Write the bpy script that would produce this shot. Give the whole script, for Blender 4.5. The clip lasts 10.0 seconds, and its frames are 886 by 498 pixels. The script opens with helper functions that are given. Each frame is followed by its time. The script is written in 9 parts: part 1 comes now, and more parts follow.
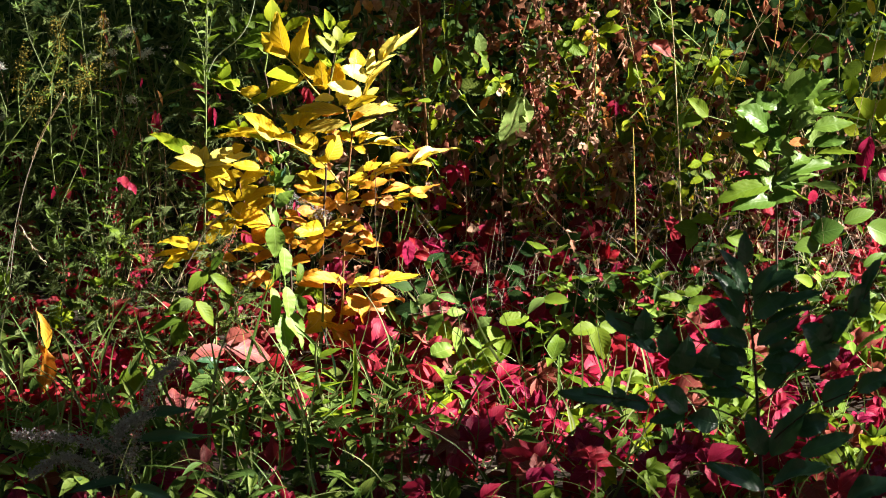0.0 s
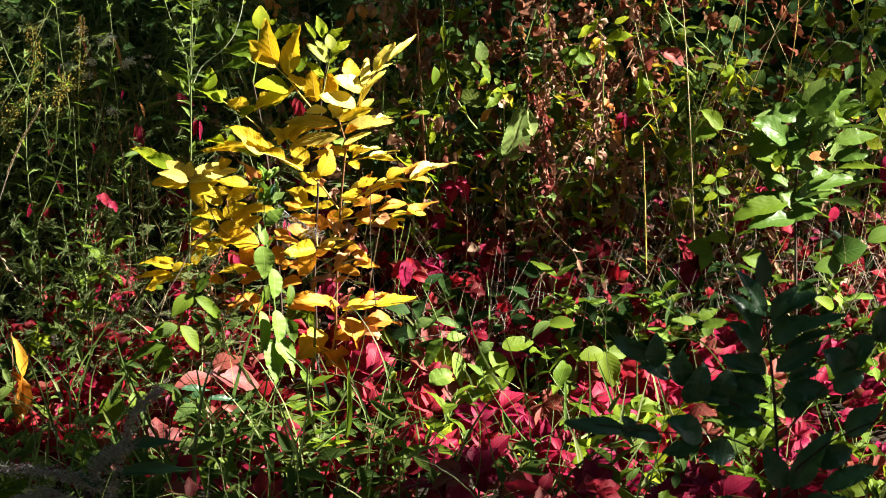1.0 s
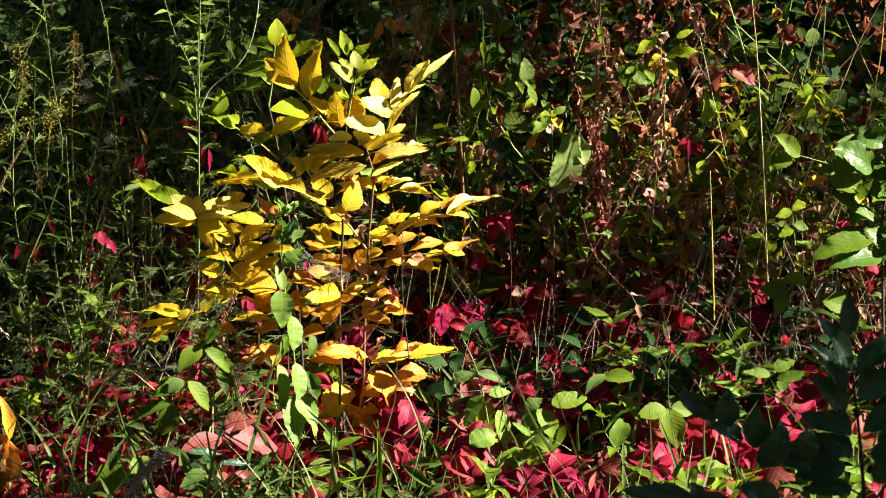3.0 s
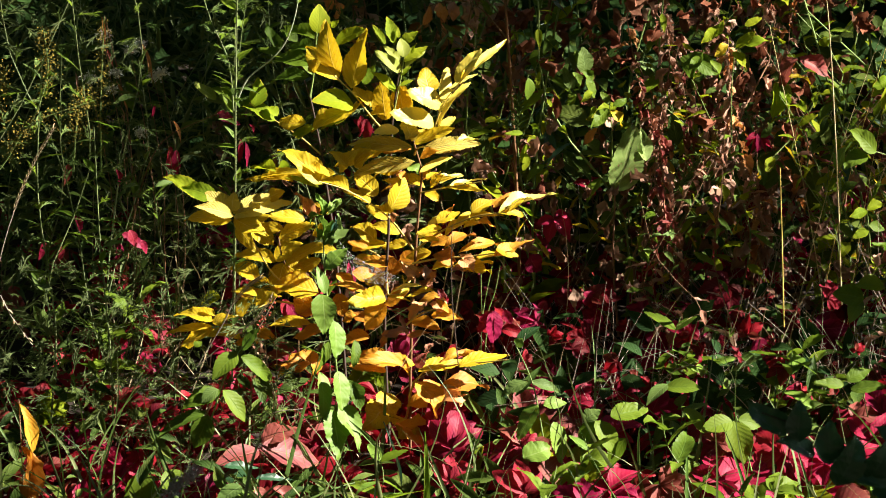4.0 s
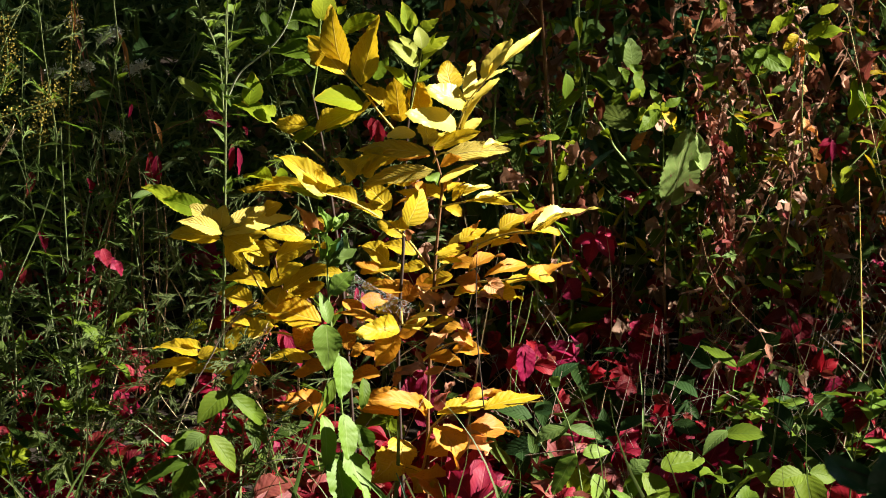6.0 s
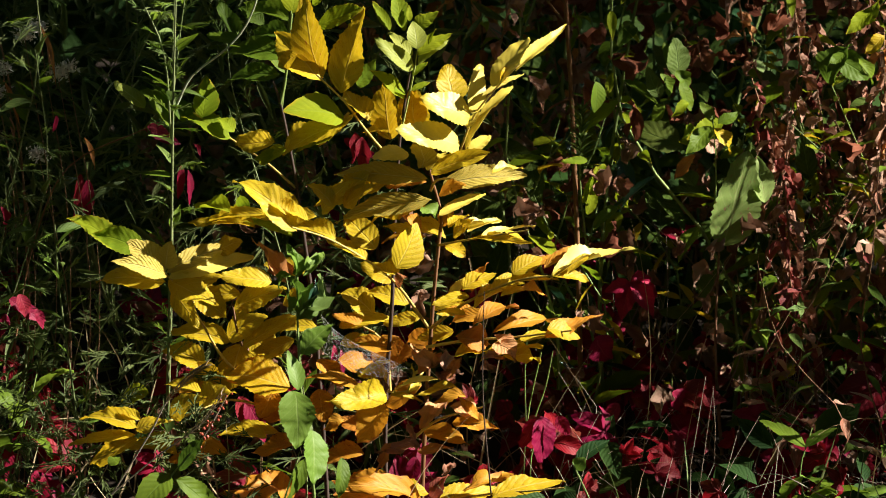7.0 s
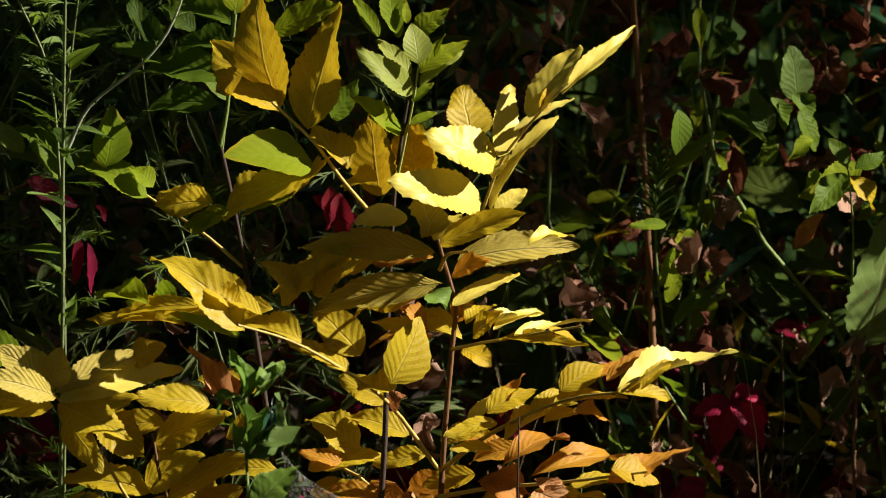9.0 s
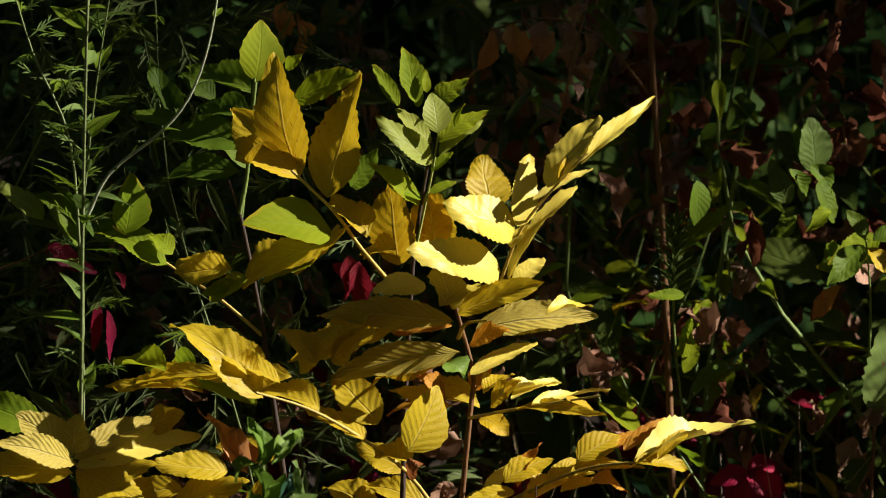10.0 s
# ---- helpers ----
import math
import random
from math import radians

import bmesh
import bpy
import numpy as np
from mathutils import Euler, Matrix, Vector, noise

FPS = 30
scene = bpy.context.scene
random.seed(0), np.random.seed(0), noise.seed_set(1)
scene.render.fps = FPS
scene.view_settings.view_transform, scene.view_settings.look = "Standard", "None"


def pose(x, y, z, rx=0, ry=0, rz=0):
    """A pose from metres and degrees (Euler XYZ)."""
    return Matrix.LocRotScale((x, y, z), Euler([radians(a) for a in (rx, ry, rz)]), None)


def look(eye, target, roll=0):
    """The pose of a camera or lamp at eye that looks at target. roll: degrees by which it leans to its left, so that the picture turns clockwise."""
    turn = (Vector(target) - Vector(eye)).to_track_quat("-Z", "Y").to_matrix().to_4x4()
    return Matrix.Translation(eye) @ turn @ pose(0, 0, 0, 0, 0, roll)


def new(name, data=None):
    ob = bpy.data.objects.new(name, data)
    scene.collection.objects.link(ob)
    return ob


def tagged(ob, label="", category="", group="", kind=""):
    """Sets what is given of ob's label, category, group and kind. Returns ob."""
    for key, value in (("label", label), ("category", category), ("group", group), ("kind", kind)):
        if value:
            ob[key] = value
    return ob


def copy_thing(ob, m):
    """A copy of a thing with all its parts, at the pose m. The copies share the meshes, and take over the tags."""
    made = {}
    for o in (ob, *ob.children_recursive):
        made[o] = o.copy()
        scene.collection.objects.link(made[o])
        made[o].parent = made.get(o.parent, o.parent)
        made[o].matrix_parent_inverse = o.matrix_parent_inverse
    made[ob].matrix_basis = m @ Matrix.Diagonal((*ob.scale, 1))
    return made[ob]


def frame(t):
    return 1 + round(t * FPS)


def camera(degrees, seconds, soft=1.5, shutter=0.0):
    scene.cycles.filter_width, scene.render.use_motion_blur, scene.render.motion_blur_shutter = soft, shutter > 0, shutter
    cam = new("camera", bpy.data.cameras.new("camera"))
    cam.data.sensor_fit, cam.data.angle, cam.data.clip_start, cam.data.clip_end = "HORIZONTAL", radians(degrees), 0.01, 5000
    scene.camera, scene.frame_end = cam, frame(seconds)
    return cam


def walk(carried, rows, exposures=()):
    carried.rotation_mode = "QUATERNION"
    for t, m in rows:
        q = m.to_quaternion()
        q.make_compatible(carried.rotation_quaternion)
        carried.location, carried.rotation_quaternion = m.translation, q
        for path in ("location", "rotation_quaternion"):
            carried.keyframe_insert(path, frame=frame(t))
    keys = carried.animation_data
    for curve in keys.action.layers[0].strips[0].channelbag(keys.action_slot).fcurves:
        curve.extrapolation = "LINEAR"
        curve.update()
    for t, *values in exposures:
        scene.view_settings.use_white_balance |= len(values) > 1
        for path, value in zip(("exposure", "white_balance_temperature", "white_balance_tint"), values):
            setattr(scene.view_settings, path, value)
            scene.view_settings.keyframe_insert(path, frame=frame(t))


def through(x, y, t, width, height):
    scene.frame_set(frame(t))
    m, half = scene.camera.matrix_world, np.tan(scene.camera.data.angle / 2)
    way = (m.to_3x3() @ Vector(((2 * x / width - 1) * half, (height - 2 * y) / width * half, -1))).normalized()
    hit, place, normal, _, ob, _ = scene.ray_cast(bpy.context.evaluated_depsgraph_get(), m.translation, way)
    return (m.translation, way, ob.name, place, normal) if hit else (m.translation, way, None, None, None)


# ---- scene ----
cam = camera(2.5, 10.0, soft=0.95)
walk(cam, [
    (0.0, look((0.0385, -38.3402, 7.2212), (0.1937, -0.0401, 0.2305), -0.15)),
    (0.5, look((0.0385, -37.1889, 7.0181), (0.1797, -0.0396, 0.2333), -0.19)),
    (1.0, look((0.0385, -36.1857, 6.8412), (0.1954, -0.0336, 0.2676), -0.23)),
    (1.5, look((0.0385, -35.0526, 6.6413), (0.1998, -0.0360, 0.2540), -0.31)),
    (2.0, look((0.0385, -34.0615, 6.4664), (0.1775, -0.0305, 0.2850), -0.39)),
    (2.5, look((0.0385, -32.9906, 6.2775), (0.1465, -0.0250, 0.3161), -0.38)),
    (3.0, look((0.0385, -32.0309, 6.1082), (0.1299, -0.0212, 0.3379), -0.49)),
    (3.2, look((0.0385, -31.6445, 6.0401), (0.0944, -0.0217, 0.3349), -0.44)),
    (4.3, look((0.0385, -29.4956, 5.6610), (0.0523, -0.0204, 0.3422), -0.31)),
    (4.5, look((0.0385, -29.1343, 5.5973), (0.0498, -0.0199, 0.3451), -0.28)),
    (5.0, look((0.0385, -28.2528, 5.4418), (0.0327, -0.0202, 0.3437), -0.20)),
    (5.5, look((0.0385, -27.3489, 5.2823), (0.0301, -0.0176, 0.3579), -0.12)),
    (5.7, look((0.0385, -26.9309, 5.2086), (0.0237, -0.0169, 0.3624), -0.21)),
    (6.8, look((0.0385, -21.6908, 4.2843), (0.0193, -0.0087, 0.4085), 0.26)),
    (7.0, look((0.0385, -20.7940, 4.1261), (0.0221, -0.0068, 0.4195), 0.27)),
    (7.5, look((0.0385, -18.3986, 3.7035), (0.0077, -0.0091, 0.4062), 0.27)),
    (8.0, look((0.0385, -16.2007, 3.3158), (0.0179, -0.0015, 0.4495), 0.07)),
    (8.4, look((0.0385, -14.2900, 2.9787), (0.0095, 0.0027, 0.4730), 0.05)),
    (8.5, look((0.0385, -14.2803, 2.9770), (0.0087, 0.0030, 0.4748), 0.05)),
    (9.0, look((0.0385, -14.2768, 2.9764), (0.0114, 0.0063, 0.4938), -0.25)),
    (9.5, look((0.0385, -14.2806, 2.9771), (0.0070, 0.0115, 0.5230), -0.12)),
    (10.0, look((0.0385, -14.3083, 2.9820), (-0.0018, 0.0149, 0.5424), 0.10)),
], exposures=[(0.0, 2.5), (3.0, 2.28), (5.5, 1.98), (7.0, 1.60), (8.5, 1.08), (10.0, 0.92)])

cam.data.dof.use_dof = True
cam.data.dof.focus_distance = 9.0
cam.data.dof.aperture_fstop = 14.0

# ---- light ----
SUN_EL, SUN_AZ = 34.0, 91.0          # azimuth clockwise from the way the camera looks
world = bpy.data.worlds.new("sky")
scene.world = world
world.use_nodes = True
wn = world.node_tree.nodes
sky = wn.new("ShaderNodeTexSky")
sky.sky_type = 'NISHITA'
sky.sun_disc = False
sky.sun_elevation, sky.sun_rotation = radians(SUN_EL), radians(SUN_AZ)
world.node_tree.links.new(sky.outputs[0], wn["Background"].inputs[0])
wn["Background"].inputs[1].default_value = 0.02
sun_way = Vector((math.sin(radians(SUN_AZ)) * math.cos(radians(SUN_EL)), math.cos(radians(SUN_AZ)) * math.cos(radians(SUN_EL)), math.sin(radians(SUN_EL))))
sun_lamp = bpy.data.lights.new("sun", "SUN")
sun_lamp.energy, sun_lamp.angle, sun_lamp.color = 5.0, radians(0.53), (1.0, 0.93, 0.82)
sun = new("sun", sun_lamp)
sun.matrix_world = look(sun_way * 30, (0, 0, 0))

# ---- materials ----
MATS = {}


def socket(tree, node, key, value):
    if isinstance(value, bpy.types.NodeSocket):
        tree.links.new(value, node.inputs[key])
    else:
        node.inputs[key].default_value = value


def node(tree, kind, ins=(), operation="", data_type="", blend_type=""):
    nd = tree.nodes.new(kind)
    if operation:
        nd.operation = operation
    if data_type:
        nd.data_type = data_type
    if blend_type:
        nd.blend_type = blend_type
    for k, v in ins:
        socket(tree, nd, k, v)
    return nd


def calc(tree, op, a, b=0.0, c=0.0):
    return node(tree, "ShaderNodeMath", ((0, a), (1, b), (2, c)), operation=op).outputs[0]


def blend(tree, f, a, b, how="MIX"):
    nd = node(tree, "ShaderNodeMix", data_type="RGBA", blend_type=how)
    socket(tree, nd, 0, f), socket(tree, nd, 6, a), socket(tree, nd, 7, b)
    return nd.outputs[2]


def ramp(tree, f, cols, smooth=True):
    nd = node(tree, "ShaderNodeValToRGB", ((0, f),))
    e = nd.color_ramp.elements
    while len(e) < len(cols):
        e.new(0.5)
    for i, c in enumerate(cols):
        e[i].position = i / (len(cols) - 1) if smooth else i / len(cols)
        e[i].color = (*c, 1)
    nd.color_ramp.interpolation = "LINEAR" if smooth else "CONSTANT"
    return nd.outputs[0]


def begin(name):
    m = bpy.data.materials.new(name)
    m.use_nodes = True
    m.node_tree.nodes.clear()
    MATS[name] = m
    return m.node_tree


def leaf_material(name, cols, veins=None, spots=None, edge=None, through=0.35, rough=0.45, island=False, ribs=8.0, bump=0.35, gloss=0.25):
    """A thin leaf: its hue drawn from cols piece by piece, veins along its length, spots and a scorched edge."""
    t = begin(name)
    if island:
        rnd = node(t, "ShaderNodeNewGeometry").outputs["Random Per Island"]
    else:
        rnd = node(t, "ShaderNodeObjectInfo").outputs["Random"]
    uv = node(t, "ShaderNodeUVMap").outputs[0]
    xy = node(t, "ShaderNodeSeparateXYZ", ((0, uv),))
    along, across = xy.outputs[0], calc(t, "ABSOLUTE", calc(t, "SUBTRACT", xy.outputs[1], 0.5))
    pos = node(t, "ShaderNodeTexCoord").outputs["Object"] if island else uv
    shift = node(t, "ShaderNodeCombineXYZ", ((0, calc(t, "MULTIPLY", rnd, 37.0)), (1, calc(t, "MULTIPLY", rnd, 91.0))))
    at = node(t, "ShaderNodeVectorMath", ((0, pos), (1, shift.outputs[0])), operation="ADD").outputs[0]
    k = 60.0 if island else 3.5
    big = node(t, "ShaderNodeTexNoise", (("Vector", at), ("Scale", k), ("Detail", 4.0), ("Roughness", 0.6))).outputs[0]
    fine = node(t, "ShaderNodeTexNoise", (("Vector", at), ("Scale", k * 7), ("Detail", 3.0), ("Roughness", 0.65))).outputs[0]
    pick = calc(t, "ADD", rnd, calc(t, "MULTIPLY", calc(t, "SUBTRACT", big, 0.5), 0.5))
    col = ramp(t, pick, cols)
    col = blend(t, calc(t, "MULTIPLY", fine, 0.45), col, blend(t, 1.0, col, (0.45, 0.42, 0.35, 1), "MULTIPLY"))
    mid = calc(t, "SUBTRACT", 1.0, node(t, "ShaderNodeMapRange", ((0, across), (1, 0.0), (2, 0.035), (3, 0.0), (4, 1.0))).outputs[0])
    side = calc(t, "PINGPONG", calc(t, "SUBTRACT", calc(t, "MULTIPLY", along, ribs), calc(t, "MULTIPLY", across, ribs * 0.55)), 0.5)
    line = calc(t, "SUBTRACT", 1.0, node(t, "ShaderNodeMapRange", ((0, side), (1, 0.0), (2, 0.11), (3, 0.0), (4, 1.0))).outputs[0])
    vein = calc(t, "MAXIMUM", mid, calc(t, "MULTIPLY", line, 0.4))
    if veins:
        col = blend(t, calc(t, "MULTIPLY", vein, 0.42), col, (*veins, 1))
    if spots:
        dots = node(t, "ShaderNodeTexNoise", (("Vector", at), ("Scale", k * 4.5), ("Detail", 2.0), ("Roughness", 0.5))).outputs[0]
        f = node(t, "ShaderNodeMapRange", ((0, dots), (1, 0.63), (2, 0.70), (3, 0.0), (4, 0.75))).outputs[0]
        col = blend(t, f, col, (*spots, 1))
    if edge:
        rim = calc(t, "ADD", calc(t, "ADD", across, calc(t, "MULTIPLY", calc(t, "SUBTRACT", big, 0.5), 0.5)), calc(t, "MULTIPLY", calc(t, "POWER", along, 6.0), 0.35))
        f = node(t, "ShaderNodeMapRange", ((0, rim), (1, 0.46), (2, 0.62), (3, 0.0), (4, 0.85))).outputs[0]
        col = blend(t, f, col, (*edge, 1))
    high = calc(t, "ADD", calc(t, "MULTIPLY", calc(t, "MULTIPLY", side, 2.0), 0.28), calc(t, "ADD", calc(t, "MULTIPLY", fine, 0.35), calc(t, "MULTIPLY", mid, -0.6)))
    nrm = node(t, "ShaderNodeBump", (("Strength", bump), ("Distance", 0.003), ("Height", high))).outputs[0]
    ro = calc(t, "ADD", rough - 0.1, calc(t, "MULTIPLY", fine, 0.25))
    face = node(t, "ShaderNodeBsdfPrincipled", (("Base Color", col), ("Roughness", ro), ("Normal", nrm), ("Specular IOR Level", gloss)))
    glow = node(t, "ShaderNodeBsdfTranslucent", (("Color", blend(t, 0.35, col, blend(t, 1.0, col, col, "MULTIPLY"))), ("Normal", nrm)))
    mix = node(t, "ShaderNodeMixShader", ((0, through), (1, face.outputs[0]), (2, glow.outputs[0])))
    out = node(t, "ShaderNodeOutputMaterial")
    t.links.new(mix.outputs[0], out.inputs[0])
    return MATS[name]


def plain_material(name, cols, scale=40.0, rough=0.7, bump=0.3, stretch=(1, 1, 1), island=False):
    t = begin(name)
    rnd = node(t, "ShaderNodeNewGeometry").outputs["Random Per Island"] if island else node(t, "ShaderNodeObjectInfo").outputs["Random"]
    co = node(t, "ShaderNodeTexCoord").outputs["Object"]
    co = node(t, "ShaderNodeVectorMath", ((0, co), (1, stretch)), operation="MULTIPLY").outputs[0]
    big = node(t, "ShaderNodeTexNoise", (("Vector", co), ("Scale", scale), ("Detail", 4.0), ("Roughness", 0.6))).outputs[0]
    fine = node(t, "ShaderNodeTexNoise", (("Vector", co), ("Scale", scale * 8), ("Detail", 3.0))).outputs[0]
    f = calc(t, "ADD", calc(t, "MULTIPLY", rnd, 0.55), calc(t, "SUBTRACT", calc(t, "MULTIPLY", big, 1.1), 0.3))
    col = ramp(t, f, cols)
    col = blend(t, calc(t, "MULTIPLY", fine, 0.5), col, blend(t, 1.0, col, (0.5, 0.46, 0.4, 1), "MULTIPLY"))
    nrm = node(t, "ShaderNodeBump", (("Strength", bump), ("Distance", 0.002), ("Height", calc(t, "ADD", big, fine)))).outputs[0]
    face = node(t, "ShaderNodeBsdfPrincipled", (("Base Color", col), ("Roughness", rough), ("Normal", nrm), ("Specular IOR Level", 0.3)))
    out = node(t, "ShaderNodeOutputMaterial")
    t.links.new(face.outputs[0], out.inputs[0])
    return MATS[name]


Y1, Y2, Y3 = (0.65, 0.462, 0.018), (0.745, 0.558, 0.026), (0.675, 0.434, 0.013)
leaf_material("yellow", (Y3, Y2, Y1, Y2), veins=(0.80, 0.66, 0.22), spots=(0.42, 0.16, 0.02), through=0.45, rough=0.42, bump=0.34)
leaf_material("khaki", ((0.60, 0.47, 0.07), (0.68, 0.54, 0.10), (0.55, 0.42, 0.06)), veins=(0.82, 0.74, 0.42), through=0.4, rough=0.5, bump=0.6, ribs=11.0)
# lighter copy of yellow, with the sun's brightness put into the colour
leaf_material("lit_yellow", ((0.80, 0.64, 0.08), (0.88, 0.75, 0.16)), veins=(0.82, 0.68, 0.2), through=0.26, rough=0.38, bump=0.14)
leaf_material("orange", ((0.70, 0.31, 0.02), (0.74, 0.39, 0.03), (0.62, 0.24, 0.03)), veins=(0.7, 0.42, 0.12), spots=(0.35, 0.09, 0.02), edge=(0.36, 0.10, 0.03), through=0.4, rough=0.5, bump=0.3)
leaf_material("scorched", ((0.66, 0.25, 0.05), (0.76, 0.42, 0.18), (0.54, 0.17, 0.04)), veins=(0.6, 0.38, 0.2), edge=(0.25, 0.08, 0.03), through=0.3, rough=0.6, bump=0.5)
leaf_material("lime", ((0.26, 0.38, 0.016), (0.40, 0.46, 0.02), (0.20, 0.32, 0.016)), veins=(0.36, 0.46, 0.04), edge=(0.5, 0.42, 0.03), through=0.55, rough=0.6, bump=0.22, gloss=0.1)
leaf_material("green", ((0.12, 0.21, 0.018), (0.20, 0.29, 0.024), (0.095, 0.175, 0.02)), veins=(0.17, 0.28, 0.06), through=0.48, rough=0.45, bump=0.25, gloss=0.14)
leaf_material("shoot_green", ((0.34, 0.42, 0.06), (0.44, 0.48, 0.08), (0.28, 0.36, 0.05)), veins=(0.55, 0.58, 0.28), through=0.45, rough=0.5, bump=0.2)
leaf_material("dock_green", ((0.26, 0.38, 0.10), (0.32, 0.44, 0.13)), veins=(0.5, 0.56, 0.25), spots=(0.30, 0.16, 0.10), through=0.42, rough=0.5, bump=0.15)
leaf_material("bush_green", ((0.075, 0.155, 0.022), (0.12, 0.20, 0.03), (0.06, 0.13, 0.02)), veins=(0.14, 0.24, 0.07), through=0.3, rough=0.36, bump=0.2)
leaf_material("pale_green", ((0.15, 0.27, 0.032), (0.21, 0.33, 0.045)), veins=(0.36, 0.46, 0.15), through=0.35, rough=0.5, bump=0.12)
leaf_material("grey_green", ((0.11, 0.18, 0.04), (0.17, 0.25, 0.06), (0.09, 0.155, 0.035)), veins=(0.24, 0.34, 0.13), through=0.3, rough=0.5, bump=0.3, gloss=0.14)
leaf_material("deep_green", ((0.03, 0.095, 0.04), (0.04, 0.115, 0.045), (0.03, 0.085, 0.045)), veins=(0.07, 0.15, 0.07), through=0.22, rough=0.3, bump=0.2, gloss=0.6)
leaf_material("crimson", ((0.35, 0.008, 0.04), (0.45, 0.018, 0.075), (0.27, 0.006, 0.06), (0.45, 0.03, 0.05)), veins=(0.5, 0.09, 0.12), through=0.42, rough=0.5, bump=0.25, gloss=0.2)
leaf_material("rust", ((0.27, 0.05, 0.05), (0.33, 0.085, 0.06), (0.22, 0.04, 0.05)), veins=(0.5, 0.25, 0.15), edge=(0.3, 0.12, 0.05), through=0.33, rough=0.5, bump=0.22)
leaf_material("dry", ((0.42, 0.20, 0.13), (0.58, 0.35, 0.25), (0.30, 0.11, 0.06), (0.64, 0.44, 0.33)), veins=(0.4, 0.28, 0.2), through=0.2, rough=0.75, bump=0.5)
# leaves too many to count, hue drawn clump by clump
leaf_material("mass_green", ((0.035, 0.075, 0.014), (0.08, 0.14, 0.022), (0.15, 0.20, 0.035), (0.05, 0.10, 0.018)), veins=(0.15, 0.24, 0.06), through=0.32, rough=0.5, island=True, gloss=0.12)
# darker copy of mass_green: the shade deep in the foliage is in its colour
leaf_material("mass_shaded", ((0.015, 0.045, 0.012), (0.03, 0.07, 0.015), (0.04, 0.085, 0.02)), veins=(0.06, 0.1, 0.04), through=0.25, rough=0.55, island=True, gloss=0.1)
leaf_material("mass_red", ((0.27, 0.006, 0.015), (0.40, 0.012, 0.024), (0.17, 0.006, 0.02), (0.25, 0.048, 0.03)), veins=(0.36, 0.06, 0.08), through=0.4, rough=0.5, island=True, gloss=0.2)
leaf_material("mass_dry", ((0.24, 0.12, 0.07), (0.36, 0.21, 0.14), (0.16, 0.07, 0.04), (0.44, 0.28, 0.20)), veins=(0.4, 0.28, 0.2), through=0.2, rough=0.75, island=True)
leaf_material("mass_withered", ((0.20, 0.065, 0.035), (0.30, 0.11, 0.06), (0.13, 0.035, 0.02), (0.34, 0.17, 0.10)), veins=(0.3, 0.16, 0.1), through=0.25, rough=0.75, island=True, gloss=0.1)
leaf_material("mass_olive", ((0.08, 0.125, 0.033), (0.15, 0.19, 0.052), (0.055, 0.09, 0.022)), veins=(0.14, 0.18, 0.07), through=0.28, rough=0.55, island=True)
leaf_material("grass", ((0.07, 0.14, 0.022), (0.12, 0.20, 0.042), (0.24, 0.26, 0.11), (0.055, 0.11, 0.02)), through=0.3, rough=0.45, island=True, ribs=0.0, bump=0.15)
leaf_material("straw", ((0.42, 0.32, 0.17), (0.52, 0.42, 0.26), (0.33, 0.22, 0.12)), through=0.15, rough=0.6, island=True, ribs=0.0, bump=0.15)
plain_material("bark_dark", ((0.035, 0.022, 0.018), (0.07, 0.045, 0.035), (0.05, 0.03, 0.025)), 60, stretch=(1, 1, 0.2))
plain_material("bark_red", ((0.15, 0.065, 0.03), (0.22, 0.11, 0.045), (0.10, 0.04, 0.025)), 60, stretch=(1, 1, 0.2))
plain_material("yellow_stalk", ((0.55, 0.38, 0.06), (0.66, 0.50, 0.14), (0.45, 0.30, 0.05)), 60, rough=0.5)
plain_material("green_stalk", ((0.14, 0.22, 0.05), (0.22, 0.30, 0.09), (0.10, 0.16, 0.04)), 60, rough=0.5)
plain_material("lime_stalk", ((0.30, 0.38, 0.09), (0.40, 0.46, 0.14), (0.24, 0.30, 0.07)), 60, rough=0.5)
plain_material("pale_stem", ((0.40, 0.46, 0.28), (0.50, 0.54, 0.36), (0.32, 0.38, 0.22)), 60, rough=0.55)
plain_material("grey_stalk", ((0.13, 0.18, 0.06), (0.20, 0.24, 0.10), (0.09, 0.13, 0.04)), 60, rough=0.6)
plain_material("straw_stalk", ((0.50, 0.38, 0.17), (0.60, 0.48, 0.26), (0.42, 0.29, 0.12)), 60, rough=0.6)
plain_material("dry_stalk", ((0.18, 0.085, 0.05), (0.28, 0.16, 0.09), (0.12, 0.05, 0.03)), 60, rough=0.8)
plain_material("pale_twig", ((0.30, 0.22, 0.17), (0.42, 0.34, 0.28), (0.20, 0.13, 0.10)), 60, rough=0.8, island=True)
plain_material("soil", ((0.012, 0.008, 0.005), (0.026, 0.017, 0.011), (0.02, 0.012, 0.008)), 9, rough=0.95, bump=0.5)
plain_material("fluff", ((0.72, 0.68, 0.62), (0.84, 0.82, 0.78)), 80, rough=0.95, island=True)
plain_material("goldenrod_bloom", ((0.26, 0.20, 0.02), (0.18, 0.14, 0.02), (0.34, 0.27, 0.03)), 80, rough=0.9, island=True)
plain_material("grey_plume", ((0.34, 0.29, 0.30), (0.44, 0.39, 0.39), (0.26, 0.21, 0.22)), 80, rough=0.95, island=True)
plain_material("berry", ((0.30, 0.05, 0.03), (0.45, 0.10, 0.05)), 80, rough=0.4)
plain_material("silk", ((0.34, 0.32, 0.30), (0.44, 0.42, 0.40)), 80, rough=0.4)

# ---- building blocks ----


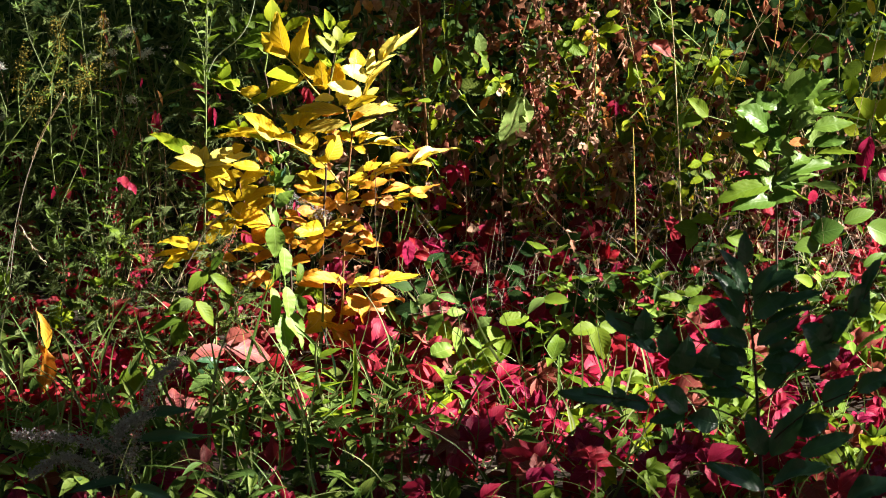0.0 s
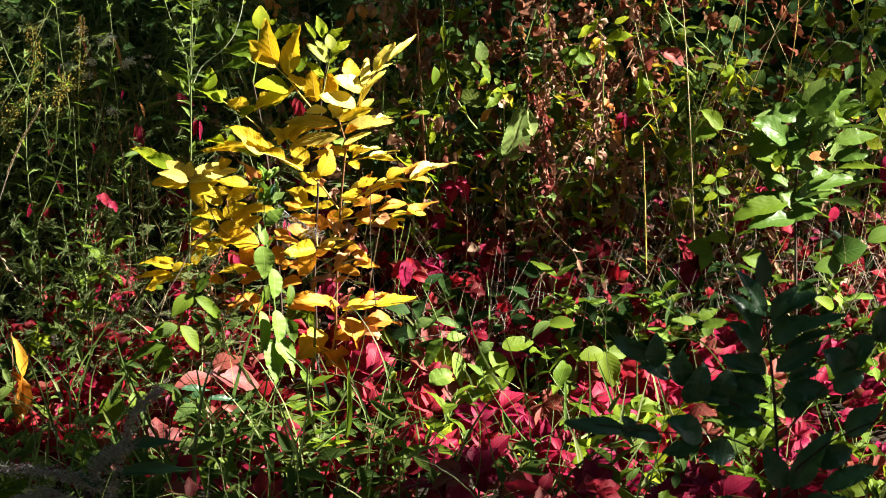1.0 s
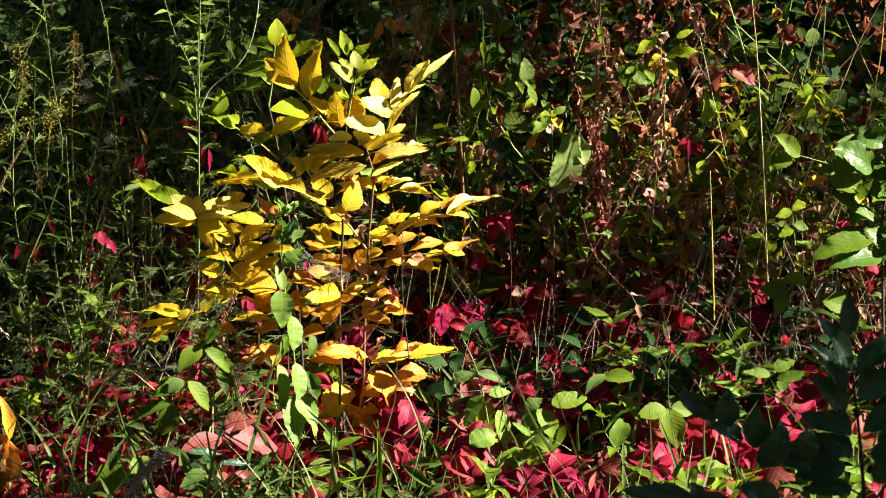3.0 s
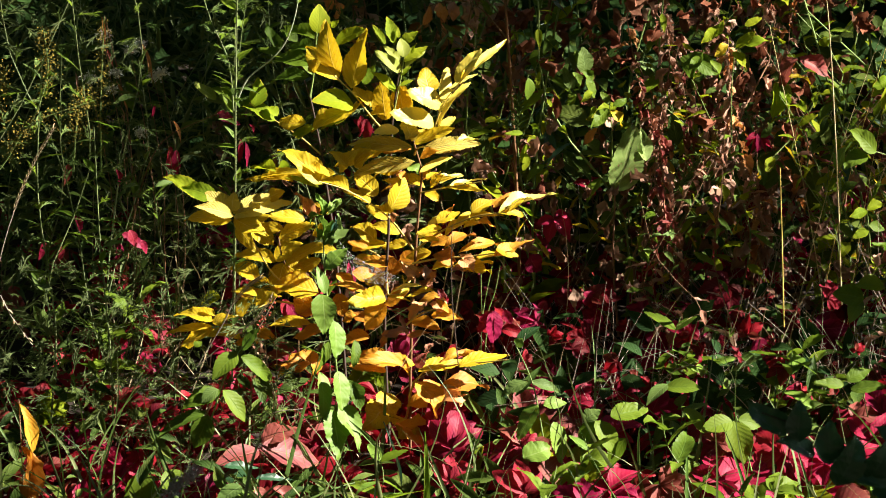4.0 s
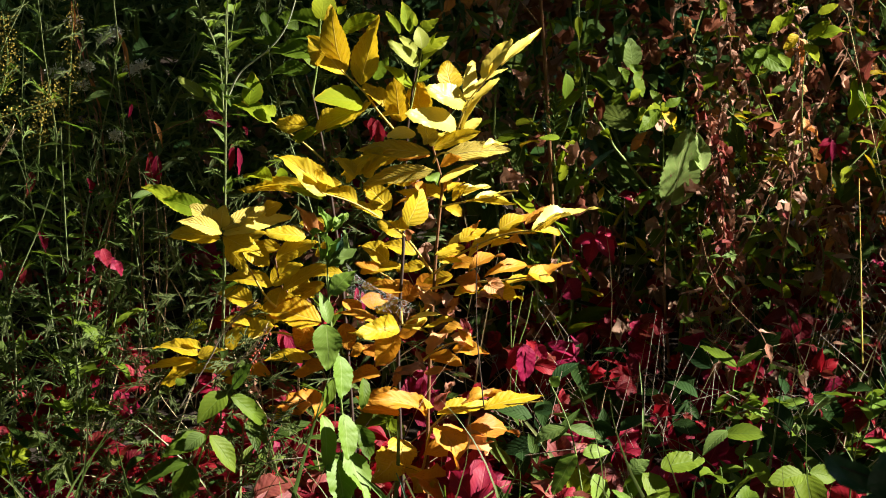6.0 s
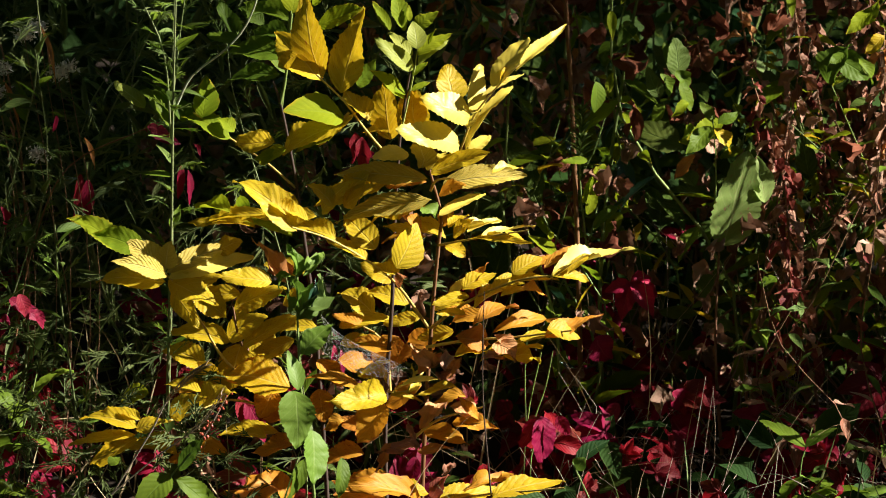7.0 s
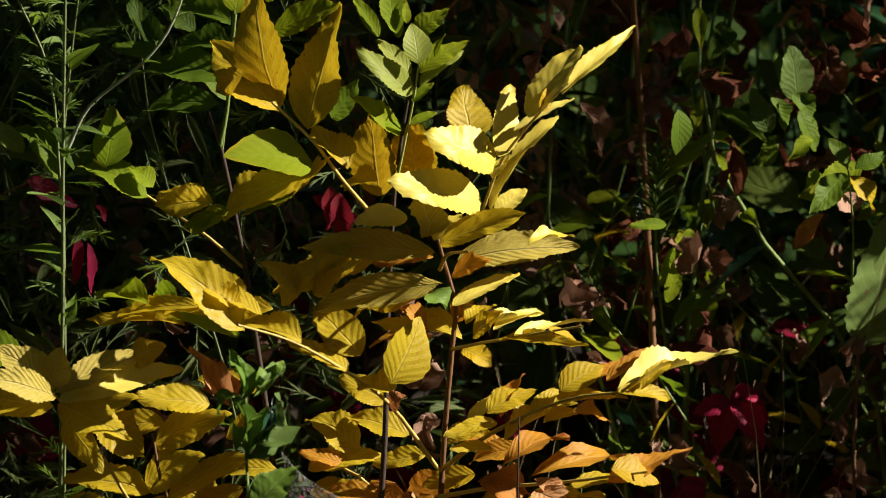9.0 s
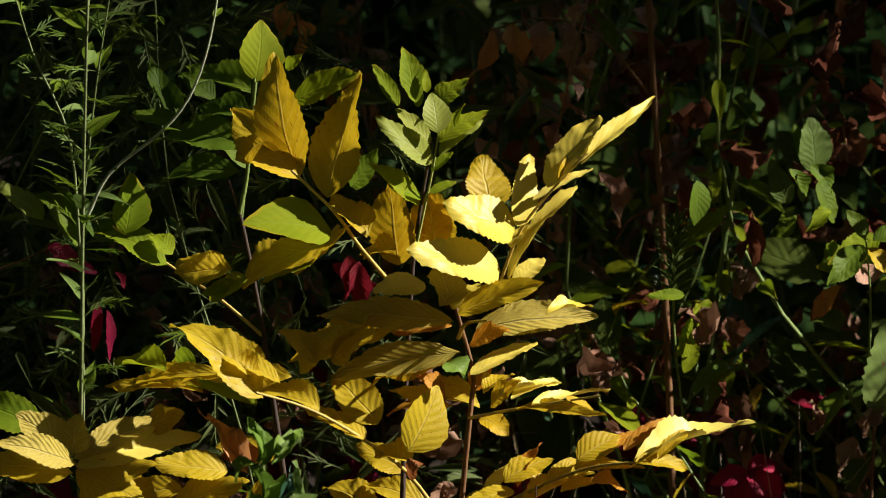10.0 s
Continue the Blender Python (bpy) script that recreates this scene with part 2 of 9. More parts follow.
def outline(kind, u):
    if kind == "ash":
        h = np.sin(np.pi * u ** 0.82) ** 0.85 * (1.06 - 0.25 * u)
    elif kind == "lance":
        h = np.sin(np.pi * u ** 0.7) ** 1.15
    elif kind == "oval":
        h = np.sin(np.pi * u ** 0.84) ** 0.82 * (1.05 - 0.2 * u)
    elif kind == "heart":
        h = np.sin(np.pi * np.clip(u, 0, 1) ** 0.55) ** 0.75
    else:
        h = np.where(u < 0.98, 0.55 + 0.45 * np.sin(np.pi * u ** 0.5), 0.0) * (1 - u ** 3)
    return 0.5 * np.clip(h, 0.0, 1.2) / max(h.max(), 1e-6)


def leaf_form(kind="ash", n=10, fold=0.25, arch=0.15, wave=0.06, teeth=0.05, curl=0.0, twist=0.0, side=0.0, seed=0, crush=0.0, frill=0.0):
    """One leaf, 1 long along y and 1 wide, as points, faces and uv: a folded, arched and toothed blade of four strips."""
    r = np.random.default_rng(seed)
    u = np.linspace(0, 1, n + 1)
    h = np.maximum(outline(kind, u), 0.012)
    ph = r.uniform(0, 6, 4)
    V, UV = [], []
    for i in range(n + 1):
        saw = 1 + teeth * (1 if i % 2 else -1) * (0.6 + 0.4 * r.random())
        for j, s in enumerate((-1, -0.5, 0, 0.5, 1)):
            w = h[i] * s * (saw if abs(s) == 1 else 1)
            lean = 1 + 0.0 * s
            z = fold * abs(w) + arch * u[i] * (1 - u[i]) * 4 * 0.5
            z += wave * math.sin(7 * u[i] + ph[j % 2] + (2.0 if s > 0 else 0)) * abs(s)
            z += frill * (math.sin(31 * u[i] + ph[1] + (1.7 if s > 0 else 0)) + 0.6 * math.sin(53 * u[i] + ph[0])) * s * s * (0.4 + u[i])
            z += curl * (abs(w) ** 2) * (2 + 3 * math.sin(4 * u[i] + ph[2]))
            x = w * lean + side * u[i] * (1 - u[i]) * 2
            a = twist * (u[i] - 0.3)
            x, z = x * math.cos(a) - z * math.sin(a), x * math.sin(a) + z * math.cos(a)
            V.append((x, u[i] + 0.03 * teeth * 10 * abs(s) * (i % 2) * 0.3, z))
            UV.append((u[i], 0.5 + 0.5 * s))
    F = [(5 * i + j, 5 * i + j + 1, 5 * i + j + 6, 5 * i + j + 5) for i in range(n) for j in range(4)]
    if crush:
        V = [tuple(Vector(v) + noise.noise_vector(Vector(v) * 3.5 + Vector((seed, 0, 0))) * crush * (0.3 + v[1])) for v in V]
    return np.array(V, float), np.array(F), np.array(UV, float)


def slim_form(kind="lance", n=5, fold=0.3, arch=0.2, wave=0.0, seed=0):
    """A cheap small leaf of two strips."""
    u = np.linspace(0, 1, n + 1)
    h = np.maximum(outline(kind, u), 0.01)
    V = [(h[i] * s, u[i], fold * abs(h[i] * s) + arch * 2 * u[i] * (1 - u[i])) for i in range(n + 1) for s in (-1, 0, 1)]
    UV = [(u[i], 0.5 + 0.5 * s) for i in range(n + 1) for s in (-1, 0, 1)]
    F = [(3 * i + j, 3 * i + j + 1, 3 * i + j + 4, 3 * i + j + 3) for i in range(n) for j in range(2)]
    return np.array(V, float), np.array(F), np.array(UV, float)


def rot(rx, ry, rz):
    return np.array(Euler((rx, ry, rz)).to_matrix())


def put(form, m=None, scale=(1, 1, 1), at=(0, 0, 0)):
    V = form[0] * np.array(scale)
    if m is not None:
        V = V @ np.asarray(m).T
    return V + np.array(at), form[1], form[2]


def merge(forms):
    Vs, Fs, Us, k = [], [], [], 0
    for V, F, U in forms:
        Vs.append(V), Fs.append(F + k), Us.append(U)
        k += len(V)
    return np.concatenate(Vs), np.concatenate(Fs), np.concatenate(Us)


def mesh_of(name, form, material, smooth=True):
    V, F, U = form
    me = bpy.data.meshes.new(name)
    me.vertices.add(len(V)), me.loops.add(F.size), me.polygons.add(len(F))
    me.vertices.foreach_set("co", V.astype(np.float32).ravel())
    me.loops.foreach_set("vertex_index", F.astype(np.int32).ravel())
    me.polygons.foreach_set("loop_start", np.arange(0, F.size, F.shape[1], dtype=np.int32))
    uv = me.uv_layers.new(name="UVMap")
    uv.data.foreach_set("uv", U[F.ravel()].astype(np.float32).ravel())
    me.polygons.foreach_set("use_smooth", np.full(len(F), smooth))
    me.materials.append(MATS[material])
    me.update(calc_edges=True)
    return me


def tube(points, r0, r1, sides=6):
    """A tapered stalk along points."""
    P = [Vector(p) for p in points]
    n = len(P)
    V, UV = [], []
    for i, p in enumerate(P):
        d = (P[min(i + 1, n - 1)] - P[max(i - 1, 0)]).normalized()
        a = d.cross(Vector((0.3, 1, 0.1))).normalized()
        b = d.cross(a)
        f = i / (n - 1)
        r = r0 + (r1 - r0) * f
        for k in range(sides):
            w = 2 * math.pi * k / sides
            q = p + (a * math.cos(w) + b * math.sin(w)) * r
            V.append(tuple(q)), UV.append((f, k / sides))
    F = [(i * sides + k, i * sides + (k + 1) % sides, (i + 1) * sides + (k + 1) % sides, (i + 1) * sides + k) for i in range(n - 1) for k in range(sides)]
    return np.array(V), np.array(F), np.array(UV)


def bow(points, steps=4):
    """Points rounded into a smooth line."""
    P = [Vector(p) for p in points]
    Pn = [P[0] * 2 - P[1]] + P + [P[-1] * 2 - P[-2]]
    out = []
    for i in range(1, len(Pn) - 2):
        a, b, c, d = Pn[i - 1:i + 3]
        for k in range(steps):
            t = k / steps
            out.append(0.5 * ((2 * b) + (c - a) * t + (2 * a - 5 * b + 4 * c - d) * t * t + (3 * b - a - 3 * c + d) * t ** 3))
    return out + [P[-1]]


def thing(name, base, label, category, group="", kind=""):
    e = new(name)
    e.empty_display_size = 0.02
    e.matrix_basis = Matrix.Translation(base)
    return tagged(e, label, category, group, kind)


def home(ob):
    v = Vector((0, 0, 0))
    while ob is not None:
        v += ob.matrix_basis.translation if ob.type == "EMPTY" else Vector((0, 0, 0))
        ob = ob.parent
    return v


def part(name, form, material, parent, label="", smooth=True):
    """Links a form, in the world's metres, as one mesh under a thing or a part."""
    o = home(parent)
    ob = new(name, mesh_of(name, (form[0] - np.array(o), form[1], form[2]), material, smooth))
    ob.parent = parent
    return tagged(ob, label)


def stalk(name, parent, points, r0, r1, material, label="", sides=6, steps=4):
    return part(name, tube(bow(points, steps), r0, r1, sides), material, parent, label)


FACE = Vector((0, -math.cos(radians(10)), math.sin(radians(10))))
FORMS = {
    "flat": leaf_form("ash", 28, 0.22, 0.10, 0.03, 0.05, seed=1, crush=0.075, frill=0.018),
    "arched": leaf_form("ash", 28, 0.35, 0.35, 0.04, 0.05, seed=2, crush=0.075, frill=0.018),
    "wavy": leaf_form("ash", 28, 0.30, 0.20, 0.10, 0.05, twist=0.5, seed=3, crush=0.075, frill=0.018),
    "hooked": leaf_form("ash", 28, 0.35, 0.25, 0.05, 0.05, side=0.25, twist=-0.4, seed=4, crush=0.075, frill=0.018),
    "curled": leaf_form("ash", 12, 0.5, 0.5, 0.16, 0.08, curl=0.4, twist=1.2, seed=5, crush=0.12),
    "rolled": leaf_form("ash", 12, 0.9, 0.3, 0.2, 0.05, curl=0.6, twist=-1.8, seed=6, crush=0.2),
    "flat_b": leaf_form("ash", 30, 0.18, 0.22, 0.05, 0.05, side=-0.18, twist=0.3, seed=21, crush=0.075, frill=0.018),
    "arched_b": leaf_form("ash", 30, 0.3, 0.45, 0.07, 0.05, side=0.12, twist=-0.5, seed=22, crush=0.075, frill=0.018),
    "wavy_b": leaf_form("ash", 30, 0.4, 0.1, 0.13, 0.05, side=-0.2, twist=0.8, curl=0.15, seed=23, crush=0.075, frill=0.018),
    "oval": leaf_form("oval", 12, 0.25, 0.2, 0.04, 0.04, seed=7),
    "heart": leaf_form("heart", 12, 0.35, 0.35, 0.05, 0.02, seed=8),
    "lance": leaf_form("lance", 10, 0.35, 0.3, 0.05, 0.0, seed=9),
}


def cut_form(seed=0):
    """A feathery leaf cut into a few uneven narrow lobes, some of them forked."""
    r = np.random.default_rng(seed)
    out = [put(slim_form("lance", 5, 0.2, 0.25), rot(0.1, 0, r.uniform(-0.12, 0.12)), (0.07, 1.0, 0.3))]
    for u, a, ln in ((0.26, 44, 0.40), (0.46, 36, 0.46), (0.66, 28, 0.34)):
        for side in (-1, 1):
            if r.random() < 0.16:
                continue
            at = (0, u + r.uniform(-0.08, 0.08), 0.05)
            turn, l = radians(-side * (a + r.uniform(-14, 14))), ln * r.uniform(0.6, 1.3)
            out.append(put(slim_form("lance", 4, 0.2, 0.3), rot(r.uniform(-0.45, 0.35), 0, turn), (0.065, l, 0.3), at))
            if r.random() < 0.55:
                mid = (-math.sin(turn) * l * 0.5, at[1] + math.cos(turn) * l * 0.5, 0.06)
                out.append(put(slim_form("lance", 3, 0.2, 0.1), rot(r.uniform(-0.3, 0.3), 0, turn - side * r.uniform(0.3, 0.8)), (0.05, l * 0.45, 0.3), mid))
    return merge(out)


FORMS["cut"] = cut_form(1)
FORMS["cut_b"] = cut_form(2)
FORMS["crumpled_b"] = leaf_form("lance", 10, 0.9, 0.5, 0.18, 0.1, curl=0.3, twist=1.5, seed=17, crush=0.4)
FORMS["crumpled"] = leaf_form("oval", 10, 0.7, 0.6, 0.18, 0.1, curl=0.3, twist=1.2, seed=15, crush=0.28)
FORMS["shrivelled"] = leaf_form("ash", 10, 1.1, 0.5, 0.16, 0.1, curl=0.3, twist=-1.6, side=0.25, seed=16, crush=0.35)
LEAF_MESH = {}


def leaf(parent, base, tip, width, turn, kind="yellow", form="", name="leaflet", label=""):
    """One leaf from base to tip. turn: degrees from facing the path (0) to facing the sky or the sun (90); minus: away."""
    base, tip = Vector(base), Vector(tip)
    along = tip - base
    size = along.length
    along.normalize()
    n0 = (FACE - along * FACE.dot(along)).normalized()
    s = along.cross(n0)
    if s.z + 0.5 * s.x < 0:
        s = -s
    nrm = n0 * math.cos(radians(turn)) + s * math.sin(radians(turn))
    side = along.cross(nrm)
    if not form:
        form = random.choice(("flat", "arched", "wavy", "hooked", "flat_b", "wavy_b", "arched_b"))
    if form + "_b" in FORMS and random.random() < 0.5:
        form += "_b"
    key = (form, kind, name)
    if key not in LEAF_MESH:
        LEAF_MESH[key] = mesh_of(name, FORMS[form], kind)
    ob = new(name, LEAF_MESH[key])
    ob.parent = parent
    m = Matrix((side, along, nrm)).transposed().to_4x4()
    ob.matrix_basis = Matrix.Translation(base - home(parent)) @ m @ Matrix.Diagonal((width * (0.72 if kind == "deep_green" else 1.0 if form == "oval" else 1.1), size * 1.04, 0.5 * (width + size * 0.5), 1))
    return tagged(ob, label)


# ---- the ground ----
def ground_z(x, y):
    bank = 0.2 * max(-1.6, min(y, 2.2))
    return bank + 0.012 * noise.noise(Vector((x * 2.3, y * 2.3, 0.4))) * 2


def ground_sheet():
    ax = sorted(set(list(np.linspace(-1.6, 1.8, 69)) + [-400, -120, -40, -15, -6, -3, -2.2, 2.4, 3.2, 6, 15, 40, 120, 400]))
    ay = sorted(set(list(np.linspace(-1.6, 2.4, 81)) + [-400, -120, -40, -20, -12, -6, -3, -2.1, 3, 4, 6, 15, 40, 120, 400]))
    V = np.array([(x, y, ground_z(x, y)) for y in ay for x in ax])
    nx = len(ax)
    F = np.array([(j * nx + i, j * nx + i + 1, (j + 1) * nx + i + 1, (j + 1) * nx + i) for j in range(len(ay) - 1) for i in range(nx - 1)])
    ob = new("ground", mesh_of("ground", (V, F, V[:, :2] * 0.1), "soil"))
    return tagged(ob, "dark bare soil under the undergrowth", "ground", kind="structure")


ground_sheet()

# ---- the yellow ash sapling ----
ash = thing("ash_sapling", (0.0, 0.0, 0.0), "young ash sapling in yellow autumn leaf, scorched orange lower down", "sapling")
cam.data.dof.focus_object = ash
stalk("stem", ash, [(0.0, 0.0, -0.03), (0.0012, 0.0003, 0.1515), (0.0101, 0.0000, 0.3342), (0.0180, 0.0000, 0.4270), (0.0200, 0.0000, 0.4550), (0.0090, 0.0000, 0.4970), (0.0040, 0.0100, 0.5200)], 0.0026, 0.0013, "bark_red")
stalk("stem", ash, [(-0.0292, 0.0410, -0.0245), (-0.0374, 0.0403, 0.2128), (-0.0306, 0.0401, 0.3565), (-0.0287, 0.0500, 0.4301), (-0.0238, 0.0500, 0.5207), (-0.0188, 0.0499, 0.5617), (-0.0099, 0.0499, 0.6157)], 0.0027, 0.0011, "bark_dark")
stalk("stem", ash, [(-0.0882, 0.0711, -0.0135), (-0.1086, 0.0702, 0.2973), (-0.1289, 0.0700, 0.4559), (-0.1309, 0.0700, 0.4718), (-0.1461, 0.0699, 0.5505), (-0.1561, 0.0699, 0.5834)], 0.0026, 0.0014, "bark_dark")
stalk("twig", ash, [(-0.1481, 0.0699, 0.5585), (-0.1422, 0.0699, 0.5914), (-0.1374, 0.0699, 0.6573)], 0.002, 0.001, "green_stalk")

# shoot of young green leaves at the top
bud = stalk("shoot", ash, [(-0.0218, 0.0500, 0.5347), (-0.0149, 0.0470, 0.5681), (-0.0093, 0.0430, 0.5955), (-0.0053, 0.0400, 0.6215)], 0.0011, 0.0007, "lime_stalk")
leaf(bud, (-0.0219, 0.0500, 0.6428), (-0.0314, 0.0660, 0.6787), 0.0186, 25, "lime", "arched")
leaf(bud, (-0.0337, 0.0550, 0.6394), (-0.0520, 0.0700, 0.6665), 0.0113, 25, "lime", "flat")
leaf(bud, (-0.0086, 0.0500, 0.6387), (0.0161, 0.0600, 0.6576), 0.0192, 40, "lime", "flat")
leaf(bud, (-0.0138, 0.0500, 0.6497), (-0.0147, 0.0550, 0.6657), 0.0065, 25, "lime", "flat")
leaf(bud, (-0.0199, 0.0600, 0.6378), (-0.0192, 0.0650, 0.6535), 0.0078, -20, "lime", "flat")
leaf(bud, (-0.0056, 0.0300, 0.6239), (-0.0102, 0.0420, 0.6502), 0.0219, 20, "shoot_green", "oval")
leaf(bud, (-0.0093, 0.0400, 0.6001), (-0.0484, 0.0200, 0.6357), 0.0195, 34, "shoot_green", "flat")
leaf(bud, (-0.0109, 0.0400, 0.6149), (-0.0349, 0.0520, 0.6375), 0.0136, 36, "shoot_green", "flat")
leaf(bud, (-0.0052, 0.0350, 0.6165), (0.0299, 0.0550, 0.6351), 0.0198, 42, "lime", "flat")
leaf(bud, (-0.0044, 0.0380, 0.6070), (0.0255, 0.0500, 0.6289), 0.0133, 46, "shoot_green", "arched")
leaf(bud, (-0.0012, 0.0450, 0.6157), (0.0133, 0.0550, 0.6404), 0.0096, 40, "lime", "lance")
leaf(bud, (-0.0101, 0.0400, 0.5944), (0.0045, 0.0500, 0.6067), 0.0102, 46, "lime", "flat")
leaf(bud, (-0.0117, 0.0450, 0.5779), (0.0069, 0.0520, 0.5850), 0.0092, 46, "lime", "flat")
leaf(bud, (-0.0190, 0.0500, 0.5689), (-0.0549, 0.0300, 0.6000), 0.0168, 38, "lime", "arched")
leaf(bud, (-0.0166, 0.0500, 0.5738), (-0.0400, 0.0350, 0.5845), 0.0122, 50, "lime", "flat")

# the upright yellow frond beside it
up_frond = stalk("frond", ash, [(-0.0407, 0.0500, 0.5128), (-0.0608, 0.0400, 0.5388), (-0.0809, 0.0300, 0.5679), (-0.1101, 0.0200, 0.5981)], 0.0018, 0.001, "yellow_stalk")
leaf(up_frond, (-0.1059, 0.0300, 0.5899), (-0.1515, 0.0569, 0.6336), 0.0415, 27, "yellow", "wavy")
leaf(up_frond, (-0.1058, 0.0400, 0.5918), (-0.1228, 0.0500, 0.6748), 0.0374, -25, "yellow", "arched")
leaf(up_frond, (-0.1301, 0.0200, 0.6191), (-0.1489, 0.0330, 0.6039), 0.0182, 32, "yellow")
leaf(up_frond, (-0.0848, 0.0400, 0.5758), (-0.0608, 0.0599, 0.6585), 0.0364, -25, "yellow", "wavy")
leaf(up_frond, (-0.0549, 0.0300, 0.5499), (-0.0817, 0.0509, 0.5766), 0.0230, 42, "yellow")
leaf(up_frond, (-0.0337, 0.0599, 0.5227), (-0.0397, 0.0599, 0.5805), 0.0344, -25, "yellow", "flat")
leaf(up_frond, (-0.0077, 0.0699, 0.5246), (-0.0078, 0.0699, 0.5734), 0.0369, -25, "yellow", "flat")
leaf(up_frond, (-0.0357, 0.0499, 0.5377), (-0.0605, 0.0639, 0.5306), 0.0194, 58, "yellow")

# green leaves of the third stem
green_frond = stalk("frond", ash, [(-0.1368, 0.0700, 0.6544), (-0.1412, 0.0700, 0.6064), (-0.1465, 0.0700, 0.5557)], 0.0015, 0.001, "green_stalk")
leaf(green_frond, (-0.1368, 0.0700, 0.6544), (-0.1329, 0.0850, 0.6952), 0.0366, 28, "lime", "oval")
leaf(green_frond, (-0.1092, 0.0700, 0.6409), (-0.0637, 0.0550, 0.6624), 0.0259, 40, "lime")
leaf(green_frond, (-0.1401, 0.0800, 0.6475), (-0.1852, 0.1100, 0.6590), 0.0227, 42, "green")
leaf(green_frond, (-0.1409, 0.0800, 0.6302), (-0.1777, 0.1000, 0.6318), 0.0214, 44, "green")
leaf(green_frond, (-0.1415, 0.0600, 0.6096), (-0.2077, 0.0950, 0.6045), 0.0296, 44, "green", "arched")
leaf(green_frond, (-0.1480, 0.0600, 0.5899), (-0.2035, 0.0850, 0.5774), 0.0235, 44, "green", "arched")
leaf(green_frond, (-0.1896, 0.0800, 0.6227), (-0.2239, 0.0900, 0.6276), 0.0163, 44, "green")
leaf(green_frond, (-0.1942, 0.1100, 0.6194), (-0.2124, 0.1300, 0.6598), 0.0170, 30, "green")
leaf(green_frond, (-0.1664, 0.1000, 0.6368), (-0.1917, 0.1100, 0.6532), 0.0197, 35, "green")
leaf(green_frond, (-0.1152, 0.0600, 0.6655), (-0.1034, 0.0550, 0.6762), 0.0112, 45, "lime")
leaf(green_frond, (-0.0688, 0.1000, 0.5735), (-0.0493, 0.0900, 0.6008), 0.0221, 40, "green")
leaf(green_frond, (-0.1420, 0.1000, 0.5857), (-0.1746, 0.1100, 0.6120), 0.0163, 40, "green")
lime_frond = stalk("frond", ash, [(-0.0766, 0.0499, 0.5537), (-0.0935, 0.0499, 0.5367), (-0.1461, 0.0599, 0.5107)], 0.0015, 0.001, "yellow_stalk")
leaf(lime_frond, (-0.0818, 0.0300, 0.5519), (-0.1423, 0.0000, 0.5632), 0.0449, 45, "lime", "oval")
leaf(lime_frond, (-0.1561, 0.0599, 0.5187), (-0.1926, 0.0729, 0.5206), 0.0277, 42, "yellow")
leaf(lime_frond, (-0.1463, 0.0500, 0.5078), (-0.0876, 0.0490, 0.5377), 0.0300, 52, "yellow")
leaf(lime_frond, (-0.1096, 0.0400, 0.5178), (-0.0679, 0.0260, 0.5559), 0.0194, 52, "yellow")
leaf(lime_frond, (-0.1423, 0.0500, 0.5148), (-0.1681, 0.0550, 0.4988), 0.0252, 60, "lime")
leaf(lime_frond, (-0.0756, 0.0350, 0.5474), (-0.1418, 0.0200, 0.5145), 0.0278, 40, "yellow", "arched")
leaf(lime_frond, (-0.0865, 0.0400, 0.5359), (-0.1298, 0.0300, 0.5141), 0.0224, 44, "lime", "arched")
leaf(lime_frond, (-0.1535, 0.0500, 0.5209), (-0.1926, 0.0600, 0.5166), 0.0245, 36, "yellow", "wavy")
leaf(lime_frond, (-0.1495, 0.0500, 0.5098), (-0.1739, 0.0550, 0.5027), 0.0153, 50, "lime", "flat")
back_frond = stalk("frond", ash, [(-0.1319, 0.0700, 0.4698), (-0.1626, 0.0799, 0.4947), (-0.1903, 0.0899, 0.5115), (-0.2398, 0.0999, 0.5442)], 0.0014, 0.0009, "yellow_stalk")
leaf(back_frond, (-0.2303, 0.0800, 0.5419), (-0.2259, 0.0850, 0.5839), 0.0314, 30, "lime", "oval")
leaf(back_frond, (-0.2892, 0.1000, 0.5491), (-0.3211, 0.1100, 0.5729), 0.0188, 42, "shoot_green")
leaf(back_frond, (-0.2615, 0.0950, 0.5302), (-0.2941, 0.1000, 0.5664), 0.0306, 42, "green")
leaf(back_frond, (-0.2004, 0.0900, 0.5172), (-0.2526, 0.1000, 0.5368), 0.0255, 44, "lime")
leaf(back_frond, (-0.1971, 0.0850, 0.5255), (-0.2143, 0.0950, 0.5369), 0.0173, 44, "lime")
leaf(back_frond, (-0.2477, 0.1000, 0.5340), (-0.2601, 0.1100, 0.5632), 0.0227, 36, "green")

# bright frond to the upper right, sunlight put into its lighter leaf colour
bright = stalk("frond", ash, [(0.0387, -0.0100, 0.5217), (0.0511, -0.0200, 0.5571), (0.0624, -0.0300, 0.5768), (0.0884, -0.0400, 0.6087), (0.1013, -0.0400, 0.6210)], 0.0013, 0.0007, "yellow_stalk")
leaf(bright, (0.0503, -0.0300, 0.5628), (0.0004, -0.0600, 0.5878), 0.0355, 40, "lit_yellow", "flat")
leaf(bright, (0.0515, -0.0300, 0.5661), (0.0595, -0.0040, 0.6121), 0.0233, 38, "lit_yellow", "flat_b")
leaf(bright, (0.0724, -0.0400, 0.5964), (0.1094, -0.0120, 0.6421), 0.0268, 40, "lit_yellow", "flat")
leaf(bright, (0.0965, -0.0400, 0.6128), (0.1474, 0.0100, 0.6517), 0.0121, 38, "lit_yellow", "hooked")
leaf(bright, (0.0451, -0.0300, 0.5293), (0.0922, 0.0000, 0.5873), 0.0133, 58, "lit_yellow", "arched")
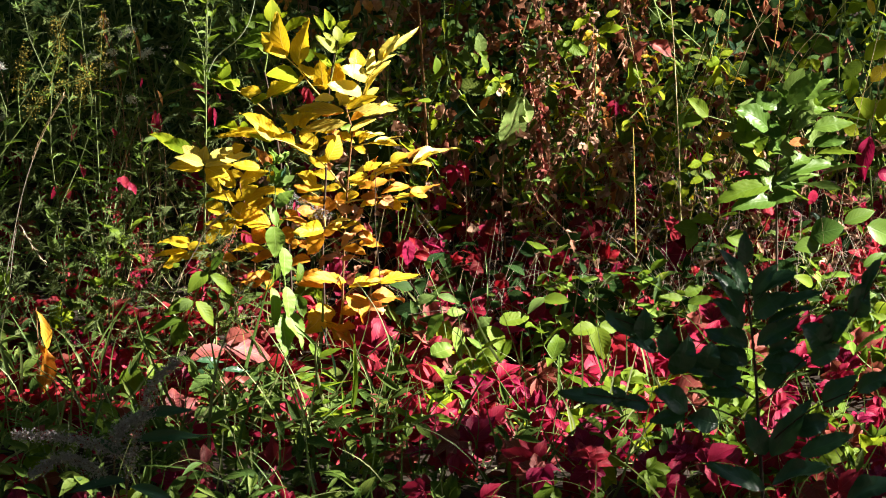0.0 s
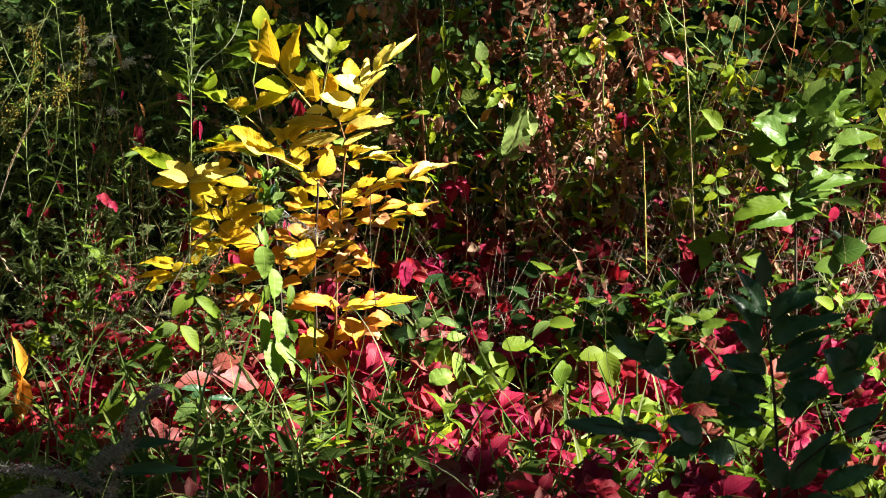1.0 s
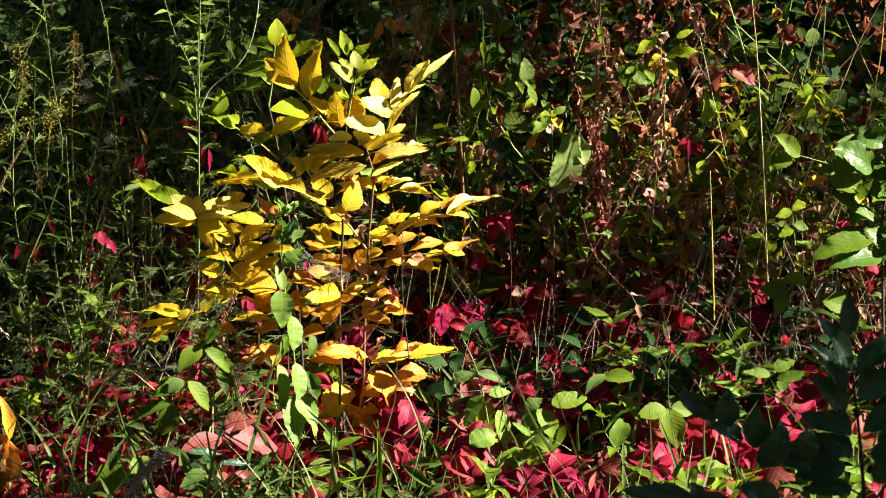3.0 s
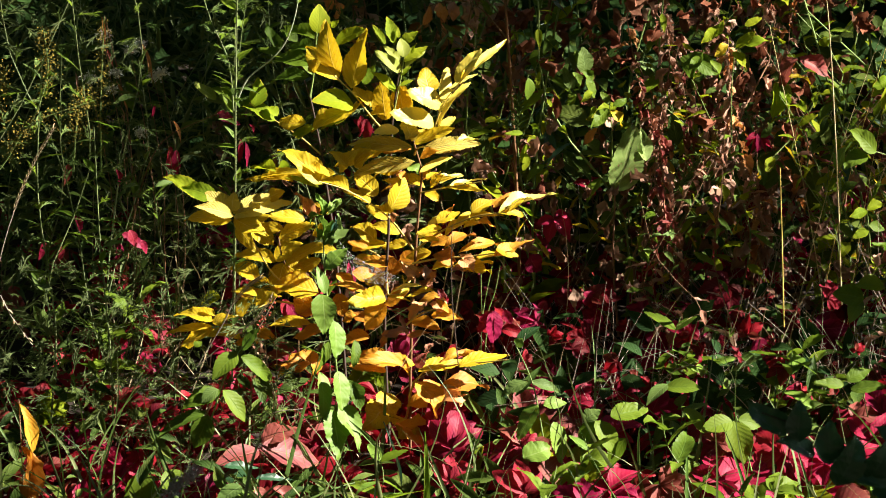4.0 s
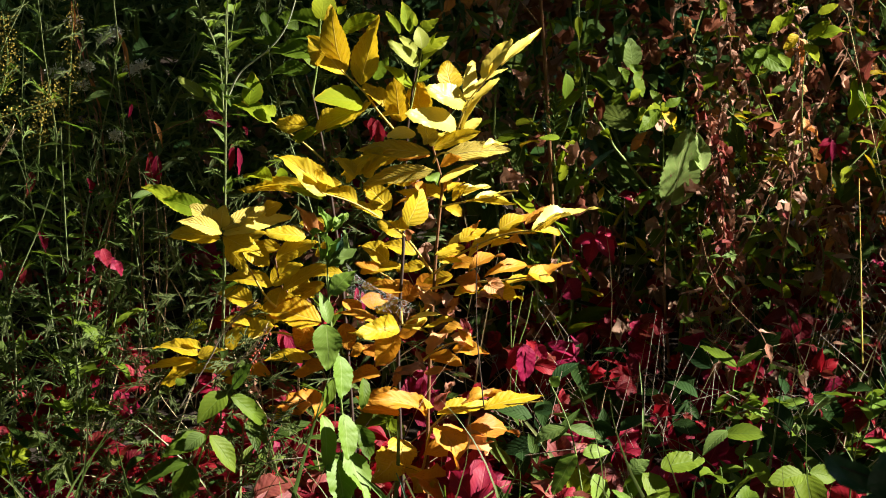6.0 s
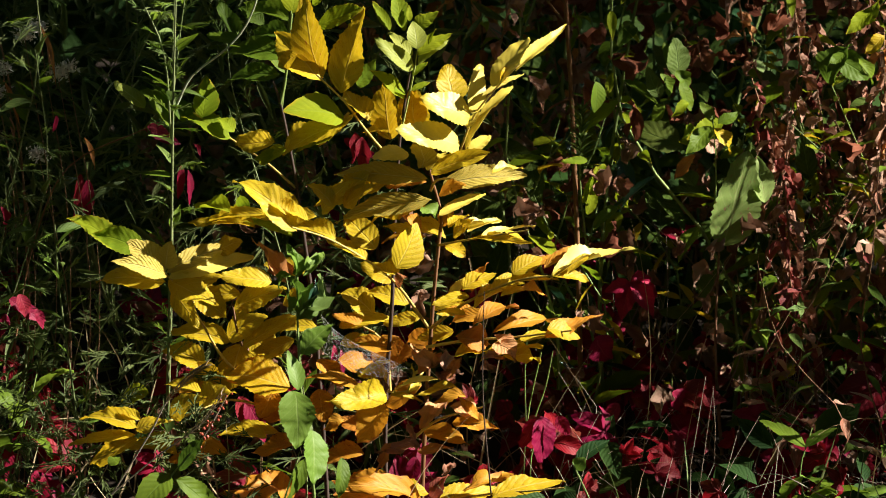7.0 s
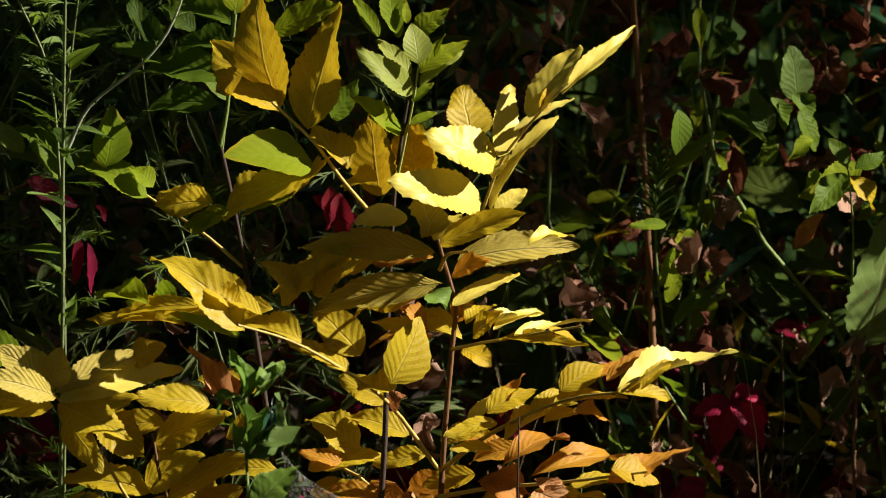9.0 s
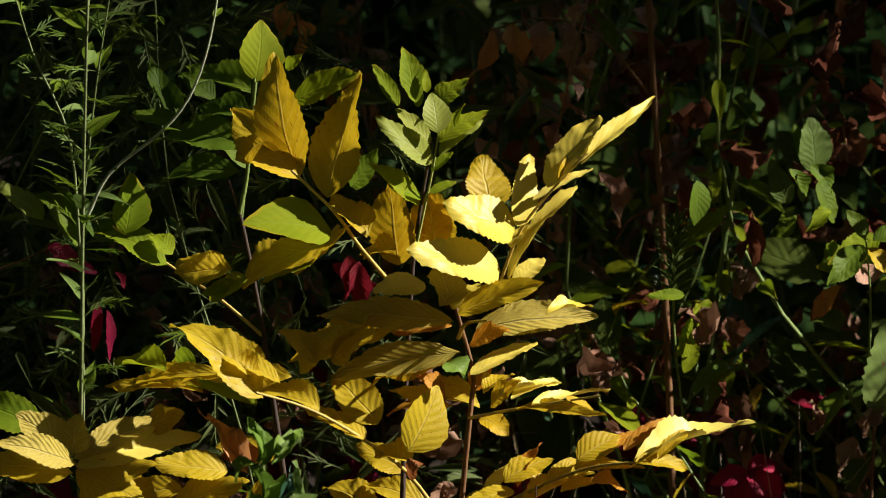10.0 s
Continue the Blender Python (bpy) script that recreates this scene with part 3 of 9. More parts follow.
leaf(bright, (0.0500, -0.0300, 0.5252), (0.0701, -0.0100, 0.5398), 0.0173, 40, "lit_yellow", "flat")
leaf(bright, (0.0403, -0.0300, 0.5334), (-0.0249, -0.0750, 0.5568), 0.0356, 42, "lit_yellow", "flat_b")
leaf(bright, (0.0337, 0.0100, 0.5708), (0.0264, 0.0300, 0.6068), 0.0316, 25, "yellow", "flat")
leaf(bright, (-0.0145, -0.0300, 0.5251), (-0.0498, -0.0600, 0.5244), 0.0211, 40, "lit_yellow", "flat")
leaf(bright, (-0.0007, -0.0600, 0.5139), (-0.0016, -0.0500, 0.5457), 0.0250, 28, "khaki", "curled")
leaf(bright, (0.0619, -0.0350, 0.5858), (0.1039, -0.0120, 0.6049), 0.0102, 54, "lit_yellow", "flat")
leaf(bright, (0.0049, -0.0350, 0.5072), (0.0250, -0.0200, 0.5222), 0.0192, 40, "lit_yellow", "flat")
leaf(bright, (0.0471, -0.0280, 0.5502), (0.0592, -0.0120, 0.5659), 0.0115, 40, "lit_yellow", "flat")
leaf(bright, (0.0812, -0.0420, 0.6009), (0.0872, -0.0300, 0.6152), 0.0112, 44, "yellow", "flat")
leaf(bright, (-0.0076, 0.0700, 0.5334), (-0.0118, 0.0700, 0.5725), 0.0340, -25, "yellow", "flat")

# the wide whorl below it
whorl = stalk("frond", ash, [(0.0090, 0.0000, 0.4800), (0.0149, -0.0300, 0.4961), (0.0289, -0.0600, 0.5032)], 0.0016, 0.001, "yellow_stalk")
leaf(whorl, (0.0057, -0.0500, 0.5008), (-0.0867, -0.0240, 0.4997), 0.0233, 24, "khaki", "arched")
leaf(whorl, (0.0098, -0.0500, 0.4787), (-0.0847, -0.0240, 0.4505), 0.0227, 20, "khaki", "arched_b")
leaf(whorl, (0.0097, -0.0450, 0.5056), (0.0681, -0.0600, 0.5304), 0.0209, 36, "yellow", "arched")
leaf(whorl, (0.0218, 0.0050, 0.4863), (0.1048, 0.0300, 0.4904), 0.0249, 24, "khaki", "arched")
leaf(whorl, (0.0726, -0.0200, 0.5027), (0.1034, 0.0030, 0.5037), 0.0122, 52, "lit_yellow")
leaf(whorl, (0.0179, -0.0300, 0.4588), (0.0647, 0.0040, 0.4759), 0.0173, 52, "lit_yellow")
leaf(whorl, (-0.0073, -0.0200, 0.4996), (-0.0761, 0.0100, 0.4778), 0.0205, 38, "yellow", "arched")
leaf(whorl, (0.0049, -0.0200, 0.4669), (-0.0397, 0.0100, 0.4500), 0.0182, 40, "yellow", "wavy")
leaf(whorl, (-0.0081, -0.0200, 0.4630), (-0.0501, -0.0080, 0.4480), 0.0173, 58, "yellow")
leaf(whorl, (0.0049, -0.0100, 0.4920), (-0.0360, 0.0070, 0.4830), 0.0205, 58, "orange")
leaf(whorl, (0.0170, -0.0100, 0.4780), (0.0450, -0.0260, 0.4891), 0.0206, 48, "orange")
leaf(whorl, (0.0008, -0.0400, 0.4700), (0.0129, -0.0470, 0.4590), 0.0186, 34, "pale_green", "curled")
leaf(whorl, (-0.0517, -0.0100, 0.4814), (-0.1094, 0.0200, 0.4596), 0.0245, 36, "yellow", "arched")
leaf(whorl, (-0.0599, 0.0000, 0.4858), (-0.1005, 0.0200, 0.4670), 0.0204, 44, "khaki", "wavy")
row_r = stalk("frond", ash, [(0.0170, 0.0000, 0.4220), (0.0450, -0.0400, 0.4349), (0.1105, -0.0800, 0.4529)], 0.0014, 0.0008, "yellow_stalk")
leaf(row_r, (0.0320, -0.0300, 0.4359), (0.0541, -0.0390, 0.4550), 0.0203, 52, "yellow")
leaf(row_r, (0.0470, -0.0300, 0.4419), (0.0810, -0.0040, 0.4480), 0.0106, 58, "lit_yellow")
leaf(row_r, (0.0511, -0.0500, 0.4379), (0.1115, -0.0750, 0.4378), 0.0126, 57, "yellow")
leaf(row_r, (0.0621, -0.0600, 0.4429), (0.1151, -0.0210, 0.4450), 0.0097, 58, "lit_yellow")
leaf(row_r, (0.0250, 0.0100, 0.4310), (-0.0359, 0.0140, 0.4400), 0.0222, 58, "yellow")
leaf(row_r, (0.0051, 0.0200, 0.4271), (-0.0398, 0.0200, 0.4201), 0.0180, 58, "orange")
leaf(row_r, (0.0250, 0.0300, 0.4171), (0.0450, 0.0200, 0.4061), 0.0212, 52, "yellow")

leaf(row_r, (0.0370, -0.0400, 0.4449), (0.0800, -0.0100, 0.4500), 0.0097, 58, "lit_yellow")
leaf(row_r, (0.0280, -0.0200, 0.4450), (0.0480, 0.0000, 0.4540), 0.0155, 52, "yellow")
leaf(row_r, (0.0863, -0.0700, 0.4489), (0.1053, -0.0500, 0.4379), 0.0087, 57, "yellow")
leaf(row_r, (0.0000, 0.0000, 0.4390), (-0.0201, -0.0200, 0.4550), 0.0180, 38, "orange")
leaf(row_r, (0.0190, 0.0200, 0.4390), (0.0330, 0.0200, 0.4600), 0.0180, 38, "orange")

# long frond to the left, from the fork
left_frond = stalk("frond", ash, [(0.0071, 0.0000, 0.3352), (-0.0271, -0.0300, 0.3879), (-0.0605, -0.0600, 0.4188), (-0.0971, -0.0900, 0.4448), (-0.1340, -0.1200, 0.4618)], 0.0019, 0.0009, "yellow_stalk")
leaf(left_frond, (-0.0263, -0.0550, 0.4075), (-0.0059, -0.0350, 0.4502), 0.0398, 32, "yellow", "oval")
leaf(left_frond, (-0.0232, -0.0500, 0.4018), (-0.0502, -0.0370, 0.4069), 0.0241, 52, "yellow")
leaf(left_frond, (-0.0474, -0.0500, 0.4268), (-0.0793, -0.0270, 0.4580), 0.0287, 22, "yellow", "flat")
leaf(left_frond, (-0.0555, -0.0600, 0.4178), (-0.0986, -0.0460, 0.4379), 0.0231, 57, "yellow")
leaf(left_frond, (-0.0889, -0.0800, 0.4438), (-0.1340, -0.0610, 0.4579), 0.0212, 52, "yellow")
leaf(left_frond, (-0.1296, -0.1000, 0.4538), (-0.1932, -0.0900, 0.5023), 0.0336, 32, "yellow", "arched")
leaf(left_frond, (-0.1357, -0.1000, 0.4710), (-0.1578, -0.0910, 0.4912), 0.0191, 42, "yellow")
leaf(left_frond, (-0.1046, -0.0400, 0.4620), (-0.0737, -0.0590, 0.4972), 0.0238, 42, "yellow")
leaf(left_frond, (-0.0805, -0.0400, 0.4700), (-0.0475, -0.0590, 0.4952), 0.0219, 42, "yellow")
leaf(left_frond, (-0.1175, -0.1000, 0.4649), (-0.1536, -0.0840, 0.4780), 0.0194, 57, "yellow")
leaf(left_frond, (-0.1734, -0.0200, 0.4470), (-0.2395, 0.0150, 0.4430), 0.0221, 58, "yellow")
leaf(left_frond, (-0.1333, -0.0200, 0.4360), (-0.2117, 0.0120, 0.4540), 0.0254, 60, "lime")
leaf(left_frond, (-0.1457, -0.0400, 0.4540), (-0.1863, -0.0160, 0.4500), 0.0178, 58, "yellow")
leaf(left_frond, (-0.0273, -0.0601, 0.3937), (-0.0153, -0.0661, 0.3996), 0.0123, 0, "scorched", "curled")

leaf(left_frond, (-0.0918, -0.0600, 0.4730), (-0.1177, -0.0400, 0.4921), 0.0182, 32, "yellow")
leaf(left_frond, (-0.1273, -0.0800, 0.4770), (-0.1683, -0.0600, 0.4911), 0.0177, 37, "yellow")
leaf(left_frond, (-0.1102, -0.0800, 0.4680), (-0.1422, -0.0700, 0.4529), 0.0184, 52, "yellow")
leaf(left_frond, (-0.0814, -0.0300, 0.4760), (-0.0515, -0.0500, 0.5072), 0.0199, 32, "yellow")
leaf(left_frond, (-0.0652, -0.0200, 0.4750), (-0.0383, -0.0400, 0.4911), 0.0162, 42, "yellow")
leaf(left_frond, (-0.1995, -0.0200, 0.4620), (-0.2365, 0.0200, 0.4600), 0.0202, 60, "lime")
leaf(left_frond, (-0.1586, -0.0300, 0.4590), (-0.2219, 0.0000, 0.4420), 0.0155, 57, "yellow")
leaf(left_frond, (-0.1790, 0.0000, 0.4630), (-0.2033, 0.0300, 0.4500), 0.0189, 60, "lime")

# frond to the right, from the fork
right_frond = stalk("frond", ash, [(0.0091, 0.0000, 0.3342), (0.0460, -0.0300, 0.3669), (0.0983, -0.0601, 0.3957), (0.1437, -0.0801, 0.4056)], 0.0019, 0.0009, "yellow_stalk")
leaf(right_frond, (0.0500, -0.0300, 0.3749), (0.0129, -0.0511, 0.3687), 0.0164, 52, "yellow")
leaf(right_frond, (0.0420, -0.0300, 0.3809), (0.0770, -0.0090, 0.3930), 0.0219, 42, "yellow")
leaf(right_frond, (0.0520, -0.0200, 0.3770), (0.0680, 0.0000, 0.4030), 0.0134, 36, "orange")
leaf(right_frond, (0.0942, -0.0500, 0.4008), (0.1242, -0.0310, 0.4149), 0.0245, 32, "yellow", "oval")
leaf(right_frond, (0.1336, -0.0801, 0.4036), (0.2152, -0.0180, 0.4230), 0.0222, 51, "lit_yellow", "wavy")
leaf(right_frond, (0.1274, -0.0600, 0.4097), (0.1644, -0.0360, 0.4259), 0.0141, 48, "orange")
leaf(right_frond, (0.0882, -0.0601, 0.3907), (0.1392, -0.0320, 0.3929), 0.0194, 57, "yellow")
leaf(right_frond, (0.0541, -0.0501, 0.3657), (0.1030, -0.0200, 0.3859), 0.0194, 58, "yellow")
leaf(right_frond, (0.1357, -0.0801, 0.4056), (0.1716, -0.0591, 0.3957), 0.0145, 52, "yellow")
leaf(right_frond, (0.1152, -0.0400, 0.4068), (0.1471, -0.0210, 0.4119), 0.0145, 58, "orange")
leaf(right_frond, (0.0741, -0.0400, 0.3818), (0.0930, -0.0200, 0.3949), 0.0129, 37, "yellow")
leaf(right_frond, (0.0822, -0.0601, 0.3796), (0.1161, -0.0300, 0.3839), 0.0125, 52, "yellow")
leaf(right_frond, (0.0290, -0.0200, 0.3660), (0.0510, -0.0030, 0.3891), 0.0145, 51, "lit_yellow")
leaf(right_frond, (0.1518, -0.0801, 0.4076), (0.1727, -0.0600, 0.4228), 0.0114, 42, "yellow")
leaf(right_frond, (0.0460, -0.0300, 0.3559), (0.0169, -0.0501, 0.3587), 0.0135, 57, "yellow")
leaf(right_frond, (0.1044, -0.0701, 0.3896), (0.1293, -0.0501, 0.3787), 0.0141, 48, "orange")
low_right = stalk("frond", ash, [(0.0051, 0.0001, 0.3143), (0.0450, -0.0200, 0.3250), (0.0982, -0.0501, 0.3347), (0.1557, -0.0801, 0.3473)], 0.0018, 0.0009, "yellow_stalk")
leaf(low_right, (0.0740, -0.0300, 0.3359), (0.1457, 0.0101, 0.3383), 0.0193, 43, "orange", "curled")
leaf(low_right, (0.1284, -0.0701, 0.3374), (0.1862, -0.0360, 0.3538), 0.0202, 43, "orange", "wavy")
leaf(low_right, (0.0982, -0.0601, 0.3295), (0.1471, -0.0320, 0.3359), 0.0164, 57, "yellow")
leaf(low_right, (0.0370, -0.0400, 0.3328), (0.0740, -0.0190, 0.3171), 0.0261, 28, "orange", "curled")
leaf(low_right, (0.0540, -0.0200, 0.3420), (0.0989, 0.0070, 0.3552), 0.0206, 48, "orange", "curled")
leaf(low_right, (0.1305, -0.0801, 0.3493), (0.1635, -0.0611, 0.3355), 0.0238, 42, "yellow")
leaf(low_right, (0.0852, -0.0601, 0.3155), (0.1221, -0.0400, 0.3068), 0.0246, 42, "yellow", "curled")
leaf(low_right, (0.0771, -0.0601, 0.3315), (0.0963, -0.0741, 0.3133), 0.0211, 25, "scorched", "curled")

# cluster at the far left
far_left = stalk("frond", ash, [(-0.1498, 0.0302, 0.2512), (-0.2024, 0.0001, 0.2974), (-0.2331, -0.0601, 0.3586), (-0.2667, -0.1001, 0.4104), (-0.3010, -0.1301, 0.4254)], 0.0018, 0.0009, "yellow_stalk")
leaf(far_left, (-0.2637, -0.1001, 0.4125), (-0.3031, -0.0991, 0.4417), 0.0290, 26, "khaki", "flat")
leaf(far_left, (-0.2637, -0.1001, 0.4135), (-0.2588, -0.1001, 0.4417), 0.0221, -15, "khaki", "flat")
leaf(far_left, (-0.2636, -0.1001, 0.4104), (-0.2031, -0.0530, 0.4288), 0.0203, 26, "khaki", "arched")
leaf(far_left, (-0.2616, -0.1001, 0.4044), (-0.1786, -0.0390, 0.4139), 0.0231, 26, "lit_yellow", "arched")
leaf(far_left, (-0.2639, -0.1101, 0.4094), (-0.3180, -0.1501, 0.4293), 0.0222, 26, "khaki", "arched")
leaf(far_left, (-0.2649, -0.1101, 0.4013), (-0.3339, -0.0911, 0.3974), 0.0258, 26, "yellow", "arched")
leaf(far_left, (-0.2623, -0.0901, 0.3994), (-0.2131, -0.1031, 0.3762), 0.0300, 26, "yellow")
leaf(far_left, (-0.2579, -0.0801, 0.3875), (-0.2321, -0.1002, 0.3531), 0.0204, -15, "yellow")
leaf(far_left, (-0.2113, -0.0600, 0.4248), (-0.1863, -0.0640, 0.4358), 0.0210, 26, "yellow")
leaf(far_left, (-0.2847, -0.0600, 0.4248), (-0.3407, -0.0490, 0.4399), 0.0276, 26, "lime")
leaf(far_left, (-0.3081, -0.0400, 0.4219), (-0.3650, -0.0270, 0.4530), 0.0252, 26, "lime")

# shaded fan behind the stems
fan = stalk("frond", ash, [(-0.1498, 0.0302, 0.2512), (-0.1868, 0.0301, 0.3087), (-0.1977, 0.0401, 0.3545)], 0.002, 0.001, "bark_red")
leaf(fan, (-0.1609, 0.0302, 0.2939), (-0.2044, 0.0382, 0.2831), 0.0216, 37, "yellow")
leaf(fan, (-0.1321, 0.0301, 0.3167), (-0.1746, 0.0382, 0.2910), 0.0202, 37, "yellow")
leaf(fan, (-0.1893, 0.0601, 0.3596), (-0.2338, 0.0681, 0.3527), 0.0216, 37, "yellow")
leaf(fan, (-0.1456, 0.0601, 0.3477), (-0.1080, 0.0521, 0.3625), 0.0202, 37, "yellow")
leaf(fan, (-0.1199, 0.0601, 0.3834), (-0.1635, 0.0661, 0.3894), 0.0216, 37, "yellow")
leaf(fan, (-0.1081, 0.0401, 0.3277), (-0.1458, 0.0441, 0.3208), 0.0181, 42, "yellow", "arched")
leaf(fan, (-0.0596, 0.0002, 0.2031), (-0.1103, 0.0062, 0.1953), 0.0209, 38, "orange", "wavy")
leaf(fan, (-0.1303, 0.0002, 0.2140), (-0.1740, 0.0062, 0.2012), 0.0196, 38, "orange", "wavy_b")
leaf(fan, (-0.2010, 0.0002, 0.2021), (-0.2615, 0.0062, 0.1923), 0.0235, 38, "orange", "curled")
leaf(fan, (-0.1720, 0.0002, 0.1842), (-0.2156, 0.0063, 0.1745), 0.0190, 30, "rust", "wavy")
leaf(fan, (-0.1997, 0.0301, 0.3137), (-0.2632, 0.0401, 0.3188), 0.0256, 37, "yellow")
leaf(fan, (-0.2045, 0.0401, 0.3148), (-0.1611, 0.0251, 0.3395), 0.0296, 32, "yellow", "flat")
leaf(fan, (-0.1974, 0.0501, 0.3427), (-0.1421, 0.0381, 0.3674), 0.0277, 32, "yellow", "flat_b")
leaf(fan, (-0.1558, 0.0501, 0.3744), (-0.2087, 0.0401, 0.3813), 0.0263, 42, "yellow")
leaf(fan, (-0.1860, 0.0201, 0.3096), (-0.1302, 0.0321, 0.3386), 0.0214, 42, "yellow", "arched")
leaf(fan, (-0.1878, 0.0301, 0.3117), (-0.2018, 0.0202, 0.2640), 0.0321, -10, "yellow", "flat")
leaf(fan, (-0.1785, 0.0502, 0.3139), (-0.1478, 0.0402, 0.2960), 0.0296, 22, "yellow", "wavy")
leaf(fan, (-0.2043, 0.0001, 0.2805), (-0.1452, 0.0101, 0.2678), 0.0326, 38, "orange", "wavy_b")
leaf(fan, (-0.1534, 0.0001, 0.2696), (-0.1684, -0.0099, 0.2416), 0.0316, 28, "orange", "flat_b")
leaf(fan, (-0.2250, 0.0502, 0.2842), (-0.2693, 0.0652, 0.2963), 0.0271, 27, "yellow")
leaf(fan, (-0.2329, 0.0502, 0.2892), (-0.2180, 0.0453, 0.2535), 0.0309, -15, "yellow", "flat")
leaf(fan, (-0.2251, 0.0402, 0.2623), (-0.2626, 0.0503, 0.2634), 0.0199, 33, "orange")
leaf(fan, (-0.1314, 0.0001, 0.2428), (-0.1643, 0.0001, 0.2378), 0.0160, 43, "orange", "wavy")
leaf(fan, (-0.1483, 0.0002, 0.2229), (-0.2098, 0.0102, 0.2172), 0.0231, 47, "yellow", "arched")
leaf(fan, (-0.2363, 0.0501, 0.3675), (-0.2046, 0.0401, 0.3386), 0.0296, 22, "yellow", "arched_b")
leaf(fan, (-0.2631, 0.0501, 0.3615), (-0.2089, 0.0351, 0.3803), 0.0264, 32, "yellow")
leaf(fan, (-0.2844, 0.0503, 0.2535), (-0.3136, 0.0653, 0.2409), 0.0300, 55, "lime")
behind = stalk("frond", ash, [(-0.0324, 0.0503, 0.2585), (-0.0404, 0.0602, 0.3101), (-0.0879, 0.0702, 0.3349)], 0.0018, 0.001, "yellow_stalk")
leaf(behind, (-0.0136, 0.0601, 0.3487), (-0.0572, 0.0681, 0.3597), 0.0216, 37, "yellow")
leaf(behind, (0.0340, 0.0502, 0.3219), (-0.0037, 0.0562, 0.3130), 0.0188, 37, "yellow")
leaf(behind, (-0.0306, 0.0402, 0.3039), (-0.0742, 0.0462, 0.3099), 0.0192, 33, "orange")
leaf(behind, (-0.0008, 0.0202, 0.2719), (-0.0385, 0.0262, 0.2462), 0.0202, 28, "orange", "wavy_b")
leaf(behind, (0.0460, 0.0202, 0.2600), (0.0141, 0.0202, 0.2511), 0.0144, 38, "orange", "curled")
leaf(behind, (-0.0485, 0.0202, 0.2233), (-0.0862, 0.0262, 0.2343), 0.0205, 33, "orange", "wavy")
leaf(behind, (-0.0266, 0.0402, 0.2920), (0.0102, 0.0341, 0.3058), 0.0168, 33, "orange")
leaf(behind, (0.0689, 0.0301, 0.3435), (0.0310, 0.0341, 0.3326), 0.0168, 33, "orange", "arched_b")
leaf(behind, (-0.0851, 0.0502, 0.3080), (-0.0474, 0.0462, 0.3159), 0.0176, 37, "yellow")
leaf(behind, (-0.1090, 0.0402, 0.2930), (-0.0822, 0.0362, 0.2632), 0.0184, 18, "orange")
leaf(behind, (-0.0493, 0.0601, 0.3378), (-0.0869, 0.0721, 0.3567), 0.0277, 32, "yellow")
leaf(behind, (-0.0861, 0.0501, 0.3258), (-0.0314, 0.0622, 0.3309), 0.0245, 47, "yellow", "arched")
leaf(behind, (-0.0603, 0.0501, 0.3308), (-0.0921, 0.0501, 0.3387), 0.0137, 38, "orange")
leaf(behind, (-0.0017, 0.0501, 0.3367), (-0.0384, 0.0552, 0.3289), 0.0181, 42, "yellow", "flat_b")
leaf(behind, (-0.0234, 0.0702, 0.3122), (-0.0471, 0.0803, 0.2826), 0.0404, -20, "orange", "flat")
leaf(behind, (0.0152, 0.0702, 0.3122), (-0.0164, 0.0853, 0.2926), 0.0320, 18, "orange", "flat")
leaf(behind, (-0.0864, 0.0201, 0.2967), (-0.0356, 0.0322, 0.2790), 0.0253, 43, "orange", "wavy")
leaf(behind, (-0.0607, 0.0001, 0.2696), (-0.1205, 0.0001, 0.2795), 0.0164, 48, "orange", "arched")
leaf(behind, (-0.1071, 0.0302, 0.2641), (-0.1011, 0.0252, 0.2303), 0.0252, 8, "orange", "flat")
leaf(behind, (-0.0803, 0.0202, 0.2342), (-0.1002, 0.0202, 0.2233), 0.0152, 28, "orange", "curled")
leaf(behind, (0.0092, 0.0501, 0.3467), (0.0440, 0.0401, 0.3535), 0.0181, 42, "yellow")
leaf(behind, (0.0559, 0.0501, 0.3397), (0.0261, 0.0501, 0.3467), 0.0182, 38, "orange")
leaf(behind, (-0.0265, 0.0601, 0.3735), (-0.0622, 0.0701, 0.3894), 0.0230, 32, "yellow")


# spray low on the left
spray = stalk("frond", ash, [(-0.1388, 0.0302, 0.2374), (-0.1977, -0.0200, 0.2613), (-0.2446, -0.0601, 0.2515), (-0.2920, -0.1002, 0.2447)], 0.0018, 0.0009, "yellow_stalk")
leaf(spray, (-0.2950, -0.1002, 0.2387), (-0.3640, -0.0922, 0.2268), 0.0186, 57, "yellow")
leaf(spray, (-0.2930, -0.1002, 0.2457), (-0.3517, -0.0822, 0.2501), 0.0261, 52, "yellow")
leaf(spray, (-0.2907, -0.0902, 0.2529), (-0.3284, -0.0761, 0.2582), 0.0173, 57, "yellow")
leaf(spray, (-0.2950, -0.1002, 0.2437), (-0.2599, -0.1032, 0.2526), 0.0211, 47, "yellow")
leaf(spray, (-0.2949, -0.1002, 0.2356), (-0.3423, -0.0812, 0.2051), 0.0239, 37, "yellow")
leaf(spray, (-0.2600, -0.0701, 0.2533), (-0.2233, -0.0852, 0.2740), 0.0282, 42, "yellow")
leaf(spray, (-0.2316, -0.0601, 0.2575), (-0.1949, -0.0711, 0.2783), 0.0295, 42, "yellow")
leaf(spray, (-0.1366, -0.0099, 0.2724), (-0.2023, -0.0009, 0.2815), 0.0443, 37, "yellow", "arched")
leaf(spray, (-0.2289, -0.0300, 0.2711), (-0.2655, -0.0149, 0.2753), 0.0211, 57, "yellow")
leaf(spray, (-0.1600, -0.0400, 0.2250), (-0.2076, -0.0259, 0.2253), 0.0224, 58, "yellow")
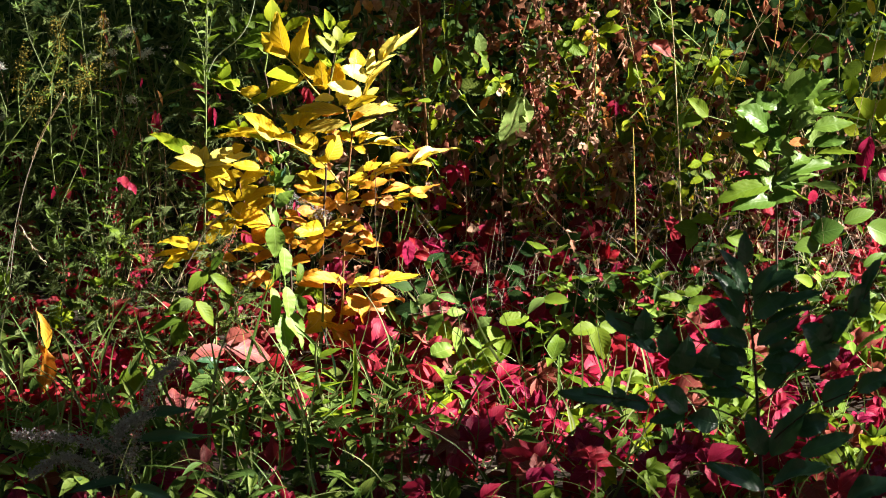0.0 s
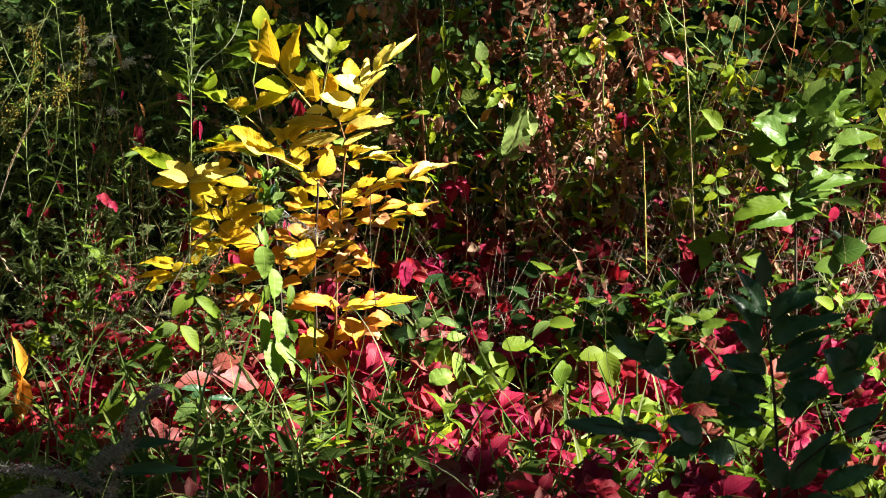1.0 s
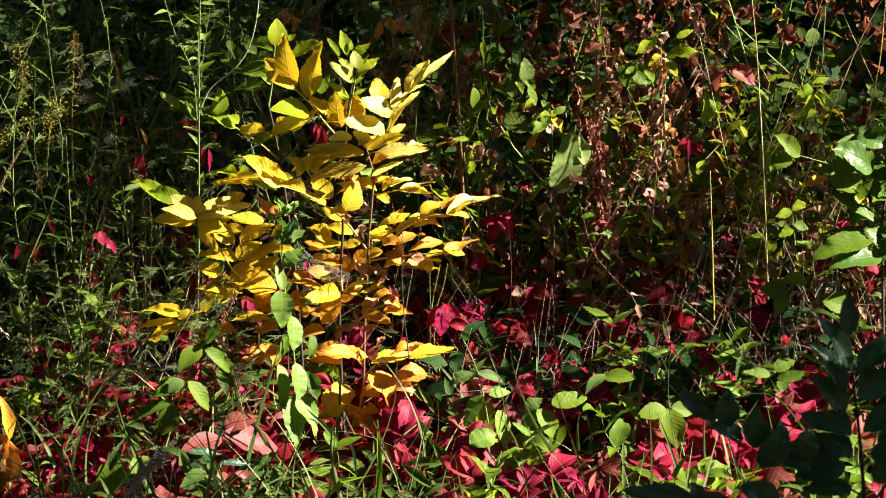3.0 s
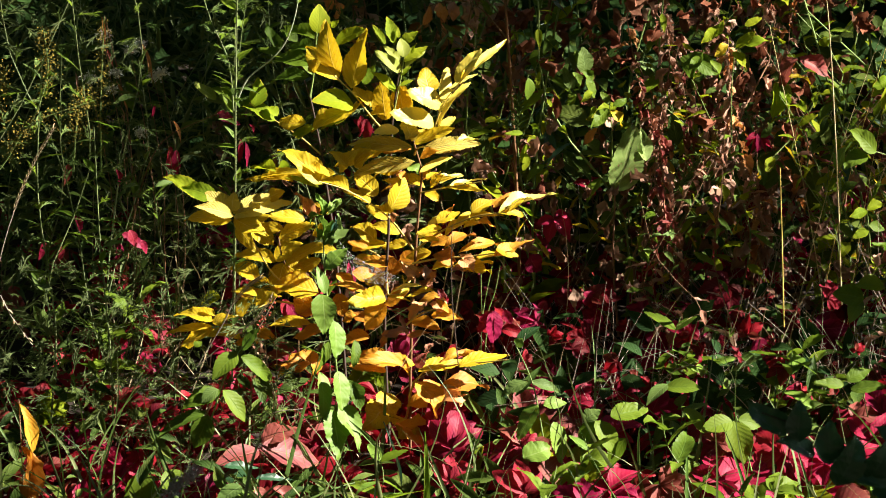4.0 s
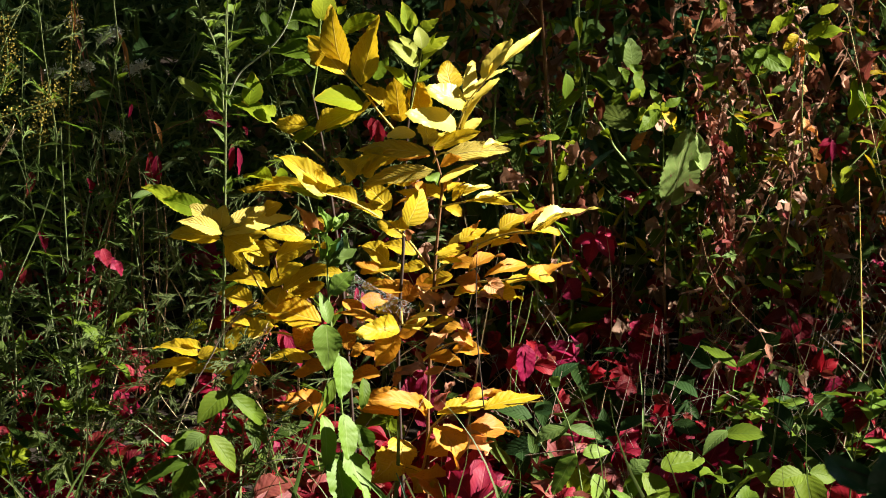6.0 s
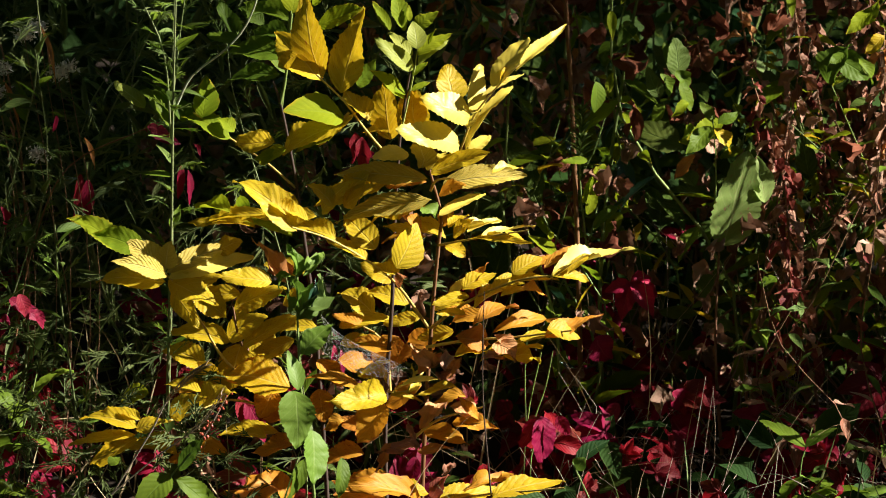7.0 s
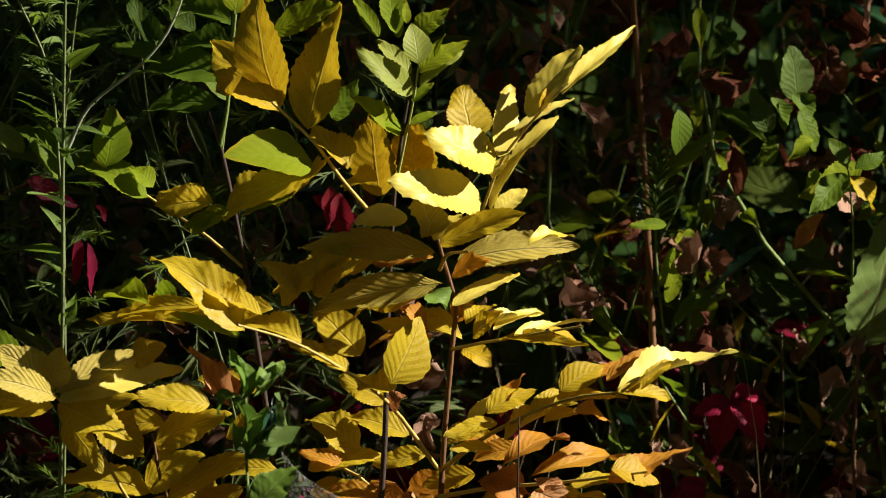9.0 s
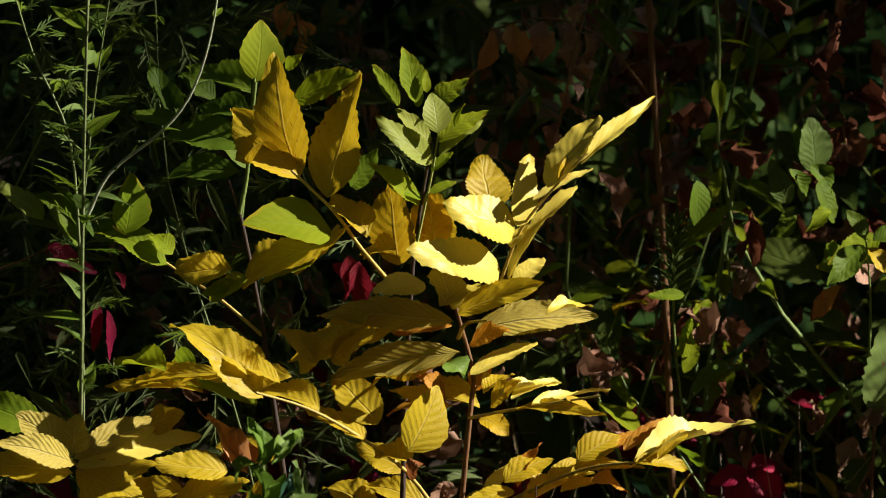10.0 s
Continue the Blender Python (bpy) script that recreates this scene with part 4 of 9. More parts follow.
leaf(spray, (-0.2537, 0.0002, 0.2021), (-0.3119, 0.0182, 0.2094), 0.0249, 52, "yellow")

# scorched leaves round the fork and below it
scorch = stalk("frond", ash, [(0.0041, 0.0001, 0.2944), (-0.0140, -0.0300, 0.2730), (-0.0664, -0.0701, 0.2843)], 0.0018, 0.0009, "yellow_stalk")
leaf(scorch, (0.0100, -0.0400, 0.3008), (-0.0121, -0.0541, 0.3276), 0.0202, 25, "scorched", "crumpled")
leaf(scorch, (-0.0010, -0.0400, 0.2978), (0.0280, -0.0260, 0.3050), 0.0166, 30, "scorched", "crumpled_b")
leaf(scorch, (0.0250, -0.0501, 0.2987), (0.0210, -0.0380, 0.3228), 0.0119, 20, "dry", "rolled")
leaf(scorch, (0.0260, -0.0400, 0.2878), (0.0420, -0.0280, 0.3050), 0.0166, 25, "scorched", "crumpled")
leaf(scorch, (-0.0061, -0.0501, 0.2947), (0.0160, -0.0400, 0.3028), 0.0107, 30, "scorched", "crumpled_b")
leaf(scorch, (0.0150, -0.0400, 0.2948), (0.0330, -0.0320, 0.2820), 0.0155, 20, "dry", "crumpled")
leaf(scorch, (-0.0141, -0.0601, 0.2755), (-0.0101, -0.0461, 0.3067), 0.0112, 51, "lit_yellow", "rolled")
leaf(scorch, (0.0199, -0.0601, 0.2915), (-0.0273, -0.0802, 0.2821), 0.0112, 58, "lit_yellow", "arched")
leaf(scorch, (0.0370, -0.0601, 0.2845), (-0.0032, -0.0761, 0.2782), 0.0098, 52, "yellow", "wavy")
leaf(scorch, (-0.0372, -0.0601, 0.2775), (-0.0442, -0.0521, 0.2936), 0.0083, 25, "dry", "crumpled")
leaf(scorch, (-0.0322, -0.0601, 0.2745), (-0.0000, -0.0460, 0.2648), 0.0084, 52, "yellow", "arched")
leaf(scorch, (0.0370, -0.0400, 0.3318), (0.0690, -0.0300, 0.3229), 0.0177, 28, "orange", "oval")
leaf(scorch, (0.0761, -0.0601, 0.3385), (0.0992, -0.0501, 0.3227), 0.0119, 20, "scorched", "curled")
leaf(scorch, (0.0350, -0.0501, 0.3147), (0.0670, -0.0380, 0.3168), 0.0169, 47, "yellow", "wavy")
leaf(scorch, (0.0611, -0.0601, 0.3115), (0.1231, -0.0380, 0.3208), 0.0196, 47, "yellow", "curled")
leaf(scorch, (0.0611, -0.0701, 0.3164), (0.0872, -0.0601, 0.3115), 0.0083, 30, "dry", "crumpled")
leaf(scorch, (-0.0622, -0.0501, 0.2937), (-0.0321, -0.0400, 0.3068), 0.0097, 42, "yellow", "arched")
leaf(scorch, (-0.0343, -0.0802, 0.2781), (-0.0942, -0.1233, 0.2803), 0.0280, 30, "yellow", "wavy")
leaf(scorch, (-0.0392, -0.0601, 0.2665), (-0.0665, -0.0862, 0.2290), 0.0352, 33, "orange", "wavy")
leaf(scorch, (-0.0351, -0.0501, 0.2867), (-0.0671, -0.0410, 0.2978), 0.0224, 52, "yellow")
low_frond = stalk("frond", ash, [(-0.0108, 0.0002, 0.2150), (0.0180, -0.0300, 0.2432), (0.0650, -0.0501, 0.2607)], 0.0018, 0.0009, "yellow_stalk")
leaf(low_frond, (-0.0010, -0.0400, 0.2350), (0.0260, -0.0240, 0.2562), 0.0166, 25, "scorched", "crumpled")
leaf(low_frond, (-0.0090, -0.0500, 0.2228), (-0.0130, -0.0400, 0.2420), 0.0083, 20, "dry", "crumpled_b")
leaf(low_frond, (0.0310, -0.0501, 0.2607), (0.0620, -0.0360, 0.2490), 0.0202, 25, "scorched", "curled")
leaf(low_frond, (0.0600, -0.0500, 0.2477), (0.0390, -0.0621, 0.2725), 0.0116, 33, "orange", "wavy")
leaf(low_frond, (0.0030, -0.0300, 0.2312), (0.0480, -0.0380, 0.2191), 0.0184, 18, "orange", "wavy_b")
leaf(low_frond, (0.0320, -0.0300, 0.2402), (0.0750, -0.0380, 0.2340), 0.0161, 18, "orange", "crumpled")
leaf(low_frond, (-0.0039, -0.0299, 0.2093), (0.0320, -0.0350, 0.2142), 0.0095, 10, "scorched", "curled")
leaf(low_frond, (-0.0030, -0.0500, 0.2178), (-0.0432, -0.0661, 0.2155), 0.0143, 30, "dry", "crumpled")
leaf(low_frond, (-0.0301, -0.0500, 0.2198), (-0.0461, -0.0601, 0.1947), 0.0119, 20, "scorched", "crumpled_b")
leaf(low_frond, (0.0220, -0.0500, 0.1879), (0.0360, -0.0420, 0.1971), 0.0095, 25, "dry", "crumpled")
leaf(low_frond, (0.0460, -0.0500, 0.1720), (0.0949, -0.0319, 0.1804), 0.0157, 38, "orange", "crumpled_b")
leaf(low_frond, (0.0100, -0.0399, 0.1623), (0.0290, -0.0400, 0.1852), 0.0155, 10, "rust", "curled")
leaf(low_frond, (-0.0299, -0.0299, 0.1815), (-0.0856, -0.0199, 0.1678), 0.0253, 28, "orange", "wavy")
leaf(low_frond, (-0.0249, -0.0299, 0.1676), (0.0101, -0.0198, 0.1619), 0.0172, 32, "yellow", "wavy")
base_frond = stalk("frond", ash, [(-0.0067, 0.0004, 0.0724), (0.0200, -0.0299, 0.1527), (0.1493, -0.0801, 0.1812)], 0.0018, 0.0009, "yellow_stalk")
leaf(base_frond, (0.0130, -0.0500, 0.1581), (0.0769, -0.0138, 0.1670), 0.0258, 47, "yellow")
leaf(base_frond, (0.0731, -0.0701, 0.1685), (0.1478, -0.0279, 0.1766), 0.0277, 47, "yellow")
leaf(base_frond, (0.0010, -0.0399, 0.1554), (-0.0875, -0.0912, 0.1878), 0.0269, 48, "orange", "curled")
leaf(base_frond, (-0.0340, -0.0500, 0.1601), (-0.0884, -0.0801, 0.1722), 0.0240, 53, "orange")
leaf(base_frond, (0.0130, -0.0399, 0.1425), (0.0360, -0.0700, 0.0918), 0.0373, 33, "orange", "curled")
leaf(base_frond, (0.0440, -0.0399, 0.1305), (0.1156, 0.0003, 0.1218), 0.0310, 38, "orange", "curled")
leaf(base_frond, (-0.0029, -0.0298, 0.1011), (0.0678, 0.0104, 0.1142), 0.0383, 28, "orange", "curled")
leaf(base_frond, (0.0440, -0.0499, 0.1084), (0.0829, -0.0268, 0.1210), 0.0313, 30, "scorched", "rolled")
leaf(base_frond, (-0.0178, -0.0298, 0.0773), (0.0130, -0.0549, 0.0417), 0.0373, 33, "orange", "crumpled")
leaf(base_frond, (-0.0337, -0.0197, 0.0915), (-0.0728, -0.0449, 0.0718), 0.0434, 32, "yellow", "curled")
leaf(base_frond, (-0.0415, 0.0003, 0.1199), (-0.0337, -0.0237, 0.0765), 0.0409, 37, "yellow")
leaf(base_frond, (0.0012, -0.0197, 0.0757), (-0.0178, -0.0348, 0.0544), 0.0445, 37, "yellow", "curled")
leaf(base_frond, (-0.1427, 0.0204, 0.1550), (-0.2051, -0.0138, 0.1611), 0.0344, 38, "orange", "crumpled")
leaf(base_frond, (-0.1432, 0.0002, 0.1822), (-0.1504, -0.0218, 0.1430), 0.0203, 33, "orange", "curled")
leaf(base_frond, (-0.1580, 0.0003, 0.1585), (-0.1973, -0.0238, 0.1449), 0.0241, 52, "yellow")

# ---- the dark sapling standing in the shade ----
dark = thing("shaded_sapling", (0.7833, -1.5096, -0.2592), "dark green leafy sapling standing in deep shade", "sapling")
stalk("stem", dark, [(0.7853, -1.5097, -0.2812), (0.7803, -1.5076, -0.0318), (0.7717, -1.5061, 0.1297), (0.7630, -1.5046, 0.2810), (0.7498, -1.5033, 0.4103)], 0.005, 0.002, "bark_dark")
leaf(dark, (0.7448, -1.5027, 0.4645), (0.7441, -1.5021, 0.5271), 0.0440, 10, "deep_green")
leaf(dark, (0.7498, -1.5033, 0.4103), (0.6884, -1.5024, 0.4963), 0.0440, 30, "deep_green")
leaf(dark, (0.7390, -1.5036, 0.3785), (0.6808, -1.5029, 0.4538), 0.0484, 30, "deep_green")
leaf(dark, (0.7605, -1.5033, 0.4103), (0.8045, -1.5027, 0.4645), 0.0440, 20, "deep_green")
leaf(dark, (0.7583, -1.5034, 0.3997), (0.8471, -1.5029, 0.4538), 0.0550, 30, "deep_green")
leaf(dark, (0.7816, -1.5036, 0.3785), (0.8873, -1.5032, 0.4156), 0.0396, 40, "deep_green")
leaf(dark, (0.7868, -1.5038, 0.3562), (0.8722, -1.5036, 0.3838), 0.0330, 40, "deep_green")
leaf(dark, (0.7399, -1.5040, 0.3456), (0.6858, -1.5034, 0.3997), 0.0550, 20, "deep_green")
leaf(dark, (0.7504, -1.5043, 0.3138), (0.6706, -1.5040, 0.3456), 0.0550, 30, "deep_green")
leaf(dark, (0.7663, -1.5043, 0.3138), (0.8455, -1.5037, 0.3668), 0.0550, 30, "deep_green")
leaf(dark, (0.7502, -1.5046, 0.2810), (0.6758, -1.5043, 0.3138), 0.0550, 20, "deep_green")
leaf(dark, (0.7768, -1.5046, 0.2810), (0.8566, -1.5046, 0.2810), 0.0660, 20, "deep_green")
leaf(dark, (0.7394, -1.5048, 0.2598), (0.6649, -1.5049, 0.2492), 0.0616, 20, "deep_green")
leaf(dark, (0.7876, -1.5044, 0.3022), (0.8451, -1.5043, 0.3138), 0.0440, 20, "deep_green")
leaf(dark, (0.7819, -1.5050, 0.2376), (0.8246, -1.5047, 0.2704), 0.0550, 20, "deep_green")
leaf(dark, (0.7499, -1.5051, 0.2270), (0.6754, -1.5051, 0.2270), 0.0440, 30, "deep_green")
leaf(dark, (0.7606, -1.5138, 0.3687), (0.8237, -1.5133, 0.4122), 0.0660, 20, "deep_green")
leaf(dark, (0.7283, -1.5144, 0.3040), (0.6972, -1.5147, 0.2722), 0.0550, 10, "deep_green")
left_arm = stalk("frond", dark, [(0.7626, -1.5052, 0.2164), (0.6759, -1.5147, 0.2722), (0.6115, -1.5242, 0.3281), (0.5052, -1.5338, 0.3724)], 0.002, 0.001, "bark_dark")
leaf(left_arm, (0.5422, -1.5241, 0.3387), (0.4859, -1.5236, 0.3875), 0.0506, 20, "deep_green")
leaf(left_arm, (0.5582, -1.5242, 0.3281), (0.5584, -1.5236, 0.3875), 0.0550, 0, "deep_green")
leaf(left_arm, (0.6007, -1.5246, 0.2952), (0.6031, -1.5239, 0.3578), 0.0616, 10, "deep_green")
leaf(left_arm, (0.6122, -1.5249, 0.2634), (0.6382, -1.5241, 0.3387), 0.0660, 10, "deep_green")
leaf(left_arm, (0.6592, -1.5248, 0.2740), (0.6807, -1.5242, 0.3281), 0.0660, 10, "deep_green")
leaf(left_arm, (0.5805, -1.5244, 0.3069), (0.5272, -1.5242, 0.3281), 0.0440, 30, "deep_green")
leaf(left_arm, (0.6858, -1.5249, 0.2634), (0.6326, -1.5247, 0.2846), 0.0440, 30, "deep_green")
low_arm = stalk("frond", dark, [(0.7658, -1.5158, 0.1642), (0.6751, -1.5355, 0.2058), (0.5584, -1.5555, 0.2200), (0.4522, -1.5754, 0.2384)], 0.002, 0.001, "bark_dark")
leaf(low_arm, (0.5054, -1.5655, 0.2250), (0.4019, -1.5653, 0.2387), 0.0484, 25, "deep_green")
leaf(low_arm, (0.5104, -1.5556, 0.2094), (0.4999, -1.5552, 0.2476), 0.0440, 20, "deep_green")
leaf(low_arm, (0.5691, -1.5556, 0.2094), (0.4998, -1.5555, 0.2126), 0.0440, 25, "deep_green")
leaf(low_arm, (0.6384, -1.5557, 0.2020), (0.5713, -1.5553, 0.2370), 0.0660, 20, "deep_green")
leaf(low_arm, (0.6330, -1.5557, 0.1935), (0.5690, -1.5558, 0.1829), 0.0440, 25, "deep_green")
leaf(low_arm, (0.6952, -1.5358, 0.1730), (0.6388, -1.5357, 0.1847), 0.0660, 10, "deep_green")
right_arm = stalk("frond", dark, [(0.7721, -1.5054, 0.1952), (0.8453, -1.5146, 0.2828), (0.9196, -1.5241, 0.3387), (0.9934, -1.5329, 0.4584)], 0.002, 0.001, "bark_dark")
leaf(right_arm, (0.8987, -1.5144, 0.3040), (0.8457, -1.5139, 0.3528), 0.0726, 10, "deep_green")
leaf(right_arm, (0.8989, -1.5142, 0.3262), (0.9408, -1.5136, 0.3803), 0.0660, 10, "deep_green")
leaf(right_arm, (0.9411, -1.5238, 0.3705), (0.9725, -1.5231, 0.4353), 0.0660, 20, "deep_green")
leaf(right_arm, (0.9617, -1.5233, 0.4141), (0.9985, -1.5226, 0.4842), 0.0330, 10, "deep_green")
leaf(right_arm, (0.8670, -1.5247, 0.2846), (0.9194, -1.5243, 0.3175), 0.0550, 20, "deep_green")
low_right_arm = stalk("frond", dark, [(0.7741, -1.5162, 0.1208), (0.8669, -1.5355, 0.2005), (0.9725, -1.5552, 0.2476), (1.0569, -1.5550, 0.2688)], 0.002, 0.001, "bark_dark")
leaf(low_right_arm, (0.8882, -1.5355, 0.2058), (0.9514, -1.5350, 0.2599), 0.0660, 20, "deep_green")
leaf(low_right_arm, (0.9511, -1.5553, 0.2370), (1.0142, -1.5550, 0.2688), 0.0550, 20, "deep_green")
leaf(low_right_arm, (0.9831, -1.5552, 0.2476), (1.0677, -1.5548, 0.2900), 0.0550, 20, "deep_green")
leaf(low_right_arm, (0.7932, -1.5163, 0.1103), (0.8672, -1.5153, 0.2129), 0.0660, 10, "deep_green")
leaf(low_right_arm, (0.7826, -1.5163, 0.1103), (0.7500, -1.5156, 0.1854), 0.0616, 10, "deep_green")
leaf(low_right_arm, (0.8349, -1.5159, 0.1536), (0.8990, -1.5156, 0.1801), 0.0660, 20, "deep_green")
leaf(low_right_arm, (0.8457, -1.5263, 0.1120), (0.9417, -1.5260, 0.1501), 0.0550, 20, "deep_green")
leaf(low_right_arm, (0.7932, -1.5269, 0.0581), (0.9094, -1.5266, 0.0909), 0.0550, 30, "deep_green")
leaf(low_right_arm, (0.7825, -1.5270, 0.0475), (0.6764, -1.5265, 0.0961), 0.0550, 30, "deep_green")
leaf(low_right_arm, (0.9313, -1.5272, 0.0253), (1.0262, -1.5269, 0.0581), 0.0660, 20, "deep_green")

# ---- parts of the undergrowth ----
def scatter(n, x0, x1, y0, y1, seed, keep=None):
    r = np.random.default_rng(seed)
    out = []
    while len(out) < n:
        x, y = r.uniform(x0, x1), r.uniform(y0, y1)
        if keep is None or r.random() < keep(x, y):
            out.append((x, y))
    return out


def turned(r, lo, hi, spin=math.pi):
    """A leaf that spreads to some side and tips towards the open, south side."""
    lean = np.array(Euler((radians(r.uniform(lo, hi)), radians(r.uniform(-22, 22)), 0)).to_matrix())
    return lean @ np.array(Euler((0, 0, r.uniform(-spin, spin))).to_matrix())


def palmate(seed, droop=0.3):
    """A creeper leaf of five leaflets, about 1 across, its stalk at the origin."""
    r = np.random.default_rng(seed)
    out = []
    for a, s in ((0, 1.0), (-42, 0.92), (42, 0.92), (-95, 0.66), (95, 0.66)):
        f = leaf_form("ash", 8, 0.3, 0.25, 0.06, 0.08, twist=r.uniform(-0.5, 0.5), seed=seed * 10 + a + 100)
        out.append(put(f, rot(r.uniform(-0.55, 0.1) - droop * 0.5, r.uniform(-0.35, 0.35), radians(a + r.uniform(-9, 9))), (0.34 * s, 0.62 * s, 0.5 * s)))
    return merge(out)


PALMS = [palmate(k) for k in range(5)]
PALM_MESH = {}


def palm(parent, at, size, m, kind):
    """One creeper leaf hung at a place, turned by m."""
    k = random.randrange(5)
    if (k, kind) not in PALM_MESH:
        PALM_MESH[(k, kind)] = mesh_of("creeper_leaf", PALMS[k], kind)
    ob = new("creeper_leaf", PALM_MESH[(k, kind)])
    ob.parent = parent
    ob.matrix_basis = Matrix.Translation(Vector(at) - home(parent)) @ Matrix(m).to_4x4() @ Matrix.Diagonal((size, size, size, 1))
    return ob


def facing(tip, spin, roll=0):
    """tip: degrees from lying flat (0) to hanging upright towards the open side (90); spin: where its middle leaflet points (0 up, 180 down)."""
    return rot(radians(tip), 0, 0) @ rot(0, radians(roll), 0) @ rot(0, 0, radians(spin))


def hung(parent, at, way, length, width, roll, kind, form, name="leaf"):
    """A leaf that grows from a place along a way, its face turned up and then rolled."""
    if form == "lance":
        width = min(width, 0.3 * length)
    y = Vector(way).normalized()
    x = y.cross(Vector((0, 0, 1)))
    x = x.normalized() if x.length > 1e-3 else Vector((1, 0, 0))
    z = x.cross(y)
    m = Matrix((x, y, z)).transposed().to_4x4() @ Matrix.Rotation(radians(roll), 4, "Y")
    key = (form, kind, name)
    if key not in LEAF_MESH:
        LEAF_MESH[key] = mesh_of(name, FORMS[form], kind)
    ob = new(name, LEAF_MESH[key])
    ob.parent = parent
    ob.matrix_basis = Matrix.Translation(Vector(at) - home(parent)) @ m @ Matrix.Diagonal((width, length, 0.5 * (width + 0.4 * length), 1))
    return ob


def weed(name, base, height, lean, per, ln, wd, forms, kinds, pitch, stem_mat, label, category, seed, r0=0.002, paired=False, top_small=0.5, wobble=0.02, start=0.15):
    """An upright weed: a crooked stem with leaves set spirally or in pairs."""
    r = np.random.default_rng(seed)
    e = thing(name, base, label, category, category + " in the undergrowth")
    b = Vector(base)
    pts = [b - Vector((0, 0, 0.02))]
    for k in range(1, 5):
        f = k / 4
        pts.append(b + Vector((lean[0] * f * f + r.normal(0, wobble), lean[1] * f * f + r.normal(0, wobble), height * f)))
    line = bow(pts, 4)
    stalk("stem", e, pts, r0, r0 * 0.4, stem_mat, sides=5, steps=3)
    for k in range(per):
        f = start + (1 - start) * (k + 0.5 * r.random()) / per
        i = min(int(f * (len(line) - 1)), len(line) - 2)
        q = line[i].lerp(line[i + 1], f * (len(line) - 1) - i)
        for j in range(2 if paired else 1):
            a = (k * (1.57 if paired else 2.4)) + j * math.pi + r.uniform(-0.4, 0.4)
            p = radians(r.uniform(*pitch))
            l = r.uniform(*ln) * (1 - top_small * f)
            hung(e, q, (math.cos(a) * math.cos(p), math.sin(a) * math.cos(p), math.sin(p)), l, l * wd * r.uniform(0.8, 1.25), r.uniform(-35, 35), kinds[int(r.integers(len(kinds)))], forms[int(r.integers(len(forms)))])
    return e


def repeat(protos, n, area, seed, keep=None, scale=(0.8, 1.2)):
    """Copies of a few weeds strewn over a stretch of ground."""
    r = np.random.default_rng(seed)
    for k, (x, y) in enumerate(scatter(n, *area, seed, keep)):
        s = r.uniform(*scale)
        m = Matrix.Translation((x, y, ground_z(x, y))) @ Matrix.Rotation(r.uniform(0, 6.28), 4, "Z") @ Matrix.Rotation(r.normal(0, 0.12), 4, "X") @ Matrix.Diagonal((s, s, s, 1))
        if k < len(protos):
            protos[k].matrix_basis = m
        else:
            copy_thing(protos[k % len(protos)], m)


r = np.random.default_rng(11)

# ---- tall weeds at the back ----
leafy = slim_form("oval", 5, 0.3, 0.25)
lancey = slim_form("lance", 5, 0.35, 0.3)
BACK = (0, 0, 0)
broad = [weed("broadleaf_weed", BACK, r.uniform(0.4, 0.75), (r.normal(0, 0.12), -0.06), int(r.integers(20, 27)), (0.032, 0.07), 0.34, ("lance", "wavy", "arched", "oval"), kd, (-65, 15), "green_stalk", "broad-leaved green weed with drooping leaves", "weed", 100 + k)
         for k, kd in enumerate((("green", "grey_green"), ("green", "lime"), ("green", "lime", "deep_green"), ("grey_green", "green", "deep_green"), ("green", "green", "rust"), ("deep_green", "lime")))]
repeat(broad, 57, (0.06, 1.2, 0.32, 0.95), 41)
repeat([weed("yellowing_weed", BACK, r.uniform(0.3, 0.55), (r.normal(0, 0.1), -0.06), 20, (0.03, 0.06), 0.4, ("oval", "wavy", "flat", "curled"), kd, (-60, 30), "green_stalk", "small green weed turning yellow", "weed", 110 + k, 0.0014, wobble=0.035) for k, kd in enumerate((("lime",), ("lime", "lime", "yellow"), ("lime", "green")))], 26, (0.12, 0.8, 0.32, 0.6), 49)
dried = [weed("withered_weed", BACK, r.uniform(0.5, 0.85), (r.normal(0, 0.12), -0.05), int(r.integers(34, 44)), (0.022, 0.046), 0.4, ("crumpled", "shrivelled", "crumpled_b", "rolled"), kd, (-85, -20), "dry_stalk", "withered brown weed with crumpled hanging leaves", "weed", 120 + k, 0.0018, wobble=0.05, start=0.3)
         for k, kd in enumerate((("dry",), ("dry", "scorched"), ("dry",), ("dry", "rust")))]
repeat(dried, 16, (0.06, 0.66, 0.36, 0.75), 42)
repeat([weed("withered_weed", BACK, 0.6, (0.08, -0.05), 18, (0.03, 0.05), 0.55, ("crumpled", "shrivelled"), ("dry", "scorched"), (-85, -20), "dry_stalk", "withered brown weed with crumpled hanging leaves", "weed", 130)], 9, (-0.3, 0.15, 0.5, 0.9), 45)
feather = [weed("mugwort", BACK, r.uniform(0.45, 0.8), (r.normal(0, 0.12), -0.05), int(r.integers(26, 34)), (0.04, 0.07), 0.62, ("cut", "cut_b", "cut", "lance"), kd, (-20, 55), "grey_stalk", "slender grey-green mugwort with finely cut leaves", "weed", 140 + k, 0.0013, wobble=0.03)
           for k, kd in enumerate((("grey_green",), ("grey_green", "green"), ("green", "grey_green"), ("grey_green", "deep_green"), ("green",)))]
repeat(feather, 42, (-0.98, -0.12, 0.12, 1.05), 43)
